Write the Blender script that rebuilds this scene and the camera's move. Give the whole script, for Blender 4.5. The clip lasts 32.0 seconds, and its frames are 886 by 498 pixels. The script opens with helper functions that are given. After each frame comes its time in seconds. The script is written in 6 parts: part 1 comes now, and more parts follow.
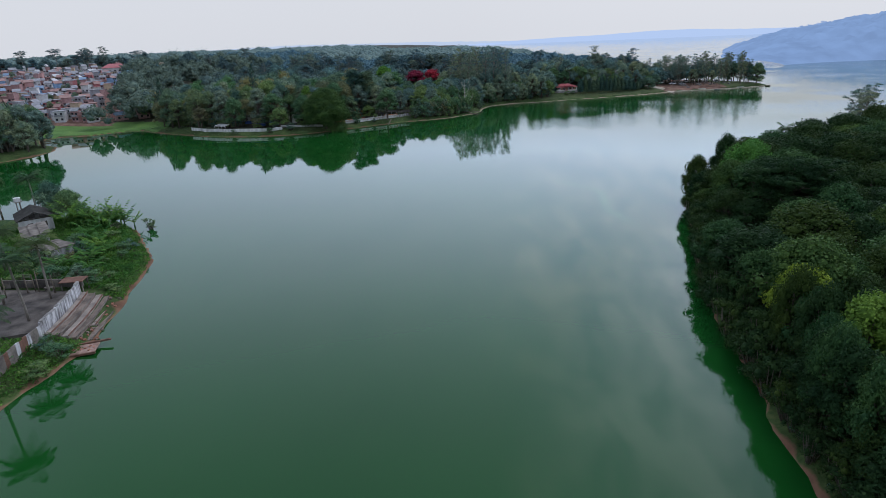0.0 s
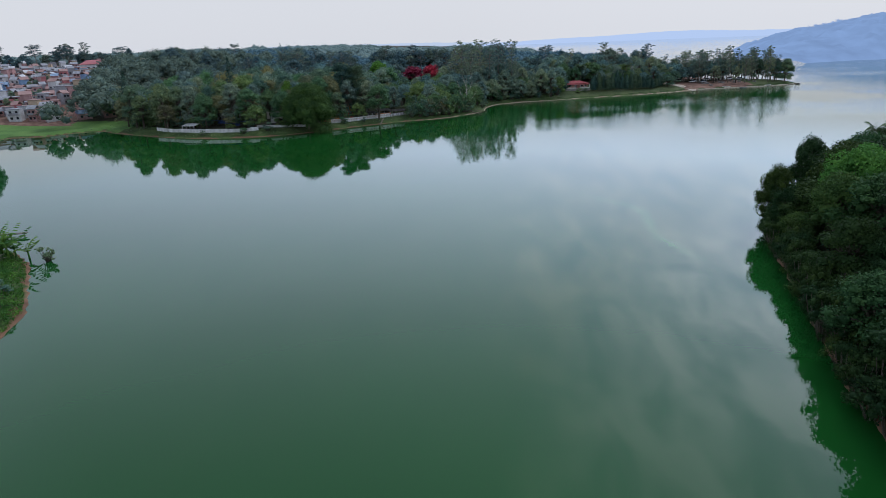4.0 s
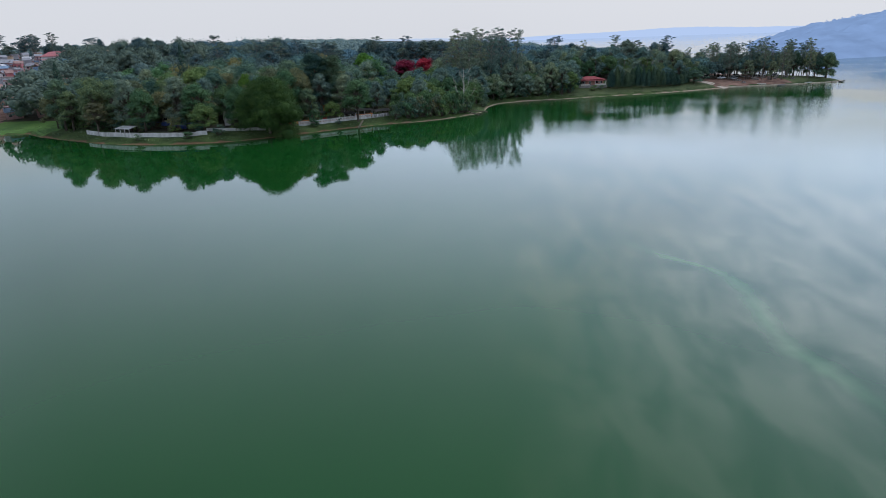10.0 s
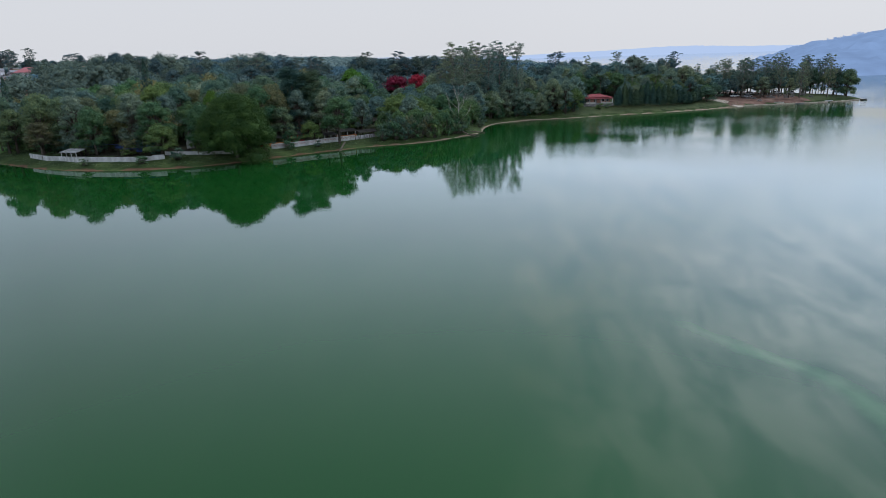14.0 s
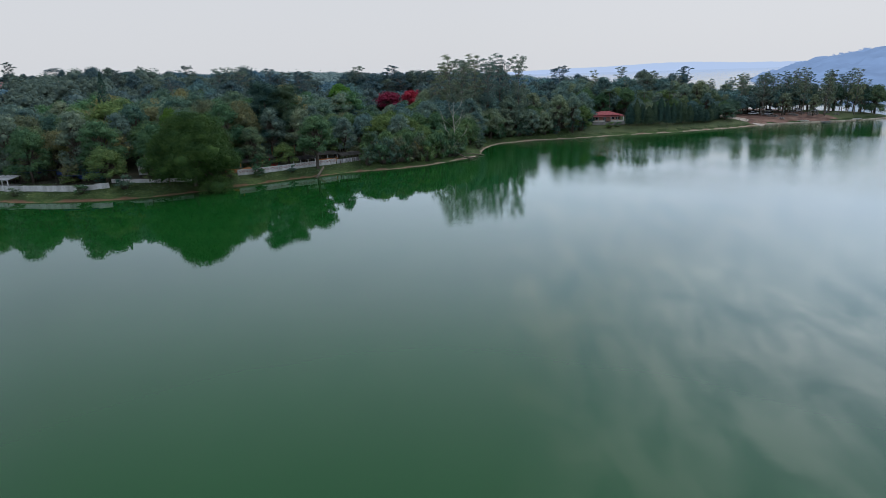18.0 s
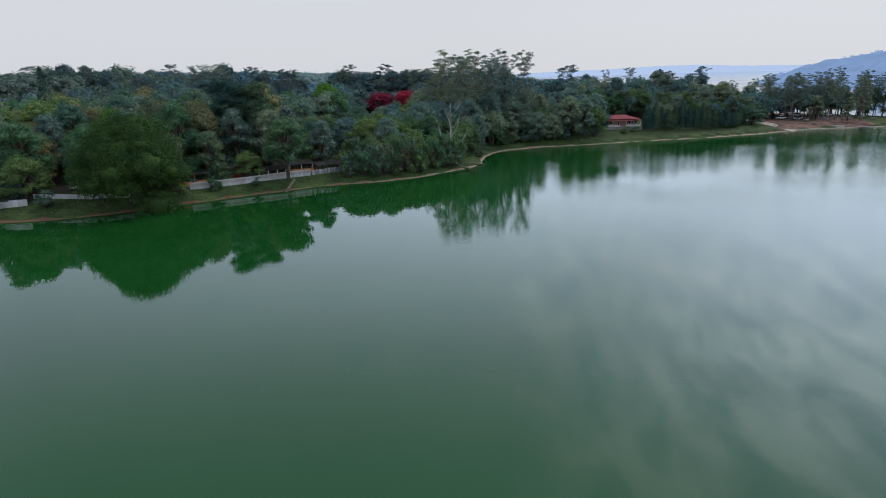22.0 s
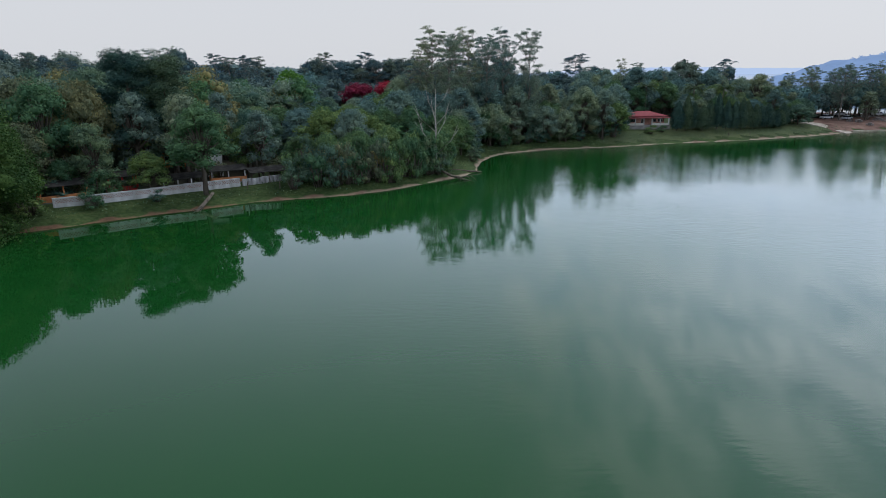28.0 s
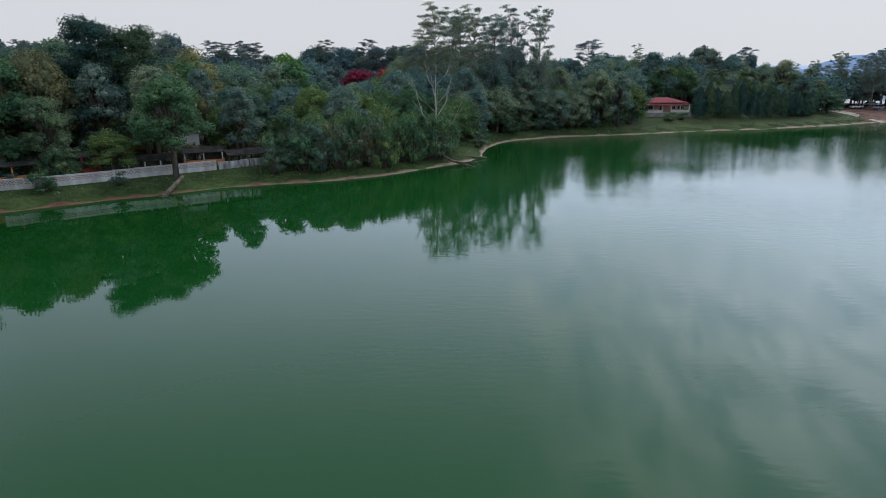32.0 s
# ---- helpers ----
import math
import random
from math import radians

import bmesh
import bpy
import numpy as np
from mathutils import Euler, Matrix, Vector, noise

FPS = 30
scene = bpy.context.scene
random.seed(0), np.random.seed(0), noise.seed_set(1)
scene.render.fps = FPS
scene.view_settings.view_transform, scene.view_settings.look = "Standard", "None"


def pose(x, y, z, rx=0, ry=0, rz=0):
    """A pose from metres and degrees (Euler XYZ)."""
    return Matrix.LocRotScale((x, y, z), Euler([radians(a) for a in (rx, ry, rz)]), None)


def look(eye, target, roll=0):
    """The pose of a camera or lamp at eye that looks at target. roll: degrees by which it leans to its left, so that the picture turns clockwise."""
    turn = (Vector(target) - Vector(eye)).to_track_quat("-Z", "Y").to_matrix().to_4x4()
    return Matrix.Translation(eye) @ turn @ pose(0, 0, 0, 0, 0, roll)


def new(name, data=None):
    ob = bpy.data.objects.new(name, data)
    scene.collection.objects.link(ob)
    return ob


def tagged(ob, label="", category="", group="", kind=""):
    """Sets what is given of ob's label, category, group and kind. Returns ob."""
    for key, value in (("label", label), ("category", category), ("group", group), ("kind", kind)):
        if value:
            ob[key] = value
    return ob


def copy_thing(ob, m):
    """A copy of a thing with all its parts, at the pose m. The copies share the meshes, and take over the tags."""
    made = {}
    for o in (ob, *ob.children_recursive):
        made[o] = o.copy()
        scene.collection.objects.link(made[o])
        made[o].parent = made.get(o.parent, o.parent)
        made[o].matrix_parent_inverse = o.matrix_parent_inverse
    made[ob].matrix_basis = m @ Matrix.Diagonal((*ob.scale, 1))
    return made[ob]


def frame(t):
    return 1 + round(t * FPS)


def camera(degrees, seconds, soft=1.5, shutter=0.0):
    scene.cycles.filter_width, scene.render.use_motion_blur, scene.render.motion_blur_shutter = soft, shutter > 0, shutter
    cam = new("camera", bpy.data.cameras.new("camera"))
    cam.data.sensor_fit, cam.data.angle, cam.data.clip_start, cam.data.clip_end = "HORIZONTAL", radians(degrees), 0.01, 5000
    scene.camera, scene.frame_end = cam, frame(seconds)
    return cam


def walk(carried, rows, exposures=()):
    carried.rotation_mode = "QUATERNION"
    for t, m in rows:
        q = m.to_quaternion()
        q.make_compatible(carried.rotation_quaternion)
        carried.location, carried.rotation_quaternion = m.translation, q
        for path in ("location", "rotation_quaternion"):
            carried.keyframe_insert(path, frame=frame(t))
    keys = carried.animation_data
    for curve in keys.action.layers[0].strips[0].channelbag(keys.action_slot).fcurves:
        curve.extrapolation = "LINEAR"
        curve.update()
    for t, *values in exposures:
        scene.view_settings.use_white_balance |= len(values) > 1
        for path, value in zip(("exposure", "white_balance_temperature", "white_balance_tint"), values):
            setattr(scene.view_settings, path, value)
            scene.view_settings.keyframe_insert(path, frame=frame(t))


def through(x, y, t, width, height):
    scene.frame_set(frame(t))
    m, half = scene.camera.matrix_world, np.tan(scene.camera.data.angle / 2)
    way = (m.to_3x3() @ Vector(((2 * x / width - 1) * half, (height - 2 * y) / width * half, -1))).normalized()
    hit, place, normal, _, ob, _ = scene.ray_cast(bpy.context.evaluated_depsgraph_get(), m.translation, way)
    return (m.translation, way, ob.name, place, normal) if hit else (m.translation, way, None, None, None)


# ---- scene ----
# ---- camera and its walk ----
cam = camera(74.0, 32.0, soft=0.6)
PATH = [
    (0, 0.00, -2.10, 34.05, -0.07, -19.67, 2.14),
    (0.5, 0.00, 1.48, 33.36, -0.06, -19.65, 2.14),
    (1, 0.01, 5.26, 32.77, -0.03, -19.63, 2.09),
    (1.5, 0.03, 9.02, 32.18, -0.02, -19.60, 2.05),
    (2, 0.14, 12.85, 31.60, 0.01, -19.57, 2.03),
    (2.5, 0.24, 16.68, 31.04, 0.04, -19.54, 2.03),
    (3, 0.42, 20.53, 30.51, 0.04, -19.52, 1.99),
    (3.5, 0.61, 24.27, 30.03, 0.07, -19.51, 1.99),
    (5.5, 1.53, 38.58, 27.89, 0.06, -19.59, 2.15),
    (6, 1.73, 42.19, 27.51, 0.06, -19.62, 2.17),
    (6.5, 2.04, 45.87, 26.91, 0.09, -19.64, 2.18),
    (7, 2.17, 49.37, 26.58, 0.09, -19.66, 2.14),
    (7.5, 2.40, 52.71, 26.55, 0.14, -19.69, 2.09),
    (8, 2.62, 55.92, 26.42, 0.17, -19.72, 2.00),
    (8.5, 2.94, 59.12, 26.28, 0.17, -19.75, 1.93),
    (9, 3.19, 62.18, 26.24, 0.19, -19.79, 1.88),
    (9.5, 3.34, 65.12, 26.27, 0.19, -19.81, 1.82),
    (10, 3.52, 68.17, 26.22, 0.18, -19.83, 1.77),
    (10.5, 3.64, 71.10, 26.05, 0.16, -19.83, 1.73),
    (11, 3.69, 74.07, 25.79, 0.12, -19.84, 1.72),
    (11.5, 3.84, 76.81, 25.48, 0.08, -19.85, 1.66),
    (12, 3.97, 79.67, 25.23, 0.03, -19.85, 1.65),
    (12.5, 4.23, 82.55, 25.12, 0.02, -19.88, 1.64),
    (12.8, 4.30, 84.27, 25.00, -0.01, -19.88, 1.64),
    (13, 4.35, 85.41, 24.93, -0.03, -19.56, 1.64),
    (13.4, 4.50, 87.48, 24.82, -0.07, -18.39, 1.65),
    (13.5, 4.53, 88.00, 24.79, -0.08, -18.29, 1.65),
    (14, 4.72, 90.93, 24.58, -0.13, -18.22, 1.66),
    (14.25, 4.73, 92.30, 24.60, -0.15, -16.84, 1.63),
    (14.5, 4.74, 93.67, 24.63, -0.17, -16.84, 1.60),
    (16.5, 5.69, 105.47, 24.19, -0.17, -16.83, 1.59),
    (17, 5.84, 108.37, 23.93, -0.19, -16.78, 1.60),
    (17.5, 6.07, 111.03, 23.86, -0.19, -16.81, 1.61),
    (18, 6.26, 113.93, 23.82, -0.21, -16.80, 1.61),
    (18.5, 6.43, 116.86, 23.73, -0.20, -16.79, 1.64),
    (19, 6.64, 119.76, 23.59, -0.21, -16.77, 1.64),
    (19.5, 6.87, 122.73, 23.42, -0.23, -16.75, 1.60),
    (20, 7.04, 125.65, 23.15, -0.18, -16.71, 1.57),
    (20.5, 7.19, 128.63, 23.01, -0.17, -16.69, 1.53),
    (21, 7.46, 131.57, 22.83, -0.13, -16.65, 1.45),
    (21.5, 7.50, 134.72, 22.59, -0.18, -16.62, 1.42),
    (22, 7.62, 137.79, 22.41, -0.18, -16.60, 1.33),
    (22.5, 7.70, 140.97, 22.15, -0.17, -16.57, 1.25),
    (23, 7.71, 144.22, 21.90, -0.21, -16.55, 1.17),
    (23.5, 7.90, 147.41, 21.55, -0.20, -16.50, 1.10),
    (24, 8.00, 150.67, 21.24, -0.24, -16.49, 1.02),
    (24.5, 8.09, 153.95, 20.93, -0.30, -16.50, 0.96),
    (25, 8.18, 157.14, 20.66, -0.36, -16.50, 0.90),
    (25.5, 8.31, 160.29, 20.41, -0.44, -16.52, 0.84),
    (27.5, 9.07, 171.72, 18.89, -0.81, -16.62, 0.68),
    (28, 9.43, 173.91, 18.38, -0.84, -16.60, 0.72),
    (28.5, 9.63, 175.98, 17.93, -0.87, -16.60, 0.77),
    (29, 9.83, 177.75, 17.51, -0.86, -16.64, 0.78),
    (29.5, 9.93, 179.26, 17.09, -0.70, -16.66, 0.75),
    (30, 9.99, 180.48, 16.63, -0.48, -16.69, 0.68),
    (30.5, 10.16, 181.42, 16.12, -0.30, -16.70, 0.61),
    (31, 10.42, 182.19, 15.57, -0.49, -16.69, 0.71),
    (31.5, 10.59, 182.85, 15.11, -0.38, -16.74, 0.71),
    (32, 10.72, 183.48, 14.72, -0.02, -16.81, 0.58),
]
walk(cam, [(t, pose(x, y, z, 90 + pitch, roll, yaw)) for t, x, y, z, yaw, pitch, roll in PATH], [(0.0, 0.06, 5960, 12), (12.5, 0.06, 6020, 12), (16.0, 0.0, 6100, 11), (32.0, 0.0, 6060, 11)])

# ---- world and light: a bright overcast sky with soft cloud structure ----
world = bpy.data.worlds.new("overcast_sky")
scene.world = world
world.use_nodes = True
wn, wl = world.node_tree.nodes, world.node_tree.links
wn.clear()
w_out, w_bg = wn.new("ShaderNodeOutputWorld"), wn.new("ShaderNodeBackground")
w_sky = wn.new("ShaderNodeTexSky")
w_sky.sky_type, w_sky.sun_disc = "NISHITA", False
w_sky.sun_elevation, w_sky.sun_rotation = radians(58), radians(38)
w_sky.air_density, w_sky.dust_density = 1.0, 3.0
w_tc, w_map = wn.new("ShaderNodeTexCoord"), wn.new("ShaderNodeMapping")
# the cloud sheet lies level overhead: directions are carried onto a plane
w_flat, w_high, w_over = wn.new("ShaderNodeSeparateXYZ"), wn.new("ShaderNodeMath"), wn.new("ShaderNodeVectorMath")
wl.new(w_tc.outputs["Generated"], w_flat.inputs["Vector"])
w_high.operation, w_high.inputs[1].default_value = "ADD", 0.14
wl.new(w_flat.outputs["Z"], w_high.inputs[0])
w_high.use_clamp = True
w_over.operation = "DIVIDE"
wl.new(w_tc.outputs["Generated"], w_over.inputs[0])
wl.new(w_high.outputs["Value"], w_over.inputs[1])
w_map.inputs["Rotation"].default_value = (0, 0, radians(18))
w_map.inputs["Location"].default_value = (0.6, 0.25, 0)
w_map.inputs["Scale"].default_value = (1.3, 0.62, 0)
w_noise = wn.new("ShaderNodeTexNoise")
w_noise.inputs["Scale"].default_value, w_noise.inputs["Detail"].default_value = 5.5, 9
w_noise.inputs["Roughness"].default_value, w_noise.inputs["Distortion"].default_value = 0.56, 0.5
w_ramp = wn.new("ShaderNodeValToRGB")
w_ramp.color_ramp.elements[0].position, w_ramp.color_ramp.elements[0].color = 0.37, (0.63, 0.735, 0.9, 1)
w_ramp.color_ramp.elements[1].position, w_ramp.color_ramp.elements[1].color = 0.63, (0.89, 0.94, 1.03, 1)
# an even grey sheet westwards, breaking up east of the lake's axis
w_side, w_part = wn.new("ShaderNodeMath"), wn.new("ShaderNodeMapRange")
w_side.operation, w_side.inputs[1].default_value = "MULTIPLY_ADD", 0.22
wl.new(w_noise.outputs["Fac"], w_side.inputs[0])
wl.new(w_flat.outputs["X"], w_side.inputs[2])
for k, v in (("From Min", 0.17), ("From Max", 0.31), ("To Min", 0.12), ("To Max", 1.0)):
    w_part.inputs[k].default_value = v
w_part.interpolation_type = "SMOOTHSTEP"
wl.new(w_side.outputs["Value"], w_part.inputs["Value"])
w_soft = wn.new("ShaderNodeMix")
w_soft.inputs[2].default_value = 0.45
# the veil near the horizon is even and pale
w_sep, w_low = wn.new("ShaderNodeSeparateXYZ"), wn.new("ShaderNodeMapRange")
w_low.inputs["From Min"].default_value, w_low.inputs["From Max"].default_value = 0.11, 0.175
w_veil = wn.new("ShaderNodeMix")
w_veil.data_type = "RGBA"
w_veil.inputs[6].default_value = (0.665, 0.66, 0.652, 1)
w_gain = wn.new("ShaderNodeMix")
w_gain.data_type, w_gain.blend_type = "RGBA", "ADD"
w_gain.inputs[0].default_value = 0.006
wl.new(w_over.outputs["Vector"], w_map.inputs["Vector"])
wl.new(w_map.outputs["Vector"], w_noise.inputs["Vector"])
w_calm, w_break_up = wn.new("ShaderNodeMapRange"), wn.new("ShaderNodeMath")
for k, v in (("From Min", 0.16), ("From Max", 0.38), ("To Min", 0.25), ("To Max", 1.0)):
    w_calm.inputs[k].default_value = v
wl.new(w_flat.outputs["Z"], w_calm.inputs["Value"])
w_break_up.operation = "MULTIPLY"
wl.new(w_part.outputs["Result"], w_break_up.inputs[0])
wl.new(w_calm.outputs["Result"], w_break_up.inputs[1])
wl.new(w_break_up.outputs["Value"], w_soft.inputs[0])
wl.new(w_noise.outputs["Fac"], w_soft.inputs[3])
wl.new(w_soft.outputs[0], w_ramp.inputs["Fac"])
wl.new(w_tc.outputs["Generated"], w_sep.inputs["Vector"])
wl.new(w_sep.outputs["Z"], w_low.inputs["Value"])
wl.new(w_low.outputs["Result"], w_veil.inputs[0])
# brighter cloud towards the veiled sun, dimmer sky overhead
def sky_part(kind, vec, lo, hi, out_lo, out_hi):
    r = wn.new("ShaderNodeMapRange")
    for k, v in (("From Min", lo), ("From Max", hi), ("To Min", out_lo), ("To Max", out_hi)):
        r.inputs[k].default_value = v
    if kind == "DOT":
        d = wn.new("ShaderNodeVectorMath")
        d.operation, d.inputs[1].default_value = "DOT_PRODUCT", vec
        wl.new(w_tc.outputs["Generated"], d.inputs[0])
        wl.new(d.outputs["Value"], r.inputs["Value"])
    else:
        wl.new(w_sep.outputs["Z"], r.inputs["Value"])
    return r.outputs["Result"]


def times(p, q):
    m = wn.new("ShaderNodeMath")
    m.operation = "MULTIPLY"
    wl.new(p, m.inputs[0])
    wl.new(q, m.inputs[1])
    return m.outputs["Value"]


# broken bright cloud on the sun's side
w_break = wn.new("ShaderNodeMapRange")
for k, v in (("From Min", 0.38), ("From Max", 0.62), ("To Min", 0.55), ("To Max", 1.2)):
    w_break.inputs[k].default_value = v
wl.new(w_soft.outputs[0], w_break.inputs["Value"])
w_patch = wn.new("ShaderNodeMath")
w_patch.operation, w_patch.inputs[1].default_value = "ADD", 1.0
wl.new(times(sky_part("DOT", (0.55, 0.55, 0.63), 0.86, 1.0, 0.0, 0.62), w_break.outputs["Result"]), w_patch.inputs[0])
w_glow = times(times(sky_part("DOT", (0.6, 0.785, 0.15), 0.3, 1.0, 1.0, 1.95), sky_part("Z", None, 0.36, 0.7, 1.0, 0.62)), w_patch.outputs["Value"])
w_lit = wn.new("ShaderNodeMix")
w_lit.data_type, w_lit.blend_type = "RGBA", "MULTIPLY"
w_lit.inputs[0].default_value = 1.0
wl.new(w_ramp.outputs["Color"], w_lit.inputs[6])
wl.new(w_glow, w_lit.inputs[7])
wl.new(w_lit.outputs[2], w_veil.inputs[7])
# the mist is a little brighter beneath the veiled sun
w_mist = wn.new("ShaderNodeMix")
w_mist.data_type, w_mist.blend_type = "RGBA", "MULTIPLY"
w_mist.inputs[0].default_value = 1.0
w_mist.inputs[6].default_value = w_veil.inputs[6].default_value[:]
wl.new(sky_part("DOT", (0.62, 0.785, 0.0), 0.8, 1.0, 1.0, 1.04), w_mist.inputs[7])
wl.new(w_mist.outputs[2], w_veil.inputs[6])
wl.new(w_veil.outputs[2], w_gain.inputs[6])
wl.new(w_sky.outputs["Color"], w_gain.inputs[7])
wl.new(w_gain.outputs[2], w_bg.inputs["Color"])
w_bg.inputs["Strength"].default_value = 1.0
wl.new(w_bg.outputs["Background"], w_out.inputs["Surface"])
sun = new("sun", bpy.data.lights.new("sun", "SUN"))
sun.data.energy, sun.data.angle, sun.data.color = 0.7, radians(18), (1.0, 0.96, 0.9)
sun.matrix_world = look((185, 236, 480), (0, 0, 0))


# ---- materials ----
def shader(name, rough=0.8, spec=0.3):
    m = bpy.data.materials.new(name)
    m.use_nodes = True
    b = m.node_tree.nodes["Principled BSDF"]
    b.inputs["Roughness"].default_value = rough
    b.inputs["Specular IOR Level"].default_value = spec
    return m, m.node_tree.nodes, m.node_tree.links, b


def ramp_node(nodes, stops):
    r = nodes.new("ShaderNodeValToRGB")
    e = r.color_ramp.elements
    while len(e) < len(stops):
        e.new(0.5)
    for k, (p, c) in zip(e, stops):
        k.position, k.color = p, (*c, 1)
    return r


def grain(nodes, links, scale, detail=4, coords="Object"):
    tc, n = nodes.new("ShaderNodeTexCoord"), nodes.new("ShaderNodeTexNoise")
    n.inputs["Scale"].default_value, n.inputs["Detail"].default_value = scale, detail
    links.new(tc.outputs[coords], n.inputs["Vector"])
    return n


def rgb_mix(nodes, links, kind, fac, a, b):
    m = nodes.new("ShaderNodeMix")
    m.data_type, m.blend_type = "RGBA", kind
    for slot, v in ((0, fac), (6, a), (7, b)):
        if isinstance(v, (int, float)):
            m.inputs[slot].default_value = v
        elif isinstance(v, tuple):
            m.inputs[slot].default_value = (*v, 1)
        else:
            links.new(v, m.inputs[slot])
    return m.outputs[2]


def mottled(name, c1, c2, scale=1.5, rough=0.85, bump=0.3, fine=18.0, spec=0.25, streaks=False):
    """A surface with two scales of variation: stains and grain."""
    m, n, l, b = shader(name, rough, spec)
    big, small = grain(n, l, scale, 5), grain(n, l, fine, 3)
    if streaks:
        mp = n.new("ShaderNodeMapping")
        mp.inputs["Scale"].default_value = (1, 1, 0.22)
        l.new(n["Texture Coordinate"].outputs["Object"], mp.inputs["Vector"])
        l.new(mp.outputs["Vector"], big.inputs["Vector"])
    r = ramp_node(n, [(0.34, c1), (0.66, c2)])
    l.new(big.outputs["Fac"], r.inputs["Fac"])
    dark = ramp_node(n, [(0.3, (0.72, 0.72, 0.72)), (0.7, (1.08, 1.08, 1.08))])
    l.new(small.outputs["Fac"], dark.inputs["Fac"])
    l.new(rgb_mix(n, l, "MULTIPLY", 1.0, r.outputs["Color"], dark.outputs["Color"]), b.inputs["Base Color"])
    bp = n.new("ShaderNodeBump")
    bp.inputs["Strength"].default_value, bp.inputs["Distance"].default_value = bump, 0.03
    l.new(small.outputs["Fac"], bp.inputs["Height"])
    l.new(bp.outputs["Normal"], b.inputs["Normal"])
    return m


def foliage(name, dark, mid, light, through=0.2, rough=0.7, gloss=0.07):
    """Leaves: each leaf, each clump and each plant differs a little in hue."""
    dark, light = (tuple(0.65 * a + 0.35 * b for a, b in zip(v, mid)) for v in (dark, light))
    m, n, l, b = shader(name, rough, gloss)
    geo, info = n.new("ShaderNodeNewGeometry"), n.new("ShaderNodeObjectInfo")
    r = ramp_node(n, [(0.0, dark), (0.55, mid), (1.0, light)])
    l.new(geo.outputs["Random Per Island"], r.inputs["Fac"])
    patch = grain(n, l, 0.45, 3)
    tint = ramp_node(n, [(0.32, (0.62, 0.72, 0.74)), (0.68, (1.3, 1.2, 0.95))])
    l.new(patch.outputs["Fac"], tint.inputs["Fac"])
    c = rgb_mix(n, l, "MULTIPLY", 1.0, r.outputs["Color"], tint.outputs["Color"])
    own = ramp_node(n, [(0.0, (0.68, 0.82, 0.85)), (0.5, (1.0, 1.0, 0.9)), (1.0, (1.35, 1.14, 0.75))])
    l.new(info.outputs["Random"], own.inputs["Fac"])
    c = rgb_mix(n, l, "MULTIPLY", 1.0, c, own.outputs["Color"])
    l.new(c, b.inputs["Base Color"])
    t, mix = n.new("ShaderNodeBsdfTranslucent"), n.new("ShaderNodeMixShader")
    l.new(c, t.inputs["Color"])
    mix.inputs[0].default_value = through
    l.new(b.outputs["BSDF"], mix.inputs[1])
    l.new(t.outputs["BSDF"], mix.inputs[2])
    l.new(mix.outputs["Shader"], n["Material Output"].inputs["Surface"])
    return m


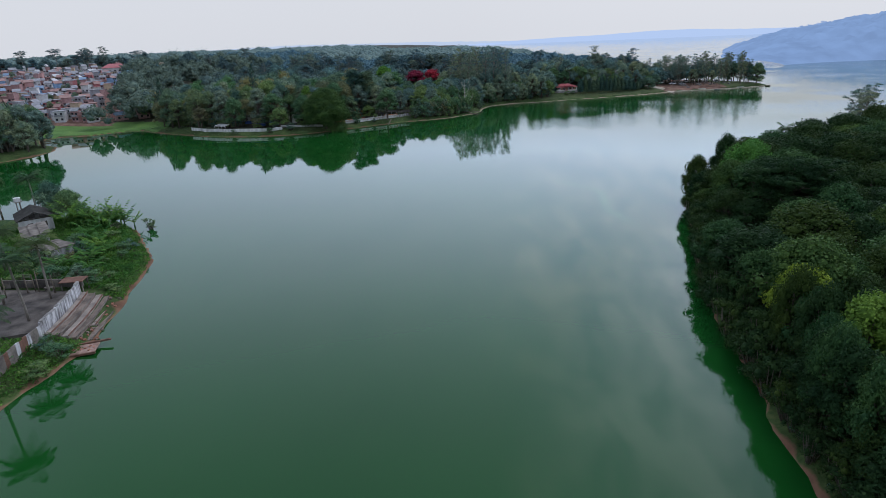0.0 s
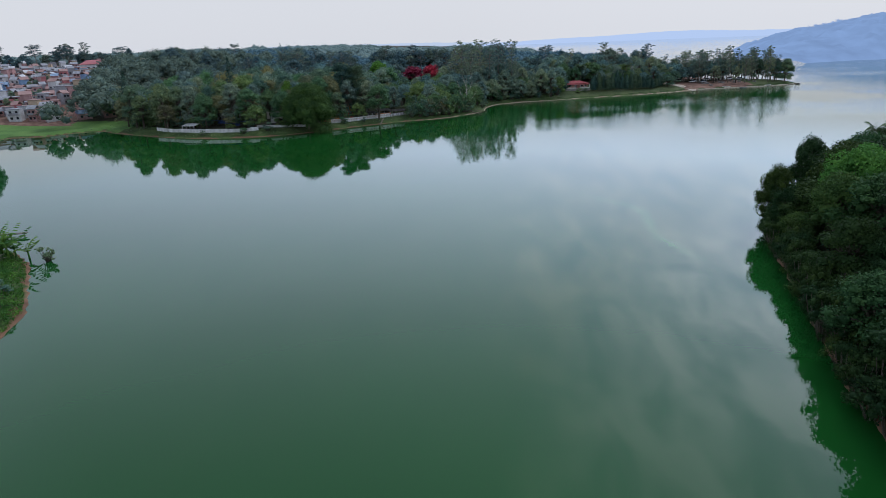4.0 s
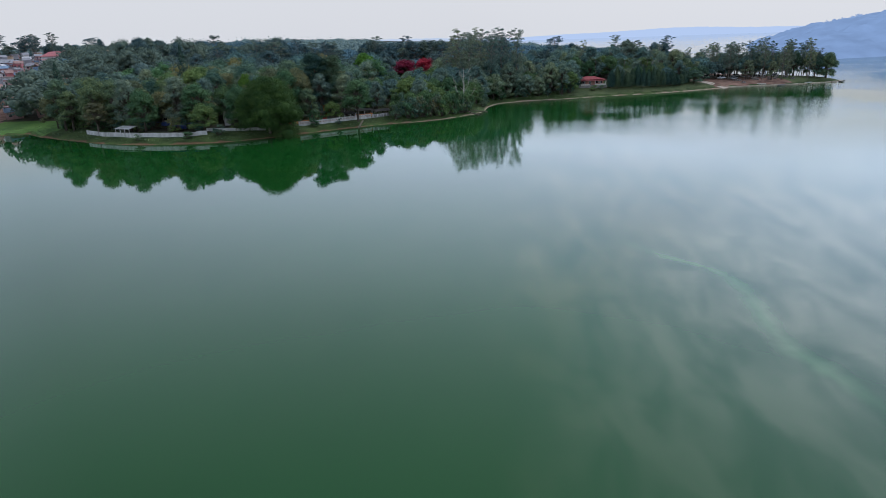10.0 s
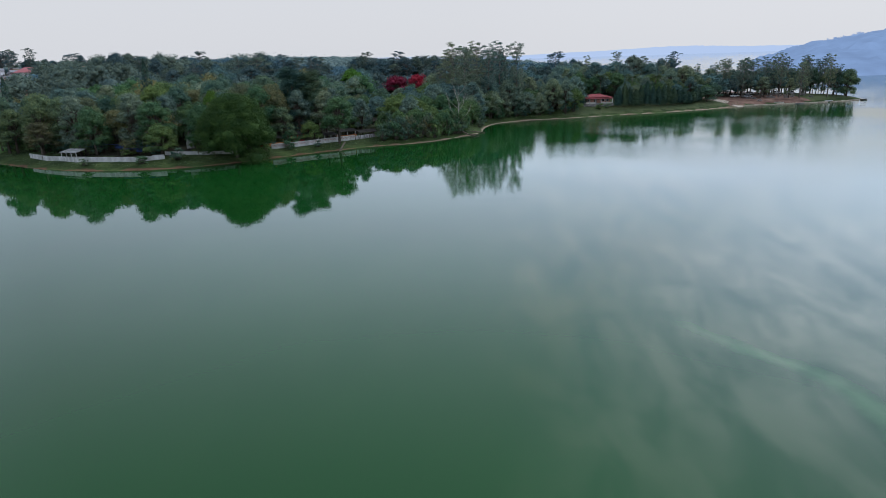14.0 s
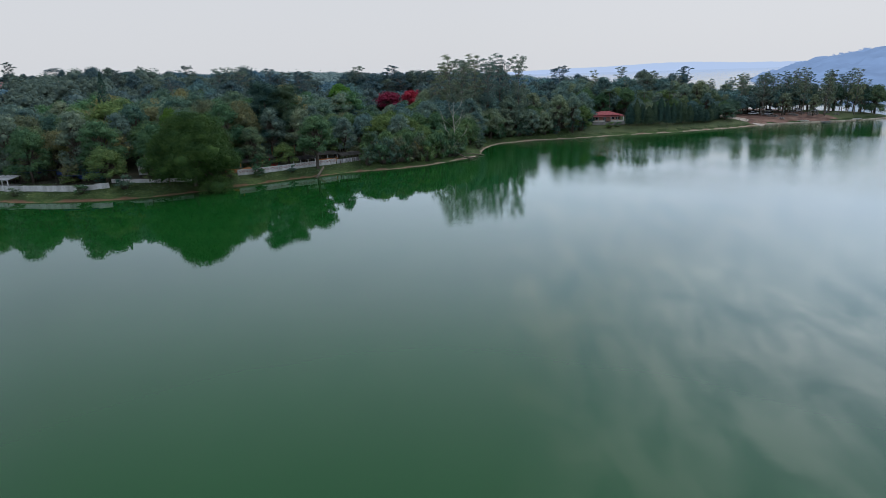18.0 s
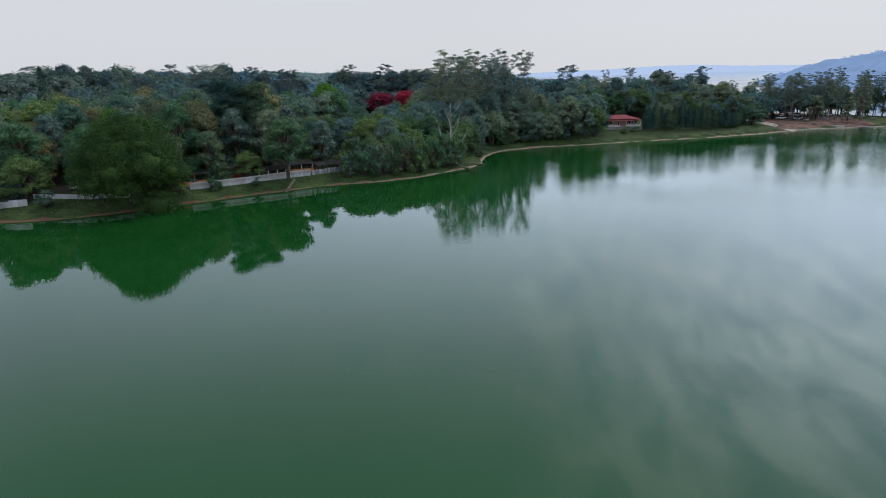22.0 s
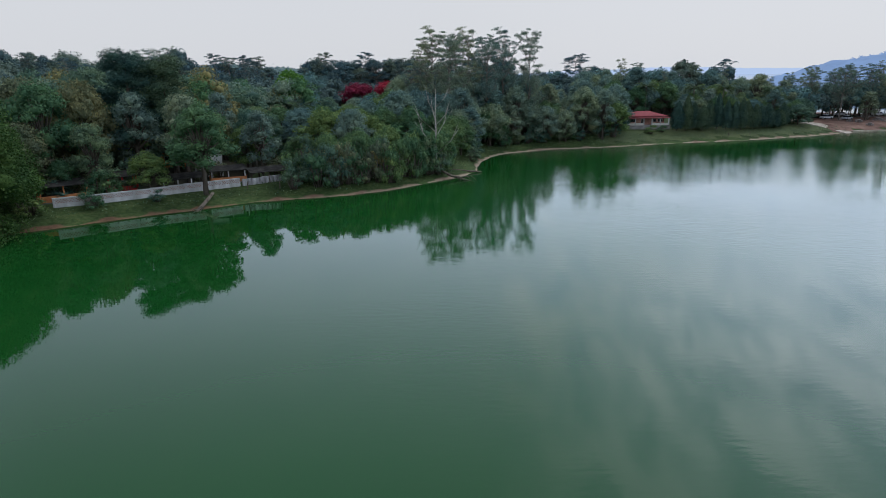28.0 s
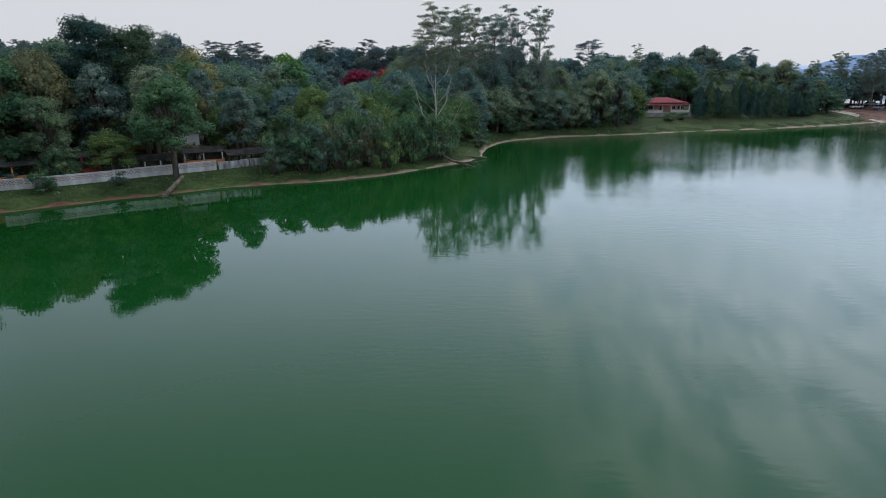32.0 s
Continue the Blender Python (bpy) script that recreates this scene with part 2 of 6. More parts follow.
# Far-shore leaf colours are lifted and blued so they carry the distance haze.
LEAF = {
    "deep": foliage("deep_green_leaves", (0.084, 0.140, 0.126), (0.126, 0.205, 0.168), (0.202, 0.294, 0.220)),
    "green": foliage("mid_green_leaves", (0.079, 0.149, 0.092), (0.124, 0.216, 0.118), (0.211, 0.316, 0.162)),
    "fresh": foliage("fresh_green_leaves", (0.0675, 0.1755, 0.0405), (0.1013, 0.243, 0.054), (0.1755, 0.3375, 0.07425), 0.25),
    "lime": foliage("yellow_green_leaves", (0.088, 0.1625, 0.036), (0.132, 0.225, 0.0432), (0.209, 0.3125, 0.06), 0.25),
    "olive": foliage("olive_leaves", (0.119, 0.139, 0.103), (0.190, 0.206, 0.136), (0.289, 0.287, 0.177)),
    "rust": foliage("rusty_leaves", (0.119, 0.104, 0.068), (0.184, 0.153, 0.090), (0.264, 0.222, 0.120)),
    # grey-green of the species, brightened and blued further as painted haze
    "gum": foliage("hazed_grey_green_gum_leaves", (0.114, 0.166, 0.177), (0.173, 0.245, 0.242), (0.260, 0.346, 0.325)),
    "pine": foliage("dark_pine_needles", (0.037, 0.078, 0.077), (0.060, 0.110, 0.102), (0.094, 0.155, 0.134), 0.05),
    "red": foliage("crimson_blossom", (0.262, 0.022, 0.056), (0.358, 0.035, 0.085), (0.437, 0.060, 0.113), 0.2),
    "palm": foliage("palm_fronds", (0.035, 0.066, 0.038), (0.06, 0.105, 0.055), (0.1, 0.15, 0.075), 0.15),
    "banana": foliage("banana_leaves", (0.048, 0.132, 0.0336), (0.084, 0.198, 0.048), (0.156, 0.276, 0.072), 0.25),
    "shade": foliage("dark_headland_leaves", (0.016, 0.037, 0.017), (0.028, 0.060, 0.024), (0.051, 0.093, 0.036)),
    # Haze painted into the leaf colour: mid, hazy and far woods.
    "mid": foliage("haze_tinted_wood_leaves", (0.150, 0.229, 0.242), (0.185, 0.275, 0.283), (0.230, 0.332, 0.333), 0.2, 0.8, 0.03),
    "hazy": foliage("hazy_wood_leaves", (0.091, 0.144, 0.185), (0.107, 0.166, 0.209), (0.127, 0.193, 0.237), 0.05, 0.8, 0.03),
    "far": foliage("haze_blue_far_leaves", (0.125, 0.190, 0.251), (0.141, 0.210, 0.274), (0.159, 0.234, 0.299), 0.05, 0.8, 0.02),
    "grass": foliage("bank_weeds", (0.07188, 0.1581, 0.035), (0.115, 0.2403, 0.05), (0.2084, 0.3415, 0.07), 0.25),
    "grove": foliage("lush_grove_leaves", (0.065, 0.145, 0.083), (0.102, 0.210, 0.109), (0.155, 0.275, 0.140), 0.15),
    "spread": foliage("broad_tree_leaves", (0.029, 0.070, 0.034), (0.048, 0.106, 0.043), (0.083, 0.154, 0.060), 0.16),
}
BARK = mottled("grey_brown_bark", (0.07, 0.055, 0.042), (0.17, 0.145, 0.12), 2.0, 0.9, 0.6, streaks=True)
GUM_BARK = mottled("gum_bark", (0.14, 0.12, 0.1), (0.3, 0.27, 0.23), 1.2, 0.8, 0.3, streaks=True)
PALE_BARK = mottled("pale_smooth_bark", (0.34, 0.31, 0.27), (0.62, 0.58, 0.52), 1.2, 0.7, 0.2, streaks=True)
DEAD_WOOD = mottled("weathered_dead_wood", (0.1, 0.082, 0.062), (0.24, 0.2, 0.155), 2.0, 0.9, 0.5)
WHITEWASH = mottled("stained_whitewash", (0.44, 0.44, 0.42), (0.76, 0.76, 0.75), 0.9, 0.8, 0.25, streaks=True)
OLD_WHITE = mottled("peeling_white_paint", (0.14, 0.13, 0.13), (0.74, 0.73, 0.74), 1.7, 0.85, 0.4, streaks=True)
ORANGE = mottled("faded_orange_paint", (0.52, 0.19, 0.07), (0.7, 0.3, 0.12), 1.2)
DARK_TIMBER = mottled("dark_timber", (0.035, 0.028, 0.024), (0.09, 0.07, 0.055), 1.6)
CONCRETE = mottled("weathered_concrete", (0.2, 0.19, 0.18), (0.36, 0.34, 0.32), 0.8, 0.9, 0.4)
ROOF_GREY = mottled("grey_fibre_cement", (0.17, 0.17, 0.18), (0.34, 0.34, 0.35), 0.7, 0.85, 0.3)
ROOF_RED = mottled("red_clay_tiles", (0.22, 0.035, 0.042), (0.36, 0.075, 0.075), 1.4, 0.8, 0.4)
SALMON = mottled("salmon_render", (0.5, 0.24, 0.18), (0.62, 0.34, 0.27), 1.0)
CREAM = mottled("cream_paint", (0.6, 0.56, 0.48), (0.74, 0.71, 0.64), 1.0)
BLUE_TARP = mottled("blue_tarpaulin", (0.035, 0.07, 0.25), (0.06, 0.12, 0.4), 0.9, 0.5, 0.4)
SAND_PATH = mottled("pale_sand_and_concrete", (0.42, 0.34, 0.27), (0.62, 0.54, 0.45), 0.6, 0.95, 0.3)
DIRT = mottled("red_brown_dirt", (0.13, 0.07, 0.05), (0.29, 0.175, 0.13), 0.35, 0.95, 0.4)
RED_CLOTH = mottled("red_paint", (0.5, 0.03, 0.025), (0.62, 0.06, 0.05), 1.0, 0.6, 0.1)
GLASS, g_n, g_l, g_b = shader("dark_window_glass", 0.08, 0.5)
g_b.inputs["Base Color"].default_value = (0.02, 0.024, 0.03, 1)

# ground: red soil at the waterline, weeds and grass above, leaf litter inland
GROUND, n, l, b = shader("earth_and_grass", 0.95, 0.15)
geo, sep = n.new("ShaderNodeNewGeometry"), n.new("ShaderNodeSeparateXYZ")
l.new(geo.outputs["Position"], sep.inputs["Vector"])
wob, fine, broad = grain(n, l, 0.22, 5), grain(n, l, 1.6, 5), grain(n, l, 0.03, 3)
soil = ramp_node(n, [(0.3, (0.1, 0.055, 0.034)), (0.52, (0.21, 0.115, 0.072)), (0.74, (0.38, 0.25, 0.17))])
l.new(wob.outputs["Fac"], soil.inputs["Fac"])
sand = ramp_node(n, [(0.34, (0.2, 0.13, 0.09)), (0.66, (0.56, 0.45, 0.35))])
l.new(wob.outputs["Fac"], sand.inputs["Fac"])
bay = n.new("ShaderNodeMapRange")
bay.inputs["From Min"].default_value, bay.inputs["From Max"].default_value = -22, 14
l.new(sep.outputs["X"], bay.inputs["Value"])
north = n.new("ShaderNodeMath")
north.operation, north.inputs[1].default_value = "GREATER_THAN", 220
l.new(sep.outputs["Y"], north.inputs[0])
both = n.new("ShaderNodeMath")
both.operation = "MULTIPLY"
l.new(bay.outputs["Result"], both.inputs[0])
l.new(north.outputs["Value"], both.inputs[1])
beach = rgb_mix(n, l, "MIX", both.outputs["Value"], soil.outputs["Color"], sand.outputs["Color"])
turf = ramp_node(n, [(0.28, (0.032, 0.058, 0.02)), (0.5, (0.055, 0.09, 0.03)), (0.75, (0.09, 0.11, 0.045))])
l.new(fine.outputs["Fac"], turf.inputs["Fac"])
tuft = ramp_node(n, [(0.38, (0.55, 0.6, 0.5)), (0.62, (1.15, 1.1, 1.0))])
l.new(wob.outputs["Fac"], tuft.inputs["Fac"])
turf2 = rgb_mix(n, l, "MULTIPLY", 1.0, turf.outputs["Color"], tuft.outputs["Color"])
lift, edge = n.new("ShaderNodeMath"), n.new("ShaderNodeMapRange")
lift.operation = "MULTIPLY_ADD"
lift.inputs[1].default_value = 1.5
l.new(wob.outputs["Fac"], lift.inputs[0])
l.new(sep.outputs["Z"], lift.inputs[2])
edge.inputs["From Min"].default_value, edge.inputs["From Max"].default_value = 0.82, 1.0
l.new(lift.outputs["Value"], edge.inputs["Value"])
l.new(rgb_mix(n, l, "MIX", edge.outputs["Result"], beach, turf2), b.inputs["Base Color"])
bp = n.new("ShaderNodeBump")
bp.inputs["Strength"].default_value, bp.inputs["Distance"].default_value = 0.8, 0.25
l.new(fine.outputs["Fac"], bp.inputs["Height"])
l.new(bp.outputs["Normal"], b.inputs["Normal"])

FOREST_FLOOR = mottled("leaf_litter", (0.022, 0.024, 0.014), (0.06, 0.055, 0.03), 0.25, 0.95, 0.5, 2.0)
LAWN = mottled("mown_grass", (0.06, 0.09, 0.032), (0.115, 0.14, 0.055), 0.12, 0.95, 0.4, 3.0)
MARSH = mottled("lush_marsh_grass", (0.07, 0.16, 0.03), (0.13, 0.24, 0.05), 0.1, 0.9, 0.4, 2.0)

# lake water: algae-green body under a clear, lightly rippled surface
WATER, n, l, b = shader("green_lake_water", 0.008, 0.5)
b.inputs["IOR"].default_value = 1.333
bloom = grain(n, l, 0.012, 4)
body = ramp_node(n, [(0.35, (0.006, 0.052, 0.008)), (0.65, (0.01, 0.072, 0.013))])
l.new(bloom.outputs["Fac"], body.inputs["Fac"])
# a pale ribbon of algae drifts off the headland, winding along the lake
al_p, al_x, al_y, al_line = n.new("ShaderNodeNewGeometry"), n.new("ShaderNodeSeparateXYZ"), n.new("ShaderNodeMapRange"), ramp_node(n, [((y - 100) / 46, (x / 40,) * 3) for y, x in ((104, 35), (111, 32.8), (117, 32.6), (122.5, 34.2), (127.5, 35), (132, 33.6), (136, 29.8), (142, 26))])
al_line.color_ramp.interpolation = "B_SPLINE"
l.new(al_p.outputs["Position"], al_x.inputs["Vector"])
al_y.inputs["From Min"].default_value, al_y.inputs["From Max"].default_value = 100, 146
l.new(al_x.outputs["Y"], al_y.inputs["Value"])
l.new(al_y.outputs["Result"], al_line.inputs["Fac"])
al_off, al_gap, al_wob, al_fac = (n.new("ShaderNodeMath") for _ in range(4))
al_off.operation, al_off.inputs[1].default_value = "MULTIPLY_ADD", -40.0
l.new(al_line.outputs["Color"], al_off.inputs[0])
l.new(al_x.outputs["X"], al_off.inputs[2])
al_gap.operation = "ABSOLUTE"
l.new(al_off.outputs["Value"], al_gap.inputs[0])
al_thread = grain(n, l, 0.35, 6)
al_wob.operation, al_wob.inputs[1].default_value = "MULTIPLY_ADD", 2.6
l.new(al_thread.outputs["Fac"], al_wob.inputs[0])
l.new(al_gap.outputs["Value"], al_wob.inputs[2])
al_soft, al_end = n.new("ShaderNodeMapRange"), ramp_node(n, [(0.02, (0, 0, 0)), (0.2, (1, 1, 1)), (0.75, (1, 1, 1)), (0.95, (0, 0, 0))])
al_soft.interpolation_type = "SMOOTHSTEP"
for k, v in (("From Min", 1.0), ("From Max", 3.0), ("To Min", 0.6), ("To Max", 0.0)):
    al_soft.inputs[k].default_value = v
l.new(al_wob.outputs["Value"], al_soft.inputs["Value"])
l.new(al_y.outputs["Result"], al_end.inputs["Fac"])
al_fac.operation = "MULTIPLY"
l.new(al_soft.outputs["Result"], al_fac.inputs[0])
l.new(al_end.outputs["Color"], al_fac.inputs[1])
l.new(rgb_mix(n, l, "MIX", al_fac.outputs["Value"], body.outputs["Color"], (0.06, 0.17, 0.055)), b.inputs["Base Color"])
ripple, swell, calm = grain(n, l, 1.0, 3), grain(n, l, 1.0, 2), grain(n, l, 0.018, 2)
for node, s in ((ripple, (0.8, 2.4, 1)), (swell, (0.11, 0.3, 1))):
    mp = n.new("ShaderNodeMapping")
    mp.inputs["Scale"].default_value = s
    l.new(n["Texture Coordinate"].outputs["Object"], mp.inputs["Vector"])
    l.new(mp.outputs["Vector"], node.inputs["Vector"])
still = n.new("ShaderNodeMapRange")
still.inputs["From Min"].default_value, still.inputs["From Max"].default_value = 0.42, 0.62
still.inputs["To Min"].default_value, still.inputs["To Max"].default_value = 0.06, 0.3
l.new(calm.outputs["Fac"], still.inputs["Value"])
b1, b2 = n.new("ShaderNodeBump"), n.new("ShaderNodeBump")
b1.inputs["Distance"].default_value, b2.inputs["Distance"].default_value = 0.012, 0.03
b2.inputs["Strength"].default_value = 0.18
# a breeze ruffles the bay towards the far point
wp, ws, wb, wt = n.new("ShaderNodeNewGeometry"), n.new("ShaderNodeSeparateXYZ"), n.new("ShaderNodeMapRange"), n.new("ShaderNodeMath")
l.new(wp.outputs["Position"], ws.inputs["Vector"])
wb.inputs["From Min"].default_value, wb.inputs["From Max"].default_value = -8, 34
wb.inputs["To Min"].default_value, wb.inputs["To Max"].default_value = 0.0, 13.0
l.new(ws.outputs["X"], wb.inputs["Value"])
wy, wm = n.new("ShaderNodeMapRange"), n.new("ShaderNodeMath")
wy.inputs["From Min"].default_value, wy.inputs["From Max"].default_value = 165, 285
l.new(ws.outputs["Y"], wy.inputs["Value"])
wm.operation, wm.inputs[2].default_value = "MULTIPLY_ADD", 0.8
l.new(wb.outputs["Result"], wm.inputs[0])
l.new(wy.outputs["Result"], wm.inputs[1])
wt.operation = "MULTIPLY"
l.new(still.outputs["Result"], wt.inputs[0])
l.new(wm.outputs["Value"], wt.inputs[1])
l.new(wt.outputs["Value"], b1.inputs["Strength"])
l.new(ripple.outputs["Fac"], b1.inputs["Height"])
l.new(swell.outputs["Fac"], b2.inputs["Height"])
l.new(b2.outputs["Normal"], b1.inputs["Normal"])
l.new(b1.outputs["Normal"], b.inputs["Normal"])


# ---- mesh helpers ----
def mesh_of(name, verts, faces, mat, smooth=False):
    me = bpy.data.meshes.new(name)
    me.from_pydata([tuple(v) for v in verts], [], faces)
    me.materials.append(mat)
    if smooth:
        me.polygons.foreach_set("use_smooth", [True] * len(me.polygons))
    return me


def quads_mesh(name, v, mat):
    """v: (N, 4, 3) corners, one loose quad each."""
    v = np.asarray(v, dtype=np.float32)
    k = len(v)
    me = bpy.data.meshes.new(name)
    me.vertices.add(4 * k)
    me.vertices.foreach_set("co", v.ravel())
    me.loops.add(4 * k)
    me.loops.foreach_set("vertex_index", np.arange(4 * k, dtype=np.int32))
    me.polygons.add(k)
    me.polygons.foreach_set("loop_start", np.arange(0, 4 * k, 4, dtype=np.int32))
    me.update(calc_edges=True)
    me.materials.append(mat)
    return me


def part(name, data, mat, parent, label=""):
    """Links a bmesh or a mesh as one mesh object under a thing or a part."""
    if isinstance(data, bmesh.types.BMesh):
        me = bpy.data.meshes.new(name)
        data.to_mesh(me)
        data.free()
        me.materials.append(mat)
        data = me
    ob = new(name, data)
    ob.parent = parent
    if label:
        ob["label"] = label
    return ob


def thing(name, m, label, category, group="", kind=""):
    ob = new(name)
    ob.empty_display_size = 0.3
    ob.matrix_world = m
    return tagged(ob, label, category, group, kind)


def box(bm, size, at, rz=0.0, bevel=0.0):
    m = Matrix.Translation(at) @ Matrix.Rotation(rz, 4, "Z") @ Matrix.Diagonal((*size, 1))
    vs = bmesh.ops.create_cube(bm, size=1.0, matrix=m)["verts"]
    if bevel:
        es = list({e for v in vs for e in v.link_edges})
        bmesh.ops.bevel(bm, geom=es, offset=bevel, segments=1, affect="EDGES")
    return bm


def boxes(*items, bevel=0.0):
    bm = bmesh.new()
    for size, at, *turn in items:
        box(bm, size, at, turn[0] if turn else 0.0, bevel)
    return bm


def tube(path, radii, sides=6):
    """Vertices and faces of a tapered tube along a path."""
    path, vs, fs = [Vector(p) for p in path], [], []
    for i, p in enumerate(path):
        d = (path[min(i + 1, len(path) - 1)] - path[max(i - 1, 0)]).normalized()
        a = d.orthogonal().normalized()
        c = d.cross(a)
        for k in range(sides):
            w = 2 * math.pi * k / sides
            vs.append(p + (a * math.cos(w) + c * math.sin(w)) * radii[i])
    for i in range(len(path) - 1):
        for k in range(sides):
            j = (k + 1) % sides
            fs.append((i * sides + k, i * sides + j, (i + 1) * sides + j, (i + 1) * sides + k))
    fs.append(tuple(range(sides))[::-1])
    fs.append(tuple((len(path) - 1) * sides + k for k in range(sides)))
    return vs, fs


def join(tubes):
    vs, fs = [], []
    for v, f in tubes:
        k = len(vs)
        vs += v
        fs += [tuple(i + k for i in q) for q in f]
        if k:
            root = min(range(first), key=lambda i: (vs[i] - v[0]).length_squared)
            fs.append((root, k, k + 1))
        else:
            first = len(vs)
    return vs, fs


rng = np.random.default_rng(7)


def unit(v):
    return v / np.maximum(np.linalg.norm(v, axis=1, keepdims=True), 1e-9)


def leaves(at, facing, size, slim=0.6):
    """Loose leaf sprays: a bent diamond at each place, its face turned about the way given."""
    k = len(at)
    nrm = unit(facing + rng.normal(0, 0.75, (k, 3)))
    a = unit(np.cross(nrm, rng.normal(0, 1, (k, 3))))
    c = np.cross(nrm, a)
    s = (np.asarray(size) * rng.uniform(0.6, 1.3, k))[:, None]
    droop = nrm * s * rng.uniform(-0.25, 0.1, (k, 1))
    return np.stack([at - a * s * 0.5, at + c * s * slim * 0.5 + droop, at + a * s * 0.5, at - c * s * slim * 0.5 + droop], 1)


def ball(level):
    bm = bmesh.new()
    bmesh.ops.create_icosphere(bm, subdivisions=level, radius=1.0)
    bm.verts.ensure_lookup_table()
    out = np.array([v.co[:] for v in bm.verts]), np.array([[v.index for v in f.verts] for f in bm.faces])
    bm.free()
    return out


BALL = {k: ball(k) for k in (1, 2)}


def crown_mesh(name, quads, mat, cores=(), level=1, swell=0.6):
    """Loose leaf sprays over the shaded, uneven inner masses of a crown (centre, radii)."""
    quads = np.asarray(quads, dtype=np.float32)
    k = len(quads)
    bv, bf = BALL[level]
    if len(cores):
        c = np.array([list(a) for a, _ in cores], float)
        r = np.array([list(b) for _, b in cores], float) * swell
        v = c[:, None, :] + bv[None] * r[:, None, :] * rng.uniform(0.82, 1.08, (len(c), len(bv), 1))
        f = (bf[None] + 4 * k + (np.arange(len(c)) * len(bv))[:, None, None]).reshape(-1)
        co, idx, tri = np.concatenate([quads.reshape(-1, 3), v.reshape(-1, 3)]), np.concatenate([np.arange(4 * k), f]), len(c) * len(bf)
    else:
        co, idx, tri = quads.reshape(-1, 3), np.arange(4 * k), 0
    me = bpy.data.meshes.new(name)
    me.vertices.add(len(co))
    me.vertices.foreach_set("co", co.astype(np.float32).ravel())
    me.loops.add(len(idx))
    me.loops.foreach_set("vertex_index", idx.astype(np.int32))
    me.polygons.add(k + tri)
    me.polygons.foreach_set("loop_start", np.concatenate([np.arange(0, 4 * k, 4), 4 * k + np.arange(0, 3 * tri, 3)]).astype(np.int32))
    me.update(calc_edges=True)
    me.materials.append(mat)
    return me


def lobe_cloud(lobes, per_area, size, shell=0.82, flat_below=0.55):
    """Leaves on and under the skins of several lobes (centre, radii)."""
    out = []
    for c, r in lobes:
        c, r = np.array(c, float), np.array(r, float)
        k = max(12, int(per_area * 4 * math.pi * (r[0] * r[1] * r[2]) ** (2 / 3)))
        d = unit(rng.normal(0, 1, (k, 3)))
        d = d[(d[:, 2] > -flat_below) | (rng.random(k) < 0.35)]
        bump = 1 + 0.14 * np.sin(d[:, :1] * 7 + c[0]) * np.sin(d[:, 1:2] * 7 + c[1]) + rng.normal(0, 0.07, (len(d), 1))
        p = c + d * r * (rng.uniform(shell, 1.06, (len(d), 1)) + rng.exponential(0.04, (len(d), 1))) * bump
        f = unit(d / r) + np.array([0, 0, 0.35])
        out.append(leaves(p, f, np.full(len(d), size), 0.78))
    return np.concatenate(out)


# ---- the lie of the land: shorelines in plan, one ground sheet, one sheet of water ----
SHORE_FAR = [(-520, 190), (-300, 186), (-200, 184), (-162, 189), (-151, 197), (-146.5, 206), (-146.5, 217), (-151, 226), (-162, 234), (-170, 245), (-167, 254),
             (-155, 255), (-147, 263), (-137, 266), (-128, 258), (-117, 251), (-106, 244.5), (-96, 239), (-83, 235), (-70, 234), (-60, 235.5),
             (-51.5, 239), (-42.5, 245.5), (-35.5, 250.5), (-30.5, 254.3), (-25, 257.3), (-19, 262), (-12, 264.2), (-5, 266.2), (2.5, 270.5),
             (8.7, 277), (13.9, 282), (17.2, 288), (18.8, 300), (22.5, 309.5), (27, 314.5), (38.6, 320.5), (50, 322.7), (59, 325), (69, 328.7),
             (80, 331), (92, 333.5), (102, 337), (115, 341.5), (131, 349.4), (142, 352.5), (155, 354), (168, 355.5), (182, 359.5), (193, 363.5),
             (198, 369), (199, 380), (188, 398), (168, 420), (158, 445), (170, 490), (185, 560), (205, 700), (190, 950), (150, 1500),
             (60, 3200), (-4000, 3200), (-4000, 200)]
SHORE_LEFT = [(-50, -300), (-48, -40), (-47, 30), (-46.6, 51), (-45.5, 55), (-45.6, 59), (-44.6, 61), (-45.6, 65), (-46.6, 72.7), (-48.7, 80.5),
              (-50, 88), (-51.5, 93), (-57, 101.5), (-62.5, 110), (-69, 116), (-80, 120), (-97, 122), (-130, 120), (-300, 125), (-4000, 130), (-4000, -300)]
SHORE_RIGHT = [(22, -300), (25, -20), (27, 25), (28, 36), (28.8, 42), (29.7, 45), (31, 50), (32.3, 58), (33.3, 64), (35.2, 72), (38.5, 82),
               (42, 92), (45.6, 103), (49, 113), (56.5, 122), (69, 133), (92, 150), (125, 172), (180, 212), (250, 240), (400, 260), (4000, 260), (4000, -300)]
LANDS = [np.array(p, float) for p in (SHORE_FAR, SHORE_LEFT, SHORE_RIGHT)]


def inland(px, py, poly):
    """Signed distance from the shore: positive on land."""
    px, py = np.atleast_1d(px).astype(float), np.atleast_1d(py).astype(float)
    best, inside = np.full(px.shape, 1e9), np.zeros(px.shape, bool)
    for (ax, ay), (bx, by) in zip(poly, np.roll(poly, -1, 0)):
        dx, dy = bx - ax, by - ay
        u = np.clip(((px - ax) * dx + (py - ay) * dy) / (dx * dx + dy * dy), 0, 1)
        best = np.minimum(best, np.hypot(px - ax - u * dx, py - ay - u * dy))
        if dy:
            inside ^= ((ay > py) != (by > py)) & (px < ax + (py - ay) / dy * dx)
    return np.where(inside, best, -best)


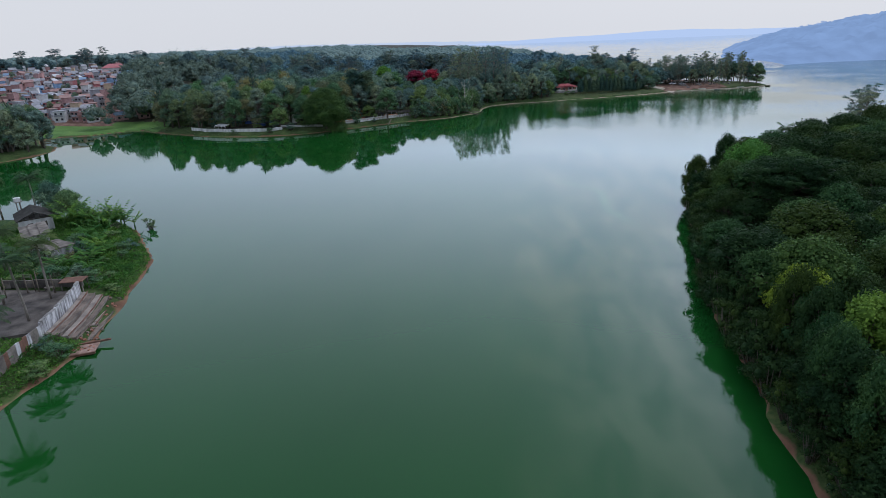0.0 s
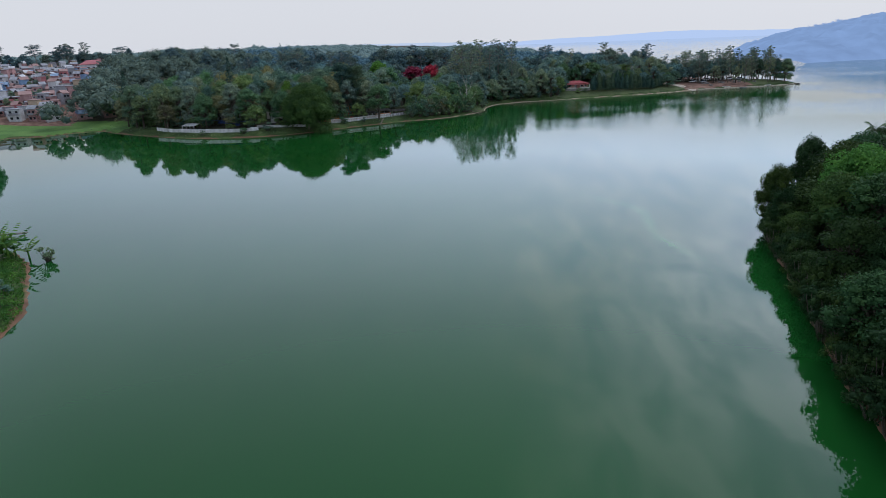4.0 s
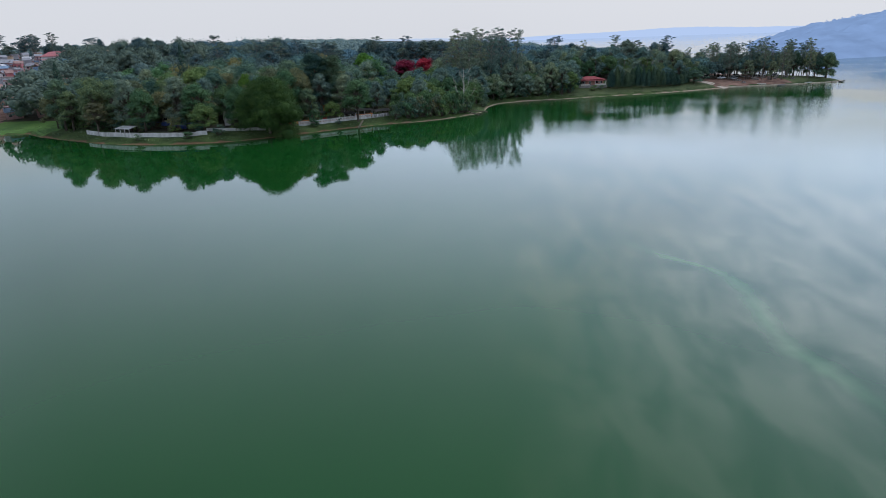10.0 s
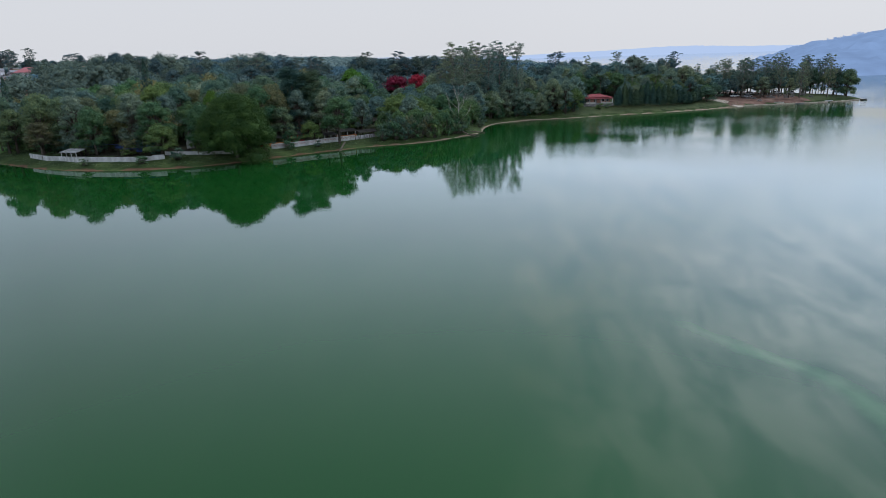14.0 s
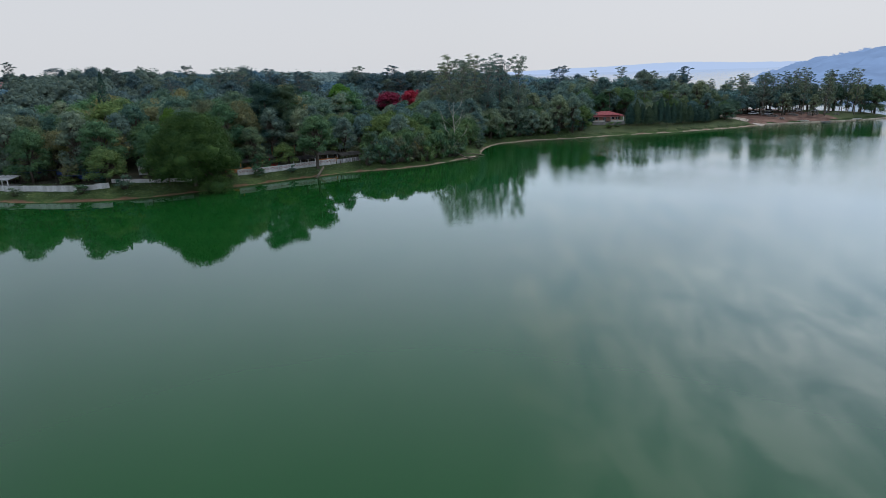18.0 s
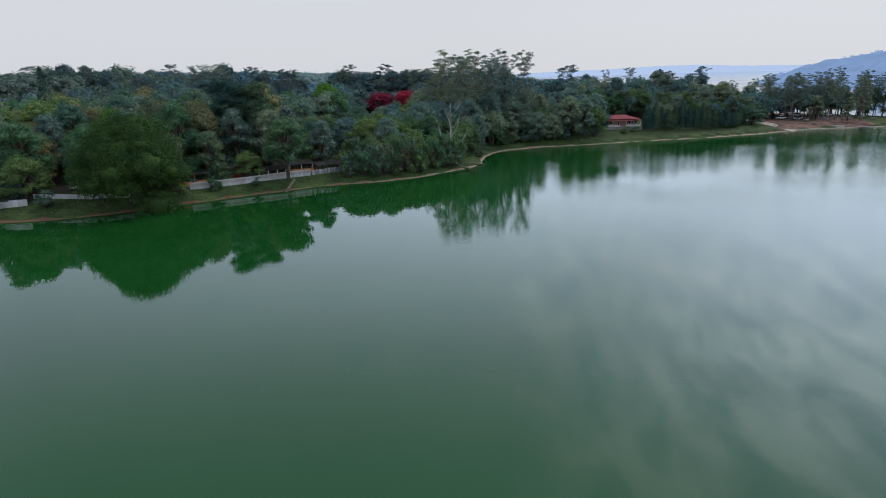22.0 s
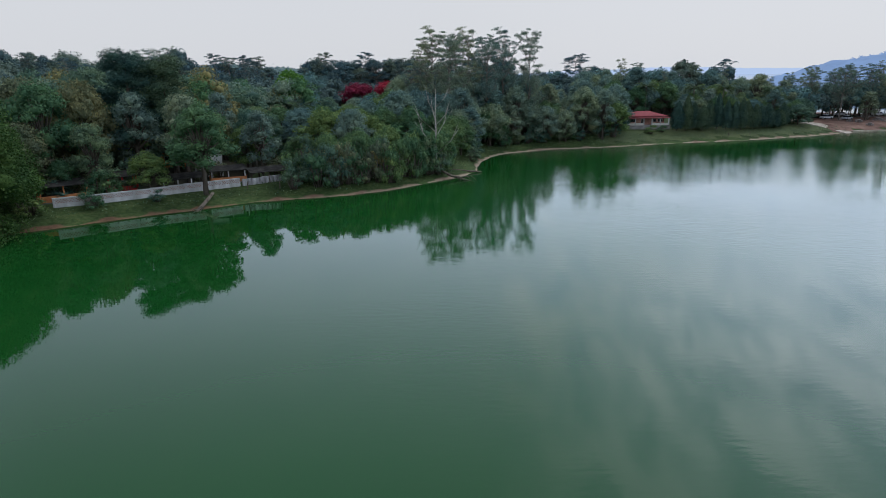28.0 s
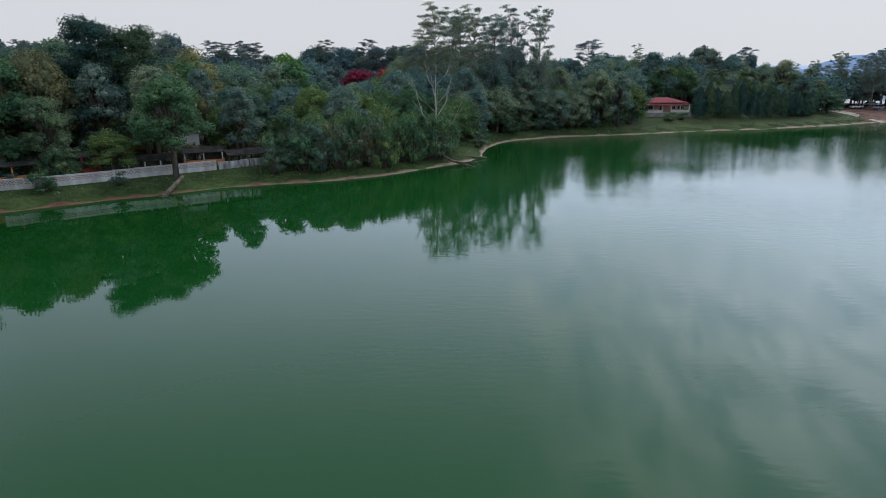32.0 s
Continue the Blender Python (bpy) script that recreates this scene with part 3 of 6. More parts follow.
def waves(px, py, s):
    return np.sin(px * s + 1.3 * np.sin(py * s * 0.7)) * np.cos(py * s * 0.9 + 0.8 * np.sin(px * s * 0.6))


def height(px, py):
    px, py = np.atleast_1d(px).astype(float), np.atleast_1d(py).astype(float)
    s = [inland(px, py, p) for p in LANDS]
    bank = [np.interp(d, (-40, -6, 0, 1.5, 4.0, 7.0), (-4, -1.2, 0, 0.6, 1.15, 1.75)) for d in s]
    bank[2] = np.interp(s[2], (-40, -6, 0, 0.9, 2.2, 7.0), (-4, -1.2, 0, 0.7, 1.2, 2.0))
    bank[0] = np.where(px > 22, np.interp(s[0], (-40, -6, 0, 1.6, 3.2, 9.0), (-4, -1.2, 0, 0.28, 1.0, 1.75)), bank[0])
    town = np.clip((-110 - px) / 60, 0, 1)
    flat = np.clip((px - 100) / 40, 0, 1)
    rise = 0.045 * np.clip(s[0] - 7, 0, 150) * (1 - 0.45 * flat) + 0.15 * np.clip(s[0] - 5, 0, 13) * np.exp(-((px - 76) / 34) ** 2) + town * 0.03 * np.clip(s[0] - 25, 0, 330)
    marsh = np.exp(-((px + 158) ** 2 / 900 + (py - 268) ** 2 / 500))
    z = bank[0] + (rise + 1.2 * waves(px, py, 0.035) * np.clip((s[0] - 20) / 60, 0, 1)) * (1 - 0.9 * marsh)
    z = np.where(s[0] > 0, z - 1.2 * marsh * np.clip(s[0] / 8, 0, 1), z)
    z = np.where(s[1] > -40, np.maximum(z, bank[1] + 0.015 * np.clip(s[1] - 7, 0, 40)), z)
    z = np.where(s[2] > -40, np.maximum(z, bank[2] + 0.1 * np.clip(s[2] - 5, 0, 70) + 0.6 * waves(px, py, 0.09) * np.clip(s[2] / 20, 0, 1)), z)
    return z


def gz(x, y):
    return float(height(x, y)[0])


def axis(lo, hi, step, end_lo, end_hi, grow=1.16):
    mid, out, d = list(np.arange(lo, hi, step)), [], step
    up, down = [hi], [lo - step]
    while up[-1] < end_hi:
        d *= grow
        up.append(up[-1] + d)
    d = step
    while down[-1] > end_lo:
        d *= grow
        down.append(down[-1] - d)
    return np.array(down[::-1] + mid + up)


gx, gy = axis(-178, 212, 2.0, -4300, 4300), axis(20, 404, 2.0, -600, 4300)
mx, my = np.meshgrid(gx, gy)
mz = height(mx.ravel(), my.ravel())
nx, ny = len(gx), len(gy)
gi = (np.arange(ny - 1)[:, None] * nx + np.arange(nx - 1)[None, :]).ravel()
me = bpy.data.meshes.new("ground")
me.from_pydata(np.stack([mx.ravel(), my.ravel(), mz], 1).tolist(), [], np.stack([gi, gi + 1, gi + nx + 1, gi + nx], 1).tolist())
for m in (GROUND, FOREST_FLOOR, LAWN, MARSH, DIRT):
    me.materials.append(m)
cx, cy = mx.ravel()[gi] + 1, my.ravel()[gi] + 1
c_far, c_right = inland(cx, cy, LANDS[0]), inland(cx, cy, LANDS[2])
slot = np.zeros(len(gi), int)
slot[(c_far > 10) | (c_right > 3)] = 1
slot[(c_far > 2.5) & (c_far < 24) & (cx > 52) & (cx < 128)] = 2
slot[(c_far > 3) & (c_far < 30) & (cx > 168) & (cx < 200) & (cy < 420)] = 2
slot[(c_far > 2) & (c_far < 26) & (cx >= 128) & (cx <= 168) & (cy < 420)] = 4
slot[(np.abs(cx + 17) < 5) & (np.abs(cy - 281) < 9)] = 2
slot[((cx + 158) ** 2 / 1200 + (cy - 268) ** 2 / 420 < 1) & (c_far > 1)] = 3
tu = (cy - 285) / 260
slot[(c_far > 14) & (tu > -0.02) & (tu < 1) & (cx > -230 - 165 * tu) & (cx < -160 - 95 * tu)] = 4
me.polygons.foreach_set("material_index", slot)
me.polygons.foreach_set("use_smooth", [True] * len(me.polygons))
tagged(new("ground", me), "red earth shore, weedy banks and wooded low hills", "ground", kind="structure")
me = mesh_of("lake_water", [(-4300, -600, 0), (4300, -600, 0), (4300, 4300, 0), (-4300, 4300, 0)], [(0, 1, 2, 3)], WATER)
tagged(new("water", me), "still algae-green lake water mirroring the overcast sky", "water", kind="structure")


# ---- trees: each kind is built from tapered limbs and a crown of many leaf sprays ----
def broadleaf(h, w, leaf, seed, size=0.27, dens=19, lobes=42, bare=0.06, bark=None):
    r = random.Random(seed)
    blobs, limbs = [], []
    trunk_top = Vector((r.uniform(-0.3, 0.3), r.uniform(-0.3, 0.3), h * 0.5))
    limbs.append(tube([(0, 0, -0.6), (0.1, 0, h * 0.22), trunk_top], [h * 0.028, h * 0.02, h * 0.014], 7))
    for i in range(lobes):
        ang, ring = i * 2.399 + r.uniform(-0.3, 0.3), math.sqrt((i + 0.5) / lobes)
        rad = w * 0.5 * ring * r.uniform(0.55, 0.9)
        zz = h * (0.86 - (0.86 - bare - 0.12) * ring ** 2 * r.uniform(0.45, 1.12))
        c = Vector((rad * math.cos(ang), rad * math.sin(ang), zz))
        q = w * r.uniform(0.085, 0.17)
        blobs.append((c, (q, q, q * r.uniform(0.62, 0.95))))
        limbs.append(tube([trunk_top * r.uniform(0.45, 0.9), (trunk_top + c) / 2 + Vector((0, 0, -0.05 * h)), c], [h * 0.012, h * 0.008, h * 0.003], 5))
    return mesh_of("wood", *join(limbs), bark or BARK, True), crown_mesh("crown", lobe_cloud(blobs, dens, size), LEAF[leaf], blobs)


def gum_tree(h, w, leaf, seed, tiers=24, size=0.24, dens=15.0, low=0.3, bark=None, core=0):
    """A tall gum: rising limbs that fork into twigs, small flat pads of leaves on top, hanging sprays below."""
    r = random.Random(seed)
    lean = Vector((r.uniform(-0.05, 0.05), r.uniform(-0.05, 0.05), 1))
    spine = [lean * (h * 0.9 * k / 6) + Vector((r.uniform(-0.25, 0.25), r.uniform(-0.25, 0.25), -0.5 if k == 0 else 0)) for k in range(7)]
    limbs, blobs = [tube(spine, [h * 0.013 * (1 - 0.15 * k) for k in range(7)], 7)], []
    for i in range(tiers):
        u = low + (1 - low) * (i + 0.6) / tiers
        v, ang = (u - low) / (1 - low), i * 2.399 + r.uniform(-0.5, 0.5)
        reach = w * 0.5 * r.uniform(0.4, 1.0) * (1.05 - 0.5 * v)
        a = lean * (h * u * 0.84)
        tip = a + Vector((reach * math.cos(ang), reach * math.sin(ang), h * r.uniform(0.06, 0.14)))
        knee = (a + tip) / 2 + Vector((0, 0, -0.3))
        limbs.append(tube([a, knee, tip], [h * 0.0045, h * 0.0032, h * 0.0014], 4))
        for _ in range(4):
            fork = knee.lerp(tip, r.uniform(0.35, 1.0))
            end = fork + Vector((r.uniform(-0.1, 0.1) * w, r.uniform(-0.1, 0.1) * w, h * r.uniform(0.005, 0.045)))
            limbs.append(tube([fork, end], [h * 0.002, h * 0.001], 3))
            q = w * r.uniform(0.04, 0.078)
            if v > 0.42 or low >= 0.5:
                blobs.append((end, (q * 1.4, q * 1.4, q * 0.5)))
            else:
                blobs.append((end + Vector((0, 0, -0.8 * q)), (q * 1.15, q * 1.15, q * 1.6)))
    return mesh_of("wood", *join(limbs), bark or GUM_BARK, True), crown_mesh("crown", lobe_cloud(blobs, dens, size, 0.3), LEAF[leaf], blobs if core else (), 1, core)


def pine(h, w, leaf, seed, size=0.27, dens=17):
    r = random.Random(seed)
    limbs, blobs = [tube([(0, 0, -0.5), (0.1, 0.1, h * 0.5), (0, 0, h * 0.96)], [h * 0.02, h * 0.014, h * 0.004], 7)], []
    for i in range(20):
        u = 0.34 + 0.63 * i / 19
        ang = i * 2.399
        reach = w * 0.5 * (1.05 - u) ** 0.55 * r.uniform(0.7, 1.05)
        tip = Vector((reach * math.cos(ang), reach * math.sin(ang), h * u + r.uniform(-0.3, 0.5)))
        limbs.append(tube([(0, 0, h * u - 0.5), tip], [h * 0.006, h * 0.002], 4))
        for k in (0.62, 1.0):
            q = w * r.uniform(0.12, 0.17)
            blobs.append((Vector((tip.x * k, tip.y * k, tip.z)), (q, q, q * 0.7)))
    return mesh_of("wood", *join(limbs), BARK, True), crown_mesh("crown", lobe_cloud(blobs, dens, size, 0.7), LEAF[leaf], blobs, 1, 0.55)


def conifer(h, w, leaf, seed, size=0.5):
    r = random.Random(seed)
    k = 1500
    u = rng.random(k) ** 0.75
    ang = rng.uniform(0, 2 * np.pi, k)
    tier = 1 + 0.22 * np.sin(u * 40)
    rad = w * 0.5 * (1 - u) ** 0.8 * tier * rng.uniform(0.72, 1.05, k) + 0.05
    p = np.stack([rad * np.cos(ang), rad * np.sin(ang), h * (0.08 + 0.93 * u)], 1)
    f = np.stack([np.cos(ang), np.sin(ang), np.full(k, 0.5)], 1)
    return (mesh_of("wood", *tube([(0, 0, -0.4), (0, 0, h * 0.95)], [h * 0.016, 0.03], 6), BARK, True),
            quads_mesh("crown", leaves(p, f, np.full(k, size) * (1.15 - 0.5 * u)), LEAF[leaf]))


def cypress(h, w, leaf, seed, size=0.34):
    """A dense egg-shaped crown that starts just above the grass."""
    k = 2600
    u, ang = rng.random(k), rng.uniform(0, 2 * np.pi, k)
    prof = np.sin(np.pi * (0.12 + 0.88 * u) ** 0.72) ** 0.75
    lump = 1 + 0.12 * np.sin(3 * ang + 9 * u) * np.sin(14 * u + ang)
    rad = w * 0.5 * prof * lump * rng.uniform(0.78, 1.06, k) + 0.04
    p = np.stack([rad * np.cos(ang), rad * np.sin(ang), h * (0.07 + 0.93 * u)], 1)
    f = np.stack([np.cos(ang), np.sin(ang), np.full(k, 0.45)], 1)
    cores = [((0, 0, h * v), (w * q, w * q, h * 0.2)) for v, q in ((0.27, 0.44), (0.48, 0.42), (0.7, 0.28))]
    return (mesh_of("wood", *tube([(0, 0, -0.4), (0, 0, h * 0.9)], [h * 0.022, 0.03], 6), BARK, True),
            crown_mesh("crown", leaves(p, f, np.full(k, size)), LEAF[leaf], cores, 2, 0.9))


def frond(base, ang, length, lift, width, n_leaf=34, sag=1.0, gap=0.42):
    """One feather frond: leaflets in pairs along an arched rib."""
    u = np.linspace(0.06, 1, n_leaf)
    out = np.array([math.cos(ang), math.sin(ang), 0.0])
    side = np.array([-math.sin(ang), math.cos(ang), 0.0])
    rib = base + out * (length * u * (1 - 0.22 * u))[:, None] + np.array([0, 0, 1.0]) * (length * (lift * u - sag * 0.75 * u ** 2))[:, None]
    wide = width * np.sin(np.pi * np.clip(u * 0.92 + 0.08, 0, 1)) ** 0.6 + 0.05
    quads = []
    step = length / n_leaf * gap
    for sgn in (-1, 1):
        tip = rib + side * sgn * wide[:, None] + out * step + np.array([0, 0, -0.45]) * wide[:, None]
        a, b2 = rib - out * step * 0.6, rib + out * step * 0.6
        quads.append(np.stack([a, b2, tip + out * step * 0.5, tip - out * step * 0.5], 1))
    return np.concatenate(quads)


def palm(h, length, leaf, seed, fronds=24, width=0.75, lean=0.05):
    r = random.Random(seed)
    top = np.array([h * lean, h * lean * 0.4, h])
    q = [frond(top, i * 2.399, length * r.uniform(0.85, 1.1), -0.1 + 1.15 * (i / fronds), width, sag=r.uniform(0.75, 1.15)) for i in range(fronds)]
    spine = [(0, 0, -0.4), (h * lean * 0.15, 0, h * 0.3), (h * lean * 0.55, h * lean * 0.2, h * 0.65), tuple(top)]
    return (mesh_of("wood", *tube(spine, [0.2, 0.16, 0.14, 0.12], 8), GUM_BARK, True), quads_mesh("crown", np.concatenate(q), LEAF[leaf]))


def banana(h, seed, blades=9):
    r = random.Random(seed)
    q = []
    for i in range(blades):
        ang, ln = i * 2.399, h * r.uniform(0.5, 0.75)
        q.append(frond(np.array([0, 0, h * 0.4]), ang, ln, r.uniform(1.1, 2.3), h * 0.075, 9, r.uniform(0.7, 1.3), 0.75))
    return mesh_of("wood", *tube([(0, 0, -0.3), (0, 0, h * 0.5)], [0.16, 0.09], 6), LEAF["banana"], True), quads_mesh("crown", np.concatenate(q), LEAF["banana"])


def shrub(h, w, leaf, seed, size=0.22, dens=17, stems=5):
    r = random.Random(seed)
    blobs, limbs = [], []
    for i in range(3 * stems + 3):
        ang, rad = i * 2.399, w * 0.42 * math.sqrt((i + 0.3) / (3 * stems + 3))
        c = Vector((rad * math.cos(ang), rad * math.sin(ang), h * r.uniform(0.12, 0.9)))
        q = w * r.uniform(0.1, 0.18)
        blobs.append((c, (q, q, q * r.uniform(0.8, 1.2))))
        limbs.append(tube([(c.x * 0.25, c.y * 0.25, -0.3), (c.x * 0.7, c.y * 0.7, h * 0.35), c], [0.07, 0.05, 0.02], 4))
    return mesh_of("wood", *join(limbs), BARK, True), crown_mesh("crown", lobe_cloud(blobs, dens, size), LEAF[leaf], blobs, 1)


def dead_tree(h, seed, bark):
    r = random.Random(seed)
    limbs = [tube([(0, 0, -0.4), (0.1, 0, h * 0.35), (0, 0.1, h * 0.7), (0.15, 0, h)], [0.2, 0.15, 0.08, 0.025], 8)]
    for i in range(9):
        ang, u = i * 2.399, 0.22 + 0.07 * i
        ln = h * (0.5 - 0.28 * u) * r.uniform(0.8, 1.1)
        a = Vector((0, 0, h * u))
        b2 = a + Vector((math.cos(ang) * ln * 0.5, math.sin(ang) * ln * 0.5, ln * 0.45))
        c = b2 + Vector((math.cos(ang) * ln * 0.25, math.sin(ang) * ln * 0.25, ln * 0.6))
        limbs.append(tube([a, b2, c], [0.085, 0.055, 0.015], 5))
        for s in (-0.6, 0.5):
            limbs.append(tube([b2, b2 + Vector((math.cos(ang + s) * ln * 0.3, math.sin(ang + s) * ln * 0.3, ln * 0.4))], [0.04, 0.01], 4))
    return mesh_of("wood", *join(limbs), bark, True)


KINDS = {
    "round_deep": (lambda: broadleaf(11, 9, "deep", 1), "broad dark green tree with a dense crown", "broadleaf_tree"),
    "round_green": (lambda: broadleaf(10.5, 9, "green", 2), "leafy mid-green tree with a lumpy crown", "broadleaf_tree"),
    "round_olive": (lambda: broadleaf(11, 9.5, "olive", 3, dens=15), "olive-brown tree with a thin crown", "broadleaf_tree"),
    "round_mid": (lambda: broadleaf(10.5, 9, "mid", 25, size=0.3, dens=14), "haze-tinted green tree with a dense rounded crown", "dusky_tree"),
    "tall_deep": (lambda: broadleaf(14, 8.5, "deep", 4, lobes=36, bare=0.12), "tall dark green tree on a slim trunk", "broadleaf_tree"),
    "tall_green": (lambda: broadleaf(13.5, 9, "green", 5, lobes=36, bare=0.1), "tall green tree with stacked leaf masses", "broadleaf_tree"),
    "tall_gum": (lambda: broadleaf(14, 8.5, "gum", 14, lobes=36, bare=0.14, dens=15), "tall grey-green tree with an open crown", "gum_tree"),
    "bay_tall": (lambda: broadleaf(14, 8.5, "mid", 27, size=0.3, lobes=40, bare=0.1, dens=14), "tall haze-tinted tree above the quiet bay", "dusky_tree"),
    "fresh": (lambda: broadleaf(10, 8, "fresh", 6), "fresh bright green tree among darker ones", "broadleaf_tree"),
    "lime": (lambda: broadleaf(9, 7.5, "lime", 7, size=0.3, dens=13), "yellow-green tree in young leaf", "broadleaf_tree"),
    "rust": (lambda: broadleaf(11, 9, "rust", 8, size=0.22, dens=11, lobes=30, bare=0.2), "rusty orange-brown tree on the shore", "broadleaf_tree"),
    "ficus": (lambda: broadleaf(17, 20, "spread", 9, size=0.26, dens=21, lobes=110, bare=-0.1), "huge round green tree that hangs over the water", "broadleaf_tree"),
    "gum": (lambda: gum_tree(26, 11, "gum", 10, 28), "tall eucalyptus with open layered leaf pads", "eucalyptus"),
    "gum_wide": (lambda: gum_tree(24, 13, "gum", 11, 30), "wide eucalyptus with flat sparse leaf pads", "eucalyptus"),
    "gum_slim": (lambda: gum_tree(22, 7.5, "gum", 12, 22, low=0.25), "slim eucalyptus with a bare pale trunk", "eucalyptus"),
    "flat_gum": (lambda: gum_tree(21, 15, "gum", 13, 26, dens=7.0, low=0.55), "thin umbrella-shaped tree, almost leafless", "eucalyptus"),
    "pine": (lambda: pine(21, 13, "pine", 15), "massive dark pine with a broad crown", "pine"),
    "conifer": (lambda: conifer(15, 5.2, "pine", 16), "dark pointed conifer above the wood", "conifer"),
    "cypress": (lambda: cypress(8, 3.6, "pine", 17), "dark rounded cypress beside the lawn", "cypress"),
    "red": (lambda: broadleaf(10, 11, "red", 18, size=0.3, lobes=34, dens=9, bare=0.25), "tree covered in crimson blossom", "flowering_tree"),
    "palm": (lambda: palm(9, 3.6, "palm", 19), "feather palm with drooping fronds", "palm"),
    "young_palm": (lambda: palm(5.5, 3.9, "grove", 20, 26, 0.85, 0.02), "low feather palm in the grove", "palm"),
    "banana": (lambda: banana(4.2, 21), "banana plant with broad torn leaves", "banana_plant"),
    "shrub_green": (lambda: shrub(4.2, 4.2, "green", 22), "leafy green waterside shrub with many stems", "shrub"),
    "shrub_deep": (lambda: shrub(4.6, 4.0, "deep", 23), "dark green waterside shrub with many stems", "shrub"),
    "near_shrub": (lambda: shrub(4.4, 4.2, "shade", 26, 0.2, 20), "dark green shrub overhanging the bank", "shrub"),
    "shrub_olive": (lambda: shrub(4.0, 4.0, "olive", 24, dens=13), "dull olive shrub with thin stems", "shrub"),
}
PROTO = {}


def plant(kind, x, y, h_scale=1.0, w_scale=None, turn=None, label="", group=""):
    z, w = gz(x, y) - 0.05, w_scale or h_scale
    a = turn if turn is not None else random.uniform(0, 6.28)
    m = Matrix.LocRotScale((x, y, z), Euler((0, 0, a)), (w, w, h_scale))
    if kind not in PROTO:
        build, text, cat = KINDS[kind]
        wood, crown = build()
        t = new(cat)
        t.matrix_world = m
        part("stem" if "shrub" in kind or kind == "banana" else "trunk", wood, None, t)
        part("crown", crown, None, t)
        PROTO[kind] = tagged(t, text, cat.replace("_", " "), group or cat.replace("_", " ") + "s by the lake")
        ob = t
    else:
        ob = copy_thing(PROTO[kind], m)
        ob.matrix_basis = m
    if label:
        ob["label"] = label
    return ob


# named trees of the far shore
plant("ficus", -49.2, 244.2, 0.96, 1.02)
plant("rust", -102, 247.5, 0.98, 1.05)
plant("conifer", -91.2, 289.3, 1.5, 1.3)
plant("conifer", -96.6, 336, 1.0, 0.9)
plant("conifer", -134, 284, 1.35, 1.25)
plant("pine", -40.5, 274, 0.95, 1.05)
plant("pine", -35.5, 276, 0.9, 0.95)
plant("flat_gum", -87.5, 398.5, 1.02, 1.1)
plant("gum_wide", -98, 402, 0.86, 0.9)
plant("lime", -59, 258, 1.8, 1.05, label="bright yellow-green tree standing over the dark wood")
plant("red", -18.5, 395, 1.15, 1.4)
plant("red", -7.5, 394, 1.2, 1.25)
for x, y, s in ((-24, 372, 0.55), (-17.5, 373, 0.5), (-11, 372, 0.5), (-5, 374, 0.52)):
    plant("round_green", x, y, s, s)
plant("conifer", -51.5, 359.7, 0.9, 0.85)
plant("lime", -109, 407, 1.2, 1.0)
plant("round_mid", -245, 606, 1.35, 2.2, label="broad dark dome of a tree on the skyline")
plant("fresh", -36, 366, 1.6, 1.75, label="broad fresh green dome above the palm grove")
plant("palm", -12.5, 271.5, 0.72, 0.8)
for x, y, k, hs, ws in ((-68, 243, "round_green", 0.85, 1.0), (-63, 240.2, "shrub_deep", 0.7, 1.0), (-71, 237.6, "shrub_green", 0.5, 0.8), (-38, 254.2, "shrub_green", 0.55, 0.8), (-31, 258.4, "shrub_deep", 0.4, 0.6), (-44, 250.2, "shrub_green", 0.7, 1.0), (-86, 238.6, "shrub_deep", 0.4, 0.7)):
    plant(k, x, y, hs, ws)
plant("palm", -18, 296, 1.05, 1.0)
plant("tall_green", -25.5, 262.5, 1.08, 1.2, label="old spreading tree with a dark leaning trunk behind the wall")
plant("round_green", -33.5, 262, 0.62, 0.75)
plant("tall_gum", -30, 268, 1.1, 1.0)
for x, y, k, hs, ws in ((-48, 262, "tall_green", 1.3, 1.2), (-45, 268, "round_olive", 1.55, 1.2), (-53, 266, "round_olive", 1.6, 1.25), (-38.5, 270, "tall_gum", 1.1, 1.0), (-34, 273.5, "tall_deep", 1.0, 1.0),
                        (-41, 261, "tall_deep", 0.8, 0.85), (-44.5, 259, "round_green", 0.55, 0.6), (-56, 258, "tall_gum", 1.15, 1.1), (-60, 264, "round_olive", 1.45, 1.2), (-20.5, 276, "tall_gum", 0.85, 0.8), (-24, 279, "round_green", 0.8, 0.9)):
    plant(k, x, y, hs, ws, group="trees behind the white wall")
plant("shrub_green", -38, 259.5, 0.8, 0.9)
for x, y, k, hs, ws in ((9, 322, "gum", 1.05, 1.1), (13, 317, "gum_wide", 1.1, 0.95), (18, 330, "gum", 1.06, 1.0), (22, 322, "gum_wide", 1.06, 0.9),
                        (27, 331, "gum", 1.06, 0.95), (33.6, 328.5, "gum_wide", 1.15, 0.75), (6, 330, "gum", 0.92, 1.0), (15, 338, "gum_wide", 1.1, 1.0),
                        (30, 340, "gum_slim", 1.15, 1.1), (4, 322, "gum_slim", 0.85, 1.1), (24, 345, "gum", 1.0, 1.0)):
    plant(k, x, y, hs, ws, group="eucalyptus clump on the cape")
plant("gum_wide", 136, 553, 0.9, 0.9)
bare = thing("bare_tree", pose(9.5, 281.6, gz(9.5, 281.6)), "leafless tree with pale grey bark by the water", "bare tree")
part("trunk", dead_tree(15.0, 3, PALE_BARK), PALE_BARK, bare)


def clear_of(x, y, spots, gap):
    return all((x - a) ** 2 + (y - c) ** 2 > gap * gap for a, c in spots)


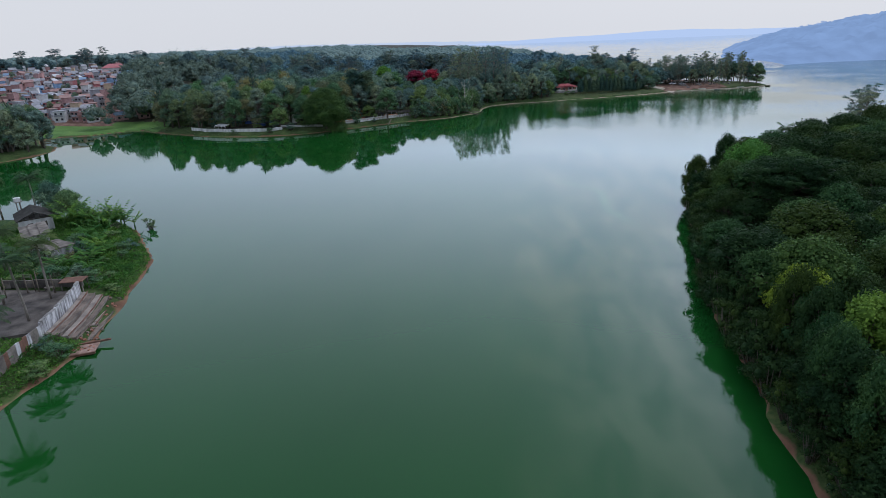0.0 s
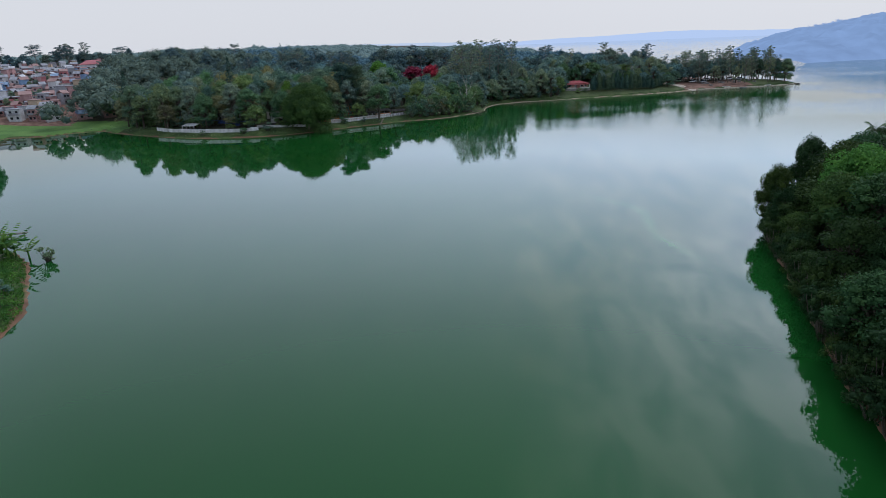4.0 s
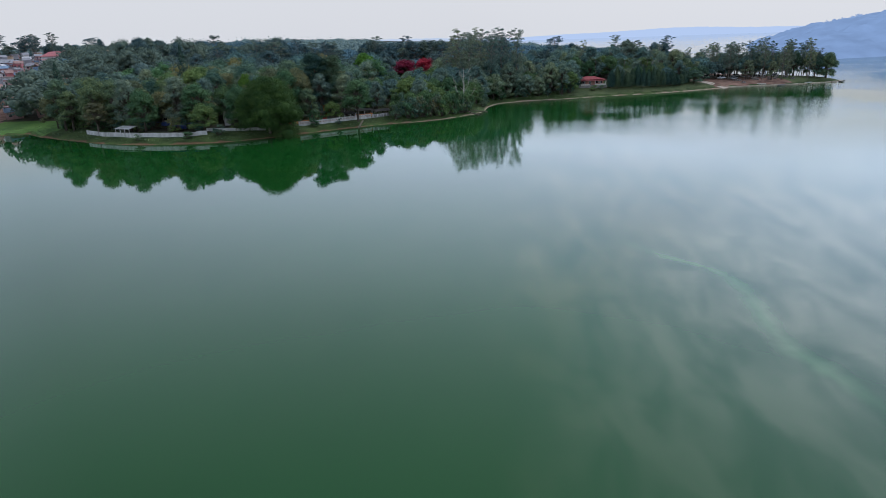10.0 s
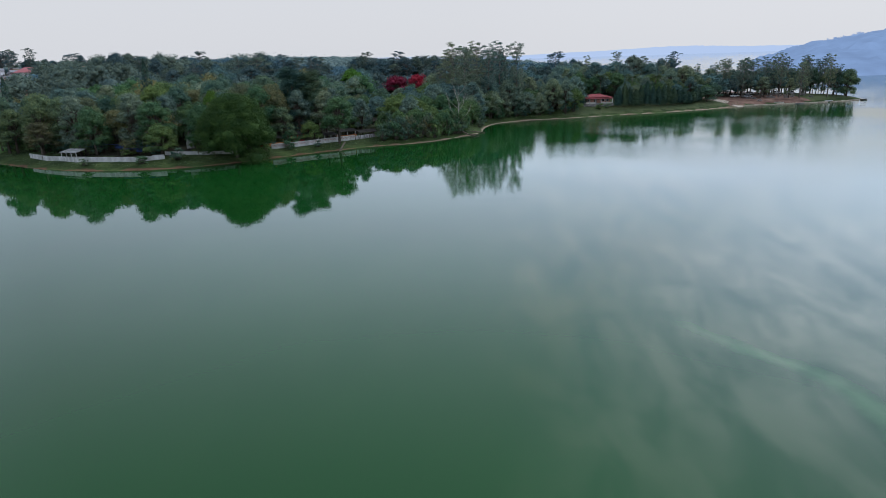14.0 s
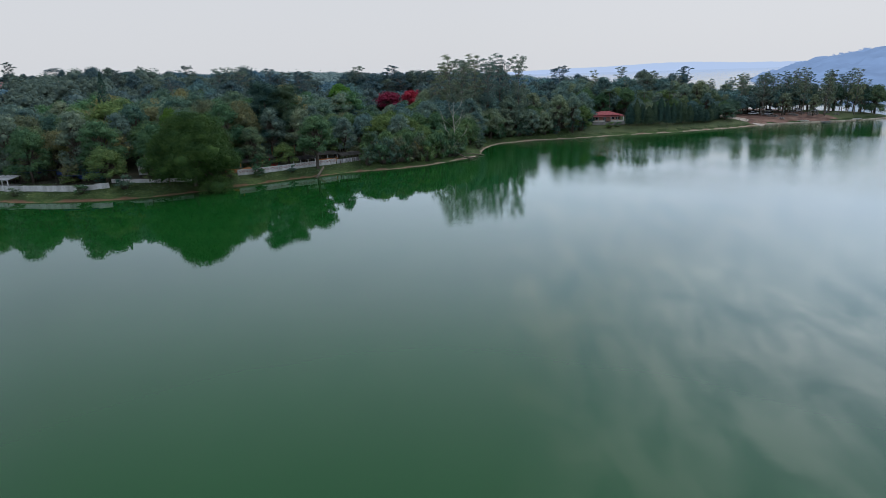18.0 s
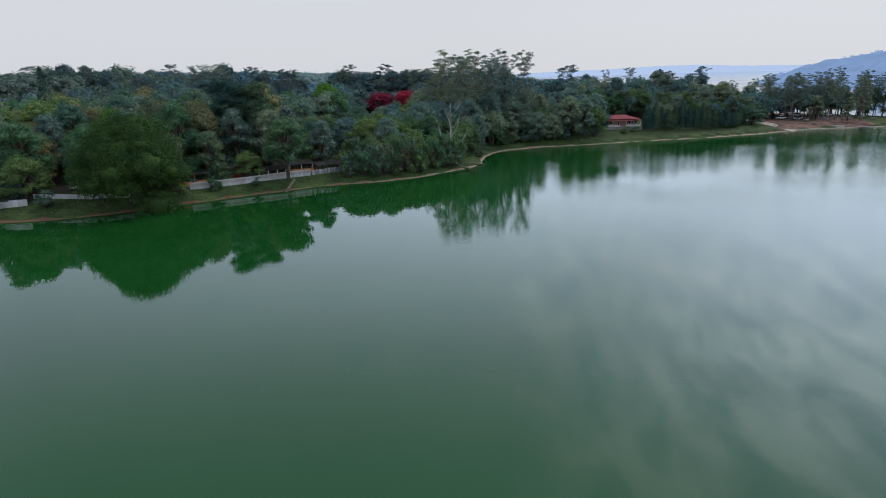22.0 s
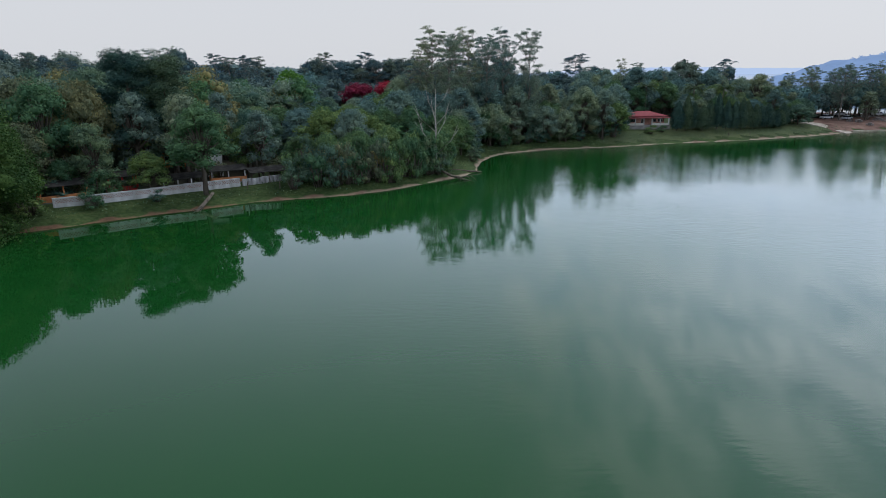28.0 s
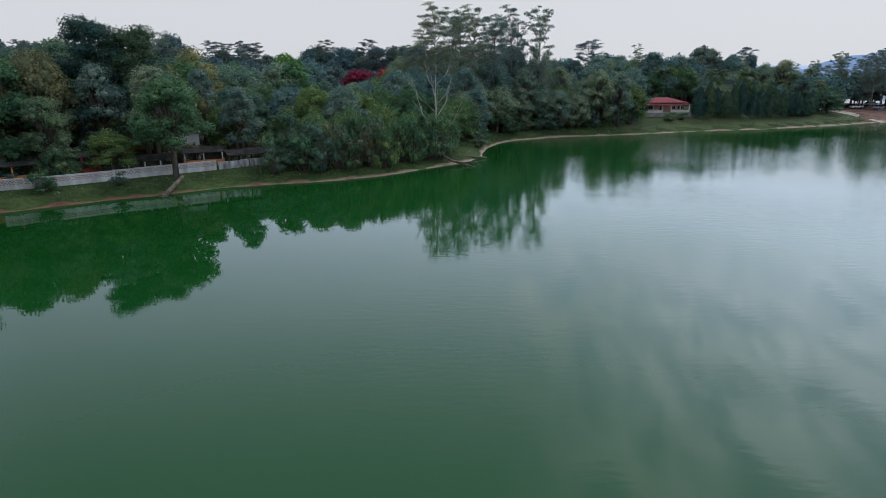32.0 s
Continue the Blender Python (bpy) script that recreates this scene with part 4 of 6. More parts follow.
TAKEN = [(-50, 244.5), (-36, 366), (-59, 256), (-102, 247.5), (-40, 275), (-25.5, 262.5), (71, 350), (76, 352), (9.2, 277.6), (-64, 251), (-22, 272), (-33, 266), (-24, 268)]
sown = random.Random(5)
# waterside shrubs on the cape
for i in range(48):
    x = -14 + 26 * (i + sown.random()) / 48
    y = np.interp(x, (-14, -5, 2.5, 8.7, 14), (264, 266.2, 270.5, 277, 283)) + sown.uniform(2.8, 8.0)
    plant(sown.choice(("shrub_green", "shrub_deep", "shrub_green", "shrub_olive")), x, y, sown.uniform(1.0, 1.75), sown.uniform(0.85, 1.25), group="shrubs along the cape")
for x, y in ((-4, 277), (1, 281), (6, 286), (-9, 275), (11, 291), (13, 297), (15, 303), (17, 312)):
    plant("round_green", x, y, sown.uniform(0.7, 0.9), 0.8)
# the wood behind the far shore, by belts
MIX = {
    "west": ("round_deep", "tall_deep", "round_olive", "round_deep", "round_green", "tall_gum"),
    "wall": ("round_deep", "round_olive", "round_green", "tall_gum", "tall_deep", "round_olive", "tall_green"),
    "grove": ("round_green", "young_palm", "young_palm", "round_mid", "young_palm", "round_green"),
    "bay": ("round_mid", "bay_tall", "tall_gum", "round_mid", "bay_tall", "round_green"),
    "point": ("gum", "tall_gum", "gum_wide", "gum_slim", "gum"),
}


def belt(name, x0, x1, y_of, depth0, depth1, step, hs=(0.85, 1.2)):
    x = x0
    while x < x1:
        d = depth0 + step * 0.5 * sown.random()
        while d < depth1:
            px, py = x + sown.uniform(-0.4, 0.4) * step, y_of(x) + d + sown.uniform(-0.35, 0.35) * step
            if clear_of(px, py, TAKEN, 4.5) and not (59 < px < 84 and py < 350) and not (-46 < px < -18 and 255 < py < 279) and not (-21 < px < -13 and 272 < py < 287):
                s = sown.uniform(*hs)
                plant(sown.choice(MIX[name]), px, py, s, s * sown.uniform(0.88, 1.15))
            d += step * sown.uniform(0.85, 1.2)
        x += step


def shore_y(x):
    return float(np.interp(x, [p[0] for p in SHORE_FAR[12:51]], [p[1] for p in SHORE_FAR[12:51]]))


belt("west", -148, -127, shore_y, 30, 52, 6.8)
belt("west", -127, -106, shore_y, 6, 50, 6.4, (0.95, 1.3))
belt("wall", -106, -44, shore_y, 13, 52, 6.6, (1.03, 1.38))
belt("wall", -44, -24, shore_y, 24, 52, 6.4, (0.8, 1.05))
belt("grove", -22, 16, shore_y, 20, 66, 5.2, (0.75, 1.05))
belt("bay", 19, 62, shore_y, 6, 36, 5.6, (0.75, 1.05))
belt("bay", 0, 38, lambda x: 303.0 if x < 18 else shore_y(x) + 4, 4, 26, 5.6, (1.0, 1.3))
belt("bay", 56, 126, shore_y, 32, 60, 6.6, (0.9, 1.15))
belt("point", 62, 200, shore_y, 40, 62, 9.5, (0.5, 0.66))
for i in range(15):
    x = 76.8 + i * 2.5
    plant("cypress", x, shore_y(x) + 8.2 + 1.6 * sown.random(), sown.uniform(0.8, 1.3) * (1.0 if i < 9 else 0.75), sown.uniform(0.7, 1.2), group="row of cypresses along the lawn")
for x, d, k, hs, ws in ((61, 14, "cypress", 0.75, 1.3), (62.5, 16, "cypress", 0.8, 1.2), (120, 11, "round_deep", 0.62, 1.0), (114, 12, "cypress", 0.85, 0.9), (116, 13, "cypress", 0.7, 1.0), (127, 17, "round_deep", 0.7, 0.9),
                        (68.5, 8, "shrub_green", 0.55, 0.8), (72, 8.5, "shrub_green", 0.45, 0.7), (106, 10, "shrub_deep", 0.8, 0.9), (109, 11, "shrub_green", 0.7, 0.9), (111.5, 10, "shrub_deep", 0.6, 0.8)):
    plant(k, x, shore_y(x) + d, hs, ws)
for i in range(34):
    x = 82 + 46 * (i + sown.random()) / 34
    plant(sown.choice(("round_mid", "round_deep", "round_green", "tall_gum")), x, shore_y(x) + sown.uniform(14, 30), sown.uniform(0.6, 0.85), sown.uniform(0.6, 0.85), group="trees behind the cypress row")
for x, y in ((86, 352), (99, 362), (74, 358), (117, 366)):
    plant("palm", x, y, 1.05, 1.2)
for i in range(36):
    x = 138 + 56 * (i + sown.random()) / 36
    plant(sown.choice(MIX["point"]), x, shore_y(x) + sown.uniform(7, 34), sown.uniform(0.6, 0.78), sown.uniform(0.6, 0.75), group="eucalyptus on the far point")
for i in range(26):
    x = 118 + 72 * (i + sown.random()) / 26
    plant(sown.choice(("tall_gum", "round_mid", "tall_gum")), x, shore_y(x) + sown.uniform(26, 46), sown.uniform(0.75, 1.0), sown.uniform(0.8, 1.05), group="dusky trees behind the point")
for x, y in ((186, 372), (190, 369), (193, 374), (188, 380), (195, 378), (182, 384)):
    plant("round_deep", x, y, 1.15, 1.0)

for i in range(125):
    x = sown.uniform(-126, 58)
    d = sown.uniform(11, 17) if x < -18 else sown.uniform(9, 20) if x < 18 else sown.uniform(5, 8)
    if clear_of(x, shore_y(x) + d, TAKEN, 5.0):
        plant(sown.choice(("shrub_deep", "shrub_olive", "shrub_green", "shrub_deep")), x, shore_y(x) + d, sown.uniform(0.6, 1.1), sown.uniform(0.8, 1.2), group="undergrowth of the far wood")


def wood_mass(name, spots, leaf, size, count, label, fill=0.62):
    """Woods too many to count: crowns of a few lobes each, with stems below."""
    k = len(spots)
    sp = np.array(spots, float)
    base = height(sp[:, 0], sp[:, 1])
    quads, cores, lobes = [], [], 10
    for j in range(lobes):
        ang, ring = j * 2.399 + rng.uniform(-0.5, 0.5, k), math.sqrt((j + 0.3) / lobes)
        off = sp[:, 3] * 0.4 * ring
        c = np.stack([sp[:, 0] + off * np.cos(ang), sp[:, 1] + off * np.sin(ang), base + sp[:, 2] * (0.9 - (0.62 * ring ** 2) * rng.uniform(0.6, 1.1, k))], 1)
        q = sp[:, 3] * rng.uniform(0.12, 0.25, k)
        d = unit(rng.normal(0, 1, (k * count, 3)))
        d[:, 2] = np.where(d[:, 2] < -0.3, -d[:, 2], d[:, 2])
        r = np.repeat(q, count)[:, None] * np.array([1, 1, 0.8])
        p = np.repeat(c, count, 0) + d * r * (rng.uniform(0.7, 1.1, (k * count, 1)) + rng.exponential(0.07, (k * count, 1)))
        quads.append(leaves(p, 0.9 * d + np.array([0, 0, 0.5]), np.full(k * count, size), 0.75))
        cores += [(c[i], (q[i], q[i], q[i] * 0.8)) for i in range(k)]
    ob = new(name, crown_mesh(name, np.concatenate(quads), LEAF[leaf], cores, 1, fill))
    return tagged(ob, label, "woods", kind="stuff")


def scatter(x0, x1, y0, y1, step, test, h, w, seed):
    r, out = random.Random(seed), []
    y = y0
    while y < y1:
        x = x0
        while x < x1:
            px, py = x + r.uniform(-0.8, 0.8) * step, y + r.uniform(-0.8, 0.8) * step
            if test(px, py):
                s = r.uniform(0.7, 1.15) + 0.5 * r.random() ** 4
                out.append((px, py, h * s, w * s * r.uniform(0.85, 1.2)))
            x += step
        y += step
    return out


FAR_P, LEFT_P, RIGHT_P = LANDS
depth_far = lambda x, y: float(inland(x, y, FAR_P)[0])
depth_right = lambda x, y: float(inland(x, y, RIGHT_P)[0])


def in_town(x, y):
    u = (y - 285) / 260
    return -0.05 < u < 1.0 and -230 - 165 * u < x < -172 - 104 * u


wood_ok = lambda x, y: depth_far(x, y) > (50 if x < 125 else 20) and not in_town(x, y) and not (50 < x < 92 and y < 366) and not (abs(x + 13) < 14 and 352 < y < 404)
spots = scatter(-135, 190, 283, 348, 7.2, wood_ok, 10.0, 9.5, 31)
wood_mass("mid_wood", spots[0::3], "mid", 0.55, 150, "dense haze-tinted green wood behind the shore trees")
wood_mass("mid_wood", spots[1::3], "deep", 0.52, 150, "dark green trees of the wood behind the shore")
wood_mass("mid_wood", spots[2::6], "olive", 0.52, 150, "olive trees of the wood behind the shore")
wood_mass("mid_wood", spots[5::6], "grove", 0.52, 150, "lush green trees of the wood behind the shore")
spots = scatter(-135, 190, 345, 430, 8.5, wood_ok, 8.6, 10.5, 36)
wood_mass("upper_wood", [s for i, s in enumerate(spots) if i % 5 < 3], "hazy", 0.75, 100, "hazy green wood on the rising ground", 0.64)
wood_mass("upper_wood", [s for i, s in enumerate(spots) if i % 5 > 2], "mid", 0.75, 100, "haze-tinted green wood on the rising ground", 0.64)
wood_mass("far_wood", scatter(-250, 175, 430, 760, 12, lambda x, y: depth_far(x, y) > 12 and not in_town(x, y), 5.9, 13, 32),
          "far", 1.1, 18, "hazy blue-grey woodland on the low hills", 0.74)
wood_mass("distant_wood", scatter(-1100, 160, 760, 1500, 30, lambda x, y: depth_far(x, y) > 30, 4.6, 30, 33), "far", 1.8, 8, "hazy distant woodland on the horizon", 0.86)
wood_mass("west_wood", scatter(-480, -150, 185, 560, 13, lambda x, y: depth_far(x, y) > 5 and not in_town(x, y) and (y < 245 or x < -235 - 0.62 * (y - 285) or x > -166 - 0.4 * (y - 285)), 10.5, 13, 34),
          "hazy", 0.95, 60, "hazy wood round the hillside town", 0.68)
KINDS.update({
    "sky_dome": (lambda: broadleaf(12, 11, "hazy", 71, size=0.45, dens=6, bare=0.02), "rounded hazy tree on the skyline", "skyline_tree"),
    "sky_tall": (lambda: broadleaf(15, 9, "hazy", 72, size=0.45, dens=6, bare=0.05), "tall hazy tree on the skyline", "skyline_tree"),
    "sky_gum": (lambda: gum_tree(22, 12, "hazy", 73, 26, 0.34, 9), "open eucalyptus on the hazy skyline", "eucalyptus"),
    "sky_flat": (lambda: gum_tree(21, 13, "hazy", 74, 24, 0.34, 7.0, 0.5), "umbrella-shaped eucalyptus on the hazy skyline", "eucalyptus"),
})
SKY = ("sky_dome", "sky_tall", "sky_gum", "sky_dome", "sky_flat", "sky_tall", "sky_gum")
for i in range(34):
    x0, y0 = sown.uniform(-165, 150), sown.uniform(375, 470)
    for _ in range(sown.choice((1, 2, 3, 4, 5))):
        x, y = x0 + sown.uniform(-9, 9), y0 + sown.uniform(-9, 9)
        if depth_far(x, y) > 14 and clear_of(x, y, [(-36, 366), (-14, 390), (-14, 372)], 14):
            k = sown.choice(SKY)
            s = sown.uniform(0.75, 1.2) if "gum" not in k and "flat" not in k else sown.uniform(0.62, 0.92)
            plant(k, x, y, s * (1.1 if x > 20 else 1.0), s * sown.uniform(0.85, 1.15), group="trees on the skyline")
for x, y, k, hs, ws in ((-313, 569, "sky_gum", 1.0, 1.0), (-330, 572, "sky_gum", 0.95, 1.1), (-322, 560, "sky_flat", 0.95, 0.9), (-190, 460, "sky_dome", 1.5, 1.6), (-172, 452, "sky_gum", 0.75, 1.0), (-205, 505, "sky_tall", 1.2, 1.5),
                        (-88, 410, "sky_dome", 1.75, 1.6), (-98, 416, "sky_dome", 1.5, 1.5), (-134, 410, "sky_dome", 1.3, 1.4)):
    plant(k, x, y, hs, ws, group="trees on the skyline")
for i in range(18):
    x, y = -46 + 3.6 * i + sown.uniform(-1.5, 1.5), 432 + sown.uniform(-12, 14)
    k = ("sky_tall", "sky_dome", "sky_gum", "sky_tall", "sky_flat")[i % 5]
    g = sown.uniform(1.12, 1.42) * {"sky_tall": 1.0, "sky_dome": 1.2, "sky_gum": 0.74, "sky_flat": 0.78}[k]
    plant(k, x, y, g, g * sown.uniform(0.9, 1.2), group="trees on the skyline")
for i in range(60):
    u = sown.random()
    plant(sown.choice(("sky_dome", "sky_tall", "sky_dome", "sky_flat")), -300 - 140 * u + sown.uniform(-120, 150), 545 + sown.uniform(-10, 40), sown.uniform(0.7, 1.2), sown.uniform(0.9, 1.4), group="trees above the town")

# wooded spit beyond the near bank
for i in range(64):
    x, y = -147.5 - 62 * sown.random() ** 1.4, sown.uniform(190, 230)
    if depth_far(x, y) > 3:
        s = sown.uniform(0.95, 1.3)
        plant(sown.choice(("tall_gum", "tall_deep", "round_mid", "tall_gum", "tall_green")), x, y, s, s * sown.uniform(0.85, 1.1), group="trees of the wooded spit")

# the wooded headland on the near right shore
NEAR_MIX = ("near_deep", "near_deep", "near_green", "near_gum", "near_deep", "near_green", "near_olive")
KINDS.update({
    "near_deep": (lambda: broadleaf(9, 7.4, "shade", 41, size=0.23, dens=24, lobes=46, bare=0.12), "dense dark green tree of the headland wood", "forest_tree"),
    "near_green": (lambda: broadleaf(9, 7.2, "spread", 42, size=0.23, dens=24, lobes=46, bare=0.12), "mid-green tree of the headland wood", "forest_tree"),
    "near_gum": (lambda: broadleaf(9.5, 7.2, "shade", 43, size=0.23, dens=24, lobes=46, bare=0.15), "grey-green tree of the headland wood", "forest_tree"),
    "near_olive": (lambda: broadleaf(8.5, 7.0, "shade", 44, size=0.23, dens=24, lobes=46, bare=0.15), "olive tree of the headland wood", "forest_tree"),
    "near_lime": (lambda: broadleaf(8.5, 7.0, "lime", 45, size=0.23, dens=24, lobes=46, bare=0.1), "yellow-green tree in young leaf on the headland", "forest_tree"),
    "near_fresh": (lambda: broadleaf(9, 8.0, "fresh", 46, size=0.23, dens=24, lobes=46, bare=0.15), "bright green tree on the headland", "forest_tree"),
    "umbrella": (lambda: gum_tree(11, 15, "shade", 47, 60, 0.2, 26, 0.6, BARK, 0.6), "wide flat-topped tree with layered foliage", "forest_tree"),
})
SPECIAL = [(36.2, 43.5, "near_lime", 1.3, 1.2), (33.0, 37.5, "near_green", 0.72, 0.85), (36.3, 53.5, "near_lime", 1.2, 1.1), (32.6, 44.6, "near_deep", 0.55, 0.6), (36.8, 62.5, "near_green", 0.95, 1.0), (51.5, 83.5, "umbrella", 1.22, 1.05),
           (55.5, 104.0, "near_fresh", 1.45, 1.4), (50.6, 115, "near_deep", 1.2, 0.85), (60, 123, "near_deep", 1.4, 1.0), (49.4, 109, "near_olive", 0.95, 0.85), (47.8, 104, "near_green", 0.6, 0.8), (31.2, 33, "near_deep", 0.6, 0.75),
           (38.5, 36.5, "near_green", 0.85, 0.9), (34.5, 31, "near_deep", 0.75, 0.85), (40.2, 48.2, "near_deep", 0.95, 0.95), (43, 57, "near_green", 0.95, 1.1), (44.5, 63, "near_deep", 1.0, 1.2), (42, 52.5, "near_deep", 0.9, 1.0), (47.5, 57, "near_deep", 1.0, 1.1)]
for x, y, k, hs, ws in SPECIAL:
    plant(k, x, y, hs, ws, group="trees of the headland wood")
y = 22.0
while y < 190:
    x = 26.0
    while x < 150:
        px, py = x + sown.uniform(-2.0, 2.0), y + sown.uniform(-2.0, 2.0)
        d = depth_right(px, py)
        if (1.0 if py < 85 else 2.8) < d < 75 and px < 30 + 1.02 * py and clear_of(px, py, [(a, c) for a, c, *_ in SPECIAL], 3.5):
            s = sown.uniform(0.8, 1.05) * (1.12 if d < 8 and py < 85 else 1.3 if py > 95 else 1.15)
            plant(sown.choice(NEAR_MIX), px, py, s * sown.uniform(0.9, 1.15), s * sown.uniform(1.05, 1.5), group="trees of the headland wood")
        x += 6.6
    y += 6.6
for i in range(90):
    y = 47 + 71 * i / 90
    x = float(np.interp(y, [p[1] for p in SHORE_RIGHT[:16]], [p[0] for p in SHORE_RIGHT[:16]]))
    plant("near_shrub", x + sown.uniform(-0.3, 1.6), y, sown.uniform(0.6, 1.3), sown.uniform(0.7, 1.15), group="undergrowth along the headland")
for i in range(34):
    y = 23 + 0.75 * i
    x = float(np.interp(y, [p[1] for p in SHORE_RIGHT[:16]], [p[0] for p in SHORE_RIGHT[:16]]))
    plant("near_shrub", x + sown.uniform(0.5, 2.4), y, sown.uniform(0.4, 0.85), sown.uniform(0.55, 0.9), group="undergrowth along the headland")
for i in range(13):
    y = 25 + 2.1 * i
    x = float(np.interp(y, [p[1] for p in SHORE_RIGHT[:16]], [p[0] for p in SHORE_RIGHT[:16]]))
    plant(sown.choice(("near_deep", "near_green", "near_deep")), x + sown.uniform(2.6, 4.4), y, sown.uniform(1.0, 1.3), sown.uniform(0.65, 0.9), group="trees of the headland wood")
plant("palm", 80, 137, 1.1, 0.7)
for x, y, k, hs, ws in ((116, 166, "gum_wide", 0.74, 0.75), (121, 170, "gum", 0.7, 0.8), (112, 158, "gum_wide", 0.66, 0.7), (92, 151, "conifer", 0.55, 0.5)):
    plant(k, x, y, hs, ws)

# blue ridges far beyond the lake, and the wooded hill across the water
def ridge(name, x0, x1, y, top, seed, colour, label):
    r = random.Random(seed)
    vs, fs, k = [], [], 160
    for i in range(k + 1):
        u = i / k
        x = x0 + (x1 - x0) * u
        z = top * math.sin(math.pi * u) ** 0.7 * (1 + 0.16 * math.sin(u * 9 + seed) + 0.08 * math.sin(u * 23 + seed)) + r.uniform(0, 2.5)
        vs += [(x, y - 60, -8), (x, y, z), (x, y + 200, z * 0.9)]
        if i:
            a = 3 * (i - 1)
            fs += [(a, a + 3, a + 4, a + 1), (a + 1, a + 4, a + 5, a + 2)]
    # The ridge emits one haze colour in place of lit slopes and mist.
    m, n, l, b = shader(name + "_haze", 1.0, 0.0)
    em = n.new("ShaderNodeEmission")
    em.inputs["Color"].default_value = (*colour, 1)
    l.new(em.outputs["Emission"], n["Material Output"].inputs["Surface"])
    tagged(new(name, mesh_of(name, vs, fs, m)), label, "backdrop", kind="structure")


ridge("backdrop_ridge", 100, 2300, 2900, 27, 4, (0.46, 0.57, 0.77), "pale blue mountain ridge, its mist given as glow")
ridge("backdrop_far_ridge", -2400, 700, 3400, 24, 9, (0.5, 0.58, 0.70), "faint distant ridge glowing in a mist colour")


def far_hill(name, x0, x1, y0, y1, colour, label, top):
    """A wooded hill across the lake, haze given as glow: lumpy canopy over its slopes."""
    xs, ys = np.arange(x0, x1, 9.0), np.arange(y0, y1, 9.0)
    ax, ay = np.meshgrid(xs, ys)
    ratio = np.clip((ax / ay - 0.452) / 0.24, 0, 1.25)
    z = top * ratio ** 0.75 * np.clip((ay - y0 - 26 * np.sin(ax * 0.02)) / 230, 0, 1) ** 0.6
    z = np.where(z > 0.5, z + rng.uniform(0, 8, z.shape) * np.clip(z / 14, 0.1, 1) + 2.5 * waves(ax, ay, 0.05), -3)
    k = len(xs)
    q = (np.arange(len(ys) - 1)[:, None] * k + np.arange(k - 1)[None, :]).ravel()
    # Emission stands in for the haze in front of the hill.
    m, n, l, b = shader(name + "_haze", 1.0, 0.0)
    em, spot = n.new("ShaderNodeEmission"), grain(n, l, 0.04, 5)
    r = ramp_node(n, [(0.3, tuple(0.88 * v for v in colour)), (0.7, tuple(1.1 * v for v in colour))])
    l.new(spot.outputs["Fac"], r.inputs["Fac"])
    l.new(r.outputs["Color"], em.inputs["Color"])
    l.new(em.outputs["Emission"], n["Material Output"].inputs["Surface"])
    me = mesh_of(name, np.stack([ax.ravel(), ay.ravel(), z.ravel()], 1).tolist(), np.stack([q, q + 1, q + k + 1, q + k], 1).tolist(), m, True)
    tagged(new(name, me), label, "backdrop", kind="structure")


far_hill("backdrop_hill", 250, 1100, 556, 1010, (0.22, 0.325, 0.53), "wooded hill across the lake, its blue haze given as glow", 38)

# Crest trees, made to glow in the hill's haze colour.
crest = []
for i in range(15):
    x, tall = 490 + 4.6 * i + random.uniform(-3, 3), random.uniform(2, 8)
    foot = 38 * ((x / 897 - 0.452) / 0.24) ** 0.75 + 2
    crest += [((x + random.uniform(-3, 3), 897 + random.uniform(-6, 6), foot + tall * random.uniform(0.0, 1.2)), (2.6, 2.6, 2.2)) for _ in range(5)]
tagged(new("backdrop_trees", quads_mesh("backdrop_trees", lobe_cloud(crest, 1.2, 1.1, 0.3), bpy.data.materials["backdrop_hill_haze"])), "trees on the far hill's crest, glowing in its haze blue", "backdrop", kind="structure")


# ---- the white wall along the far shore ----
def wall_run(name, pts, h, mat, label, thick=0.22, panel=2.6, band=False, sink=0.5):
    t = thing(name, Matrix.Identity(4), label, "wall", kind="structure")
    pts = [Vector((x, y, 0)) for x, y in pts]
    for a, c in zip(pts, pts[1:]):
        n = max(1, round((c - a).length / panel))
        for i in range(n):
            p, q = a.lerp(c, i / n), a.lerp(c, (i + 1) / n)
            m, d = (p + q) / 2, q - p
            z, turn = min(gz(p.x, p.y), gz(q.x, q.y)), math.atan2(d.y, d.x)
            w = part("wall_panel", boxes(((d.length - 0.015, thick, h + sink), (m.x, m.y, z + (h - sink) / 2), turn)), mat, t)
            part("coping", boxes(((d.length - 0.01, thick + 0.1, 0.07), (m.x, m.y, z + h + 0.038), turn), bevel=0.015), mat, w)
            if band:
                out = Vector((d.y, -d.x, 0)).normalized() * (thick / 2 + 0.006)
                bits, k = [], int(d.length / 0.34)
                for row in range(3):
                    for j in range(k):
                        u = (j + 0.5 + 0.5 * (row % 2)) / (k + 0.5)
                        e = p.lerp(q, u) + out
                        bits.append(((0.15, 0.03, 0.13), (e.x, e.y, z + h - 0.2 - 0.19 * row), turn))
                part("brick_band", boxes(*bits), BRICK, w, "rows of bare red bricks set into the whitewash")
            if i % 2 == 0:
                part("pier", boxes(((0.3, 0.3, h + sink + 0.1), (p.x, p.y, z + (h - sink) / 2 + 0.06), turn), bevel=0.03), mat, t)
    return t


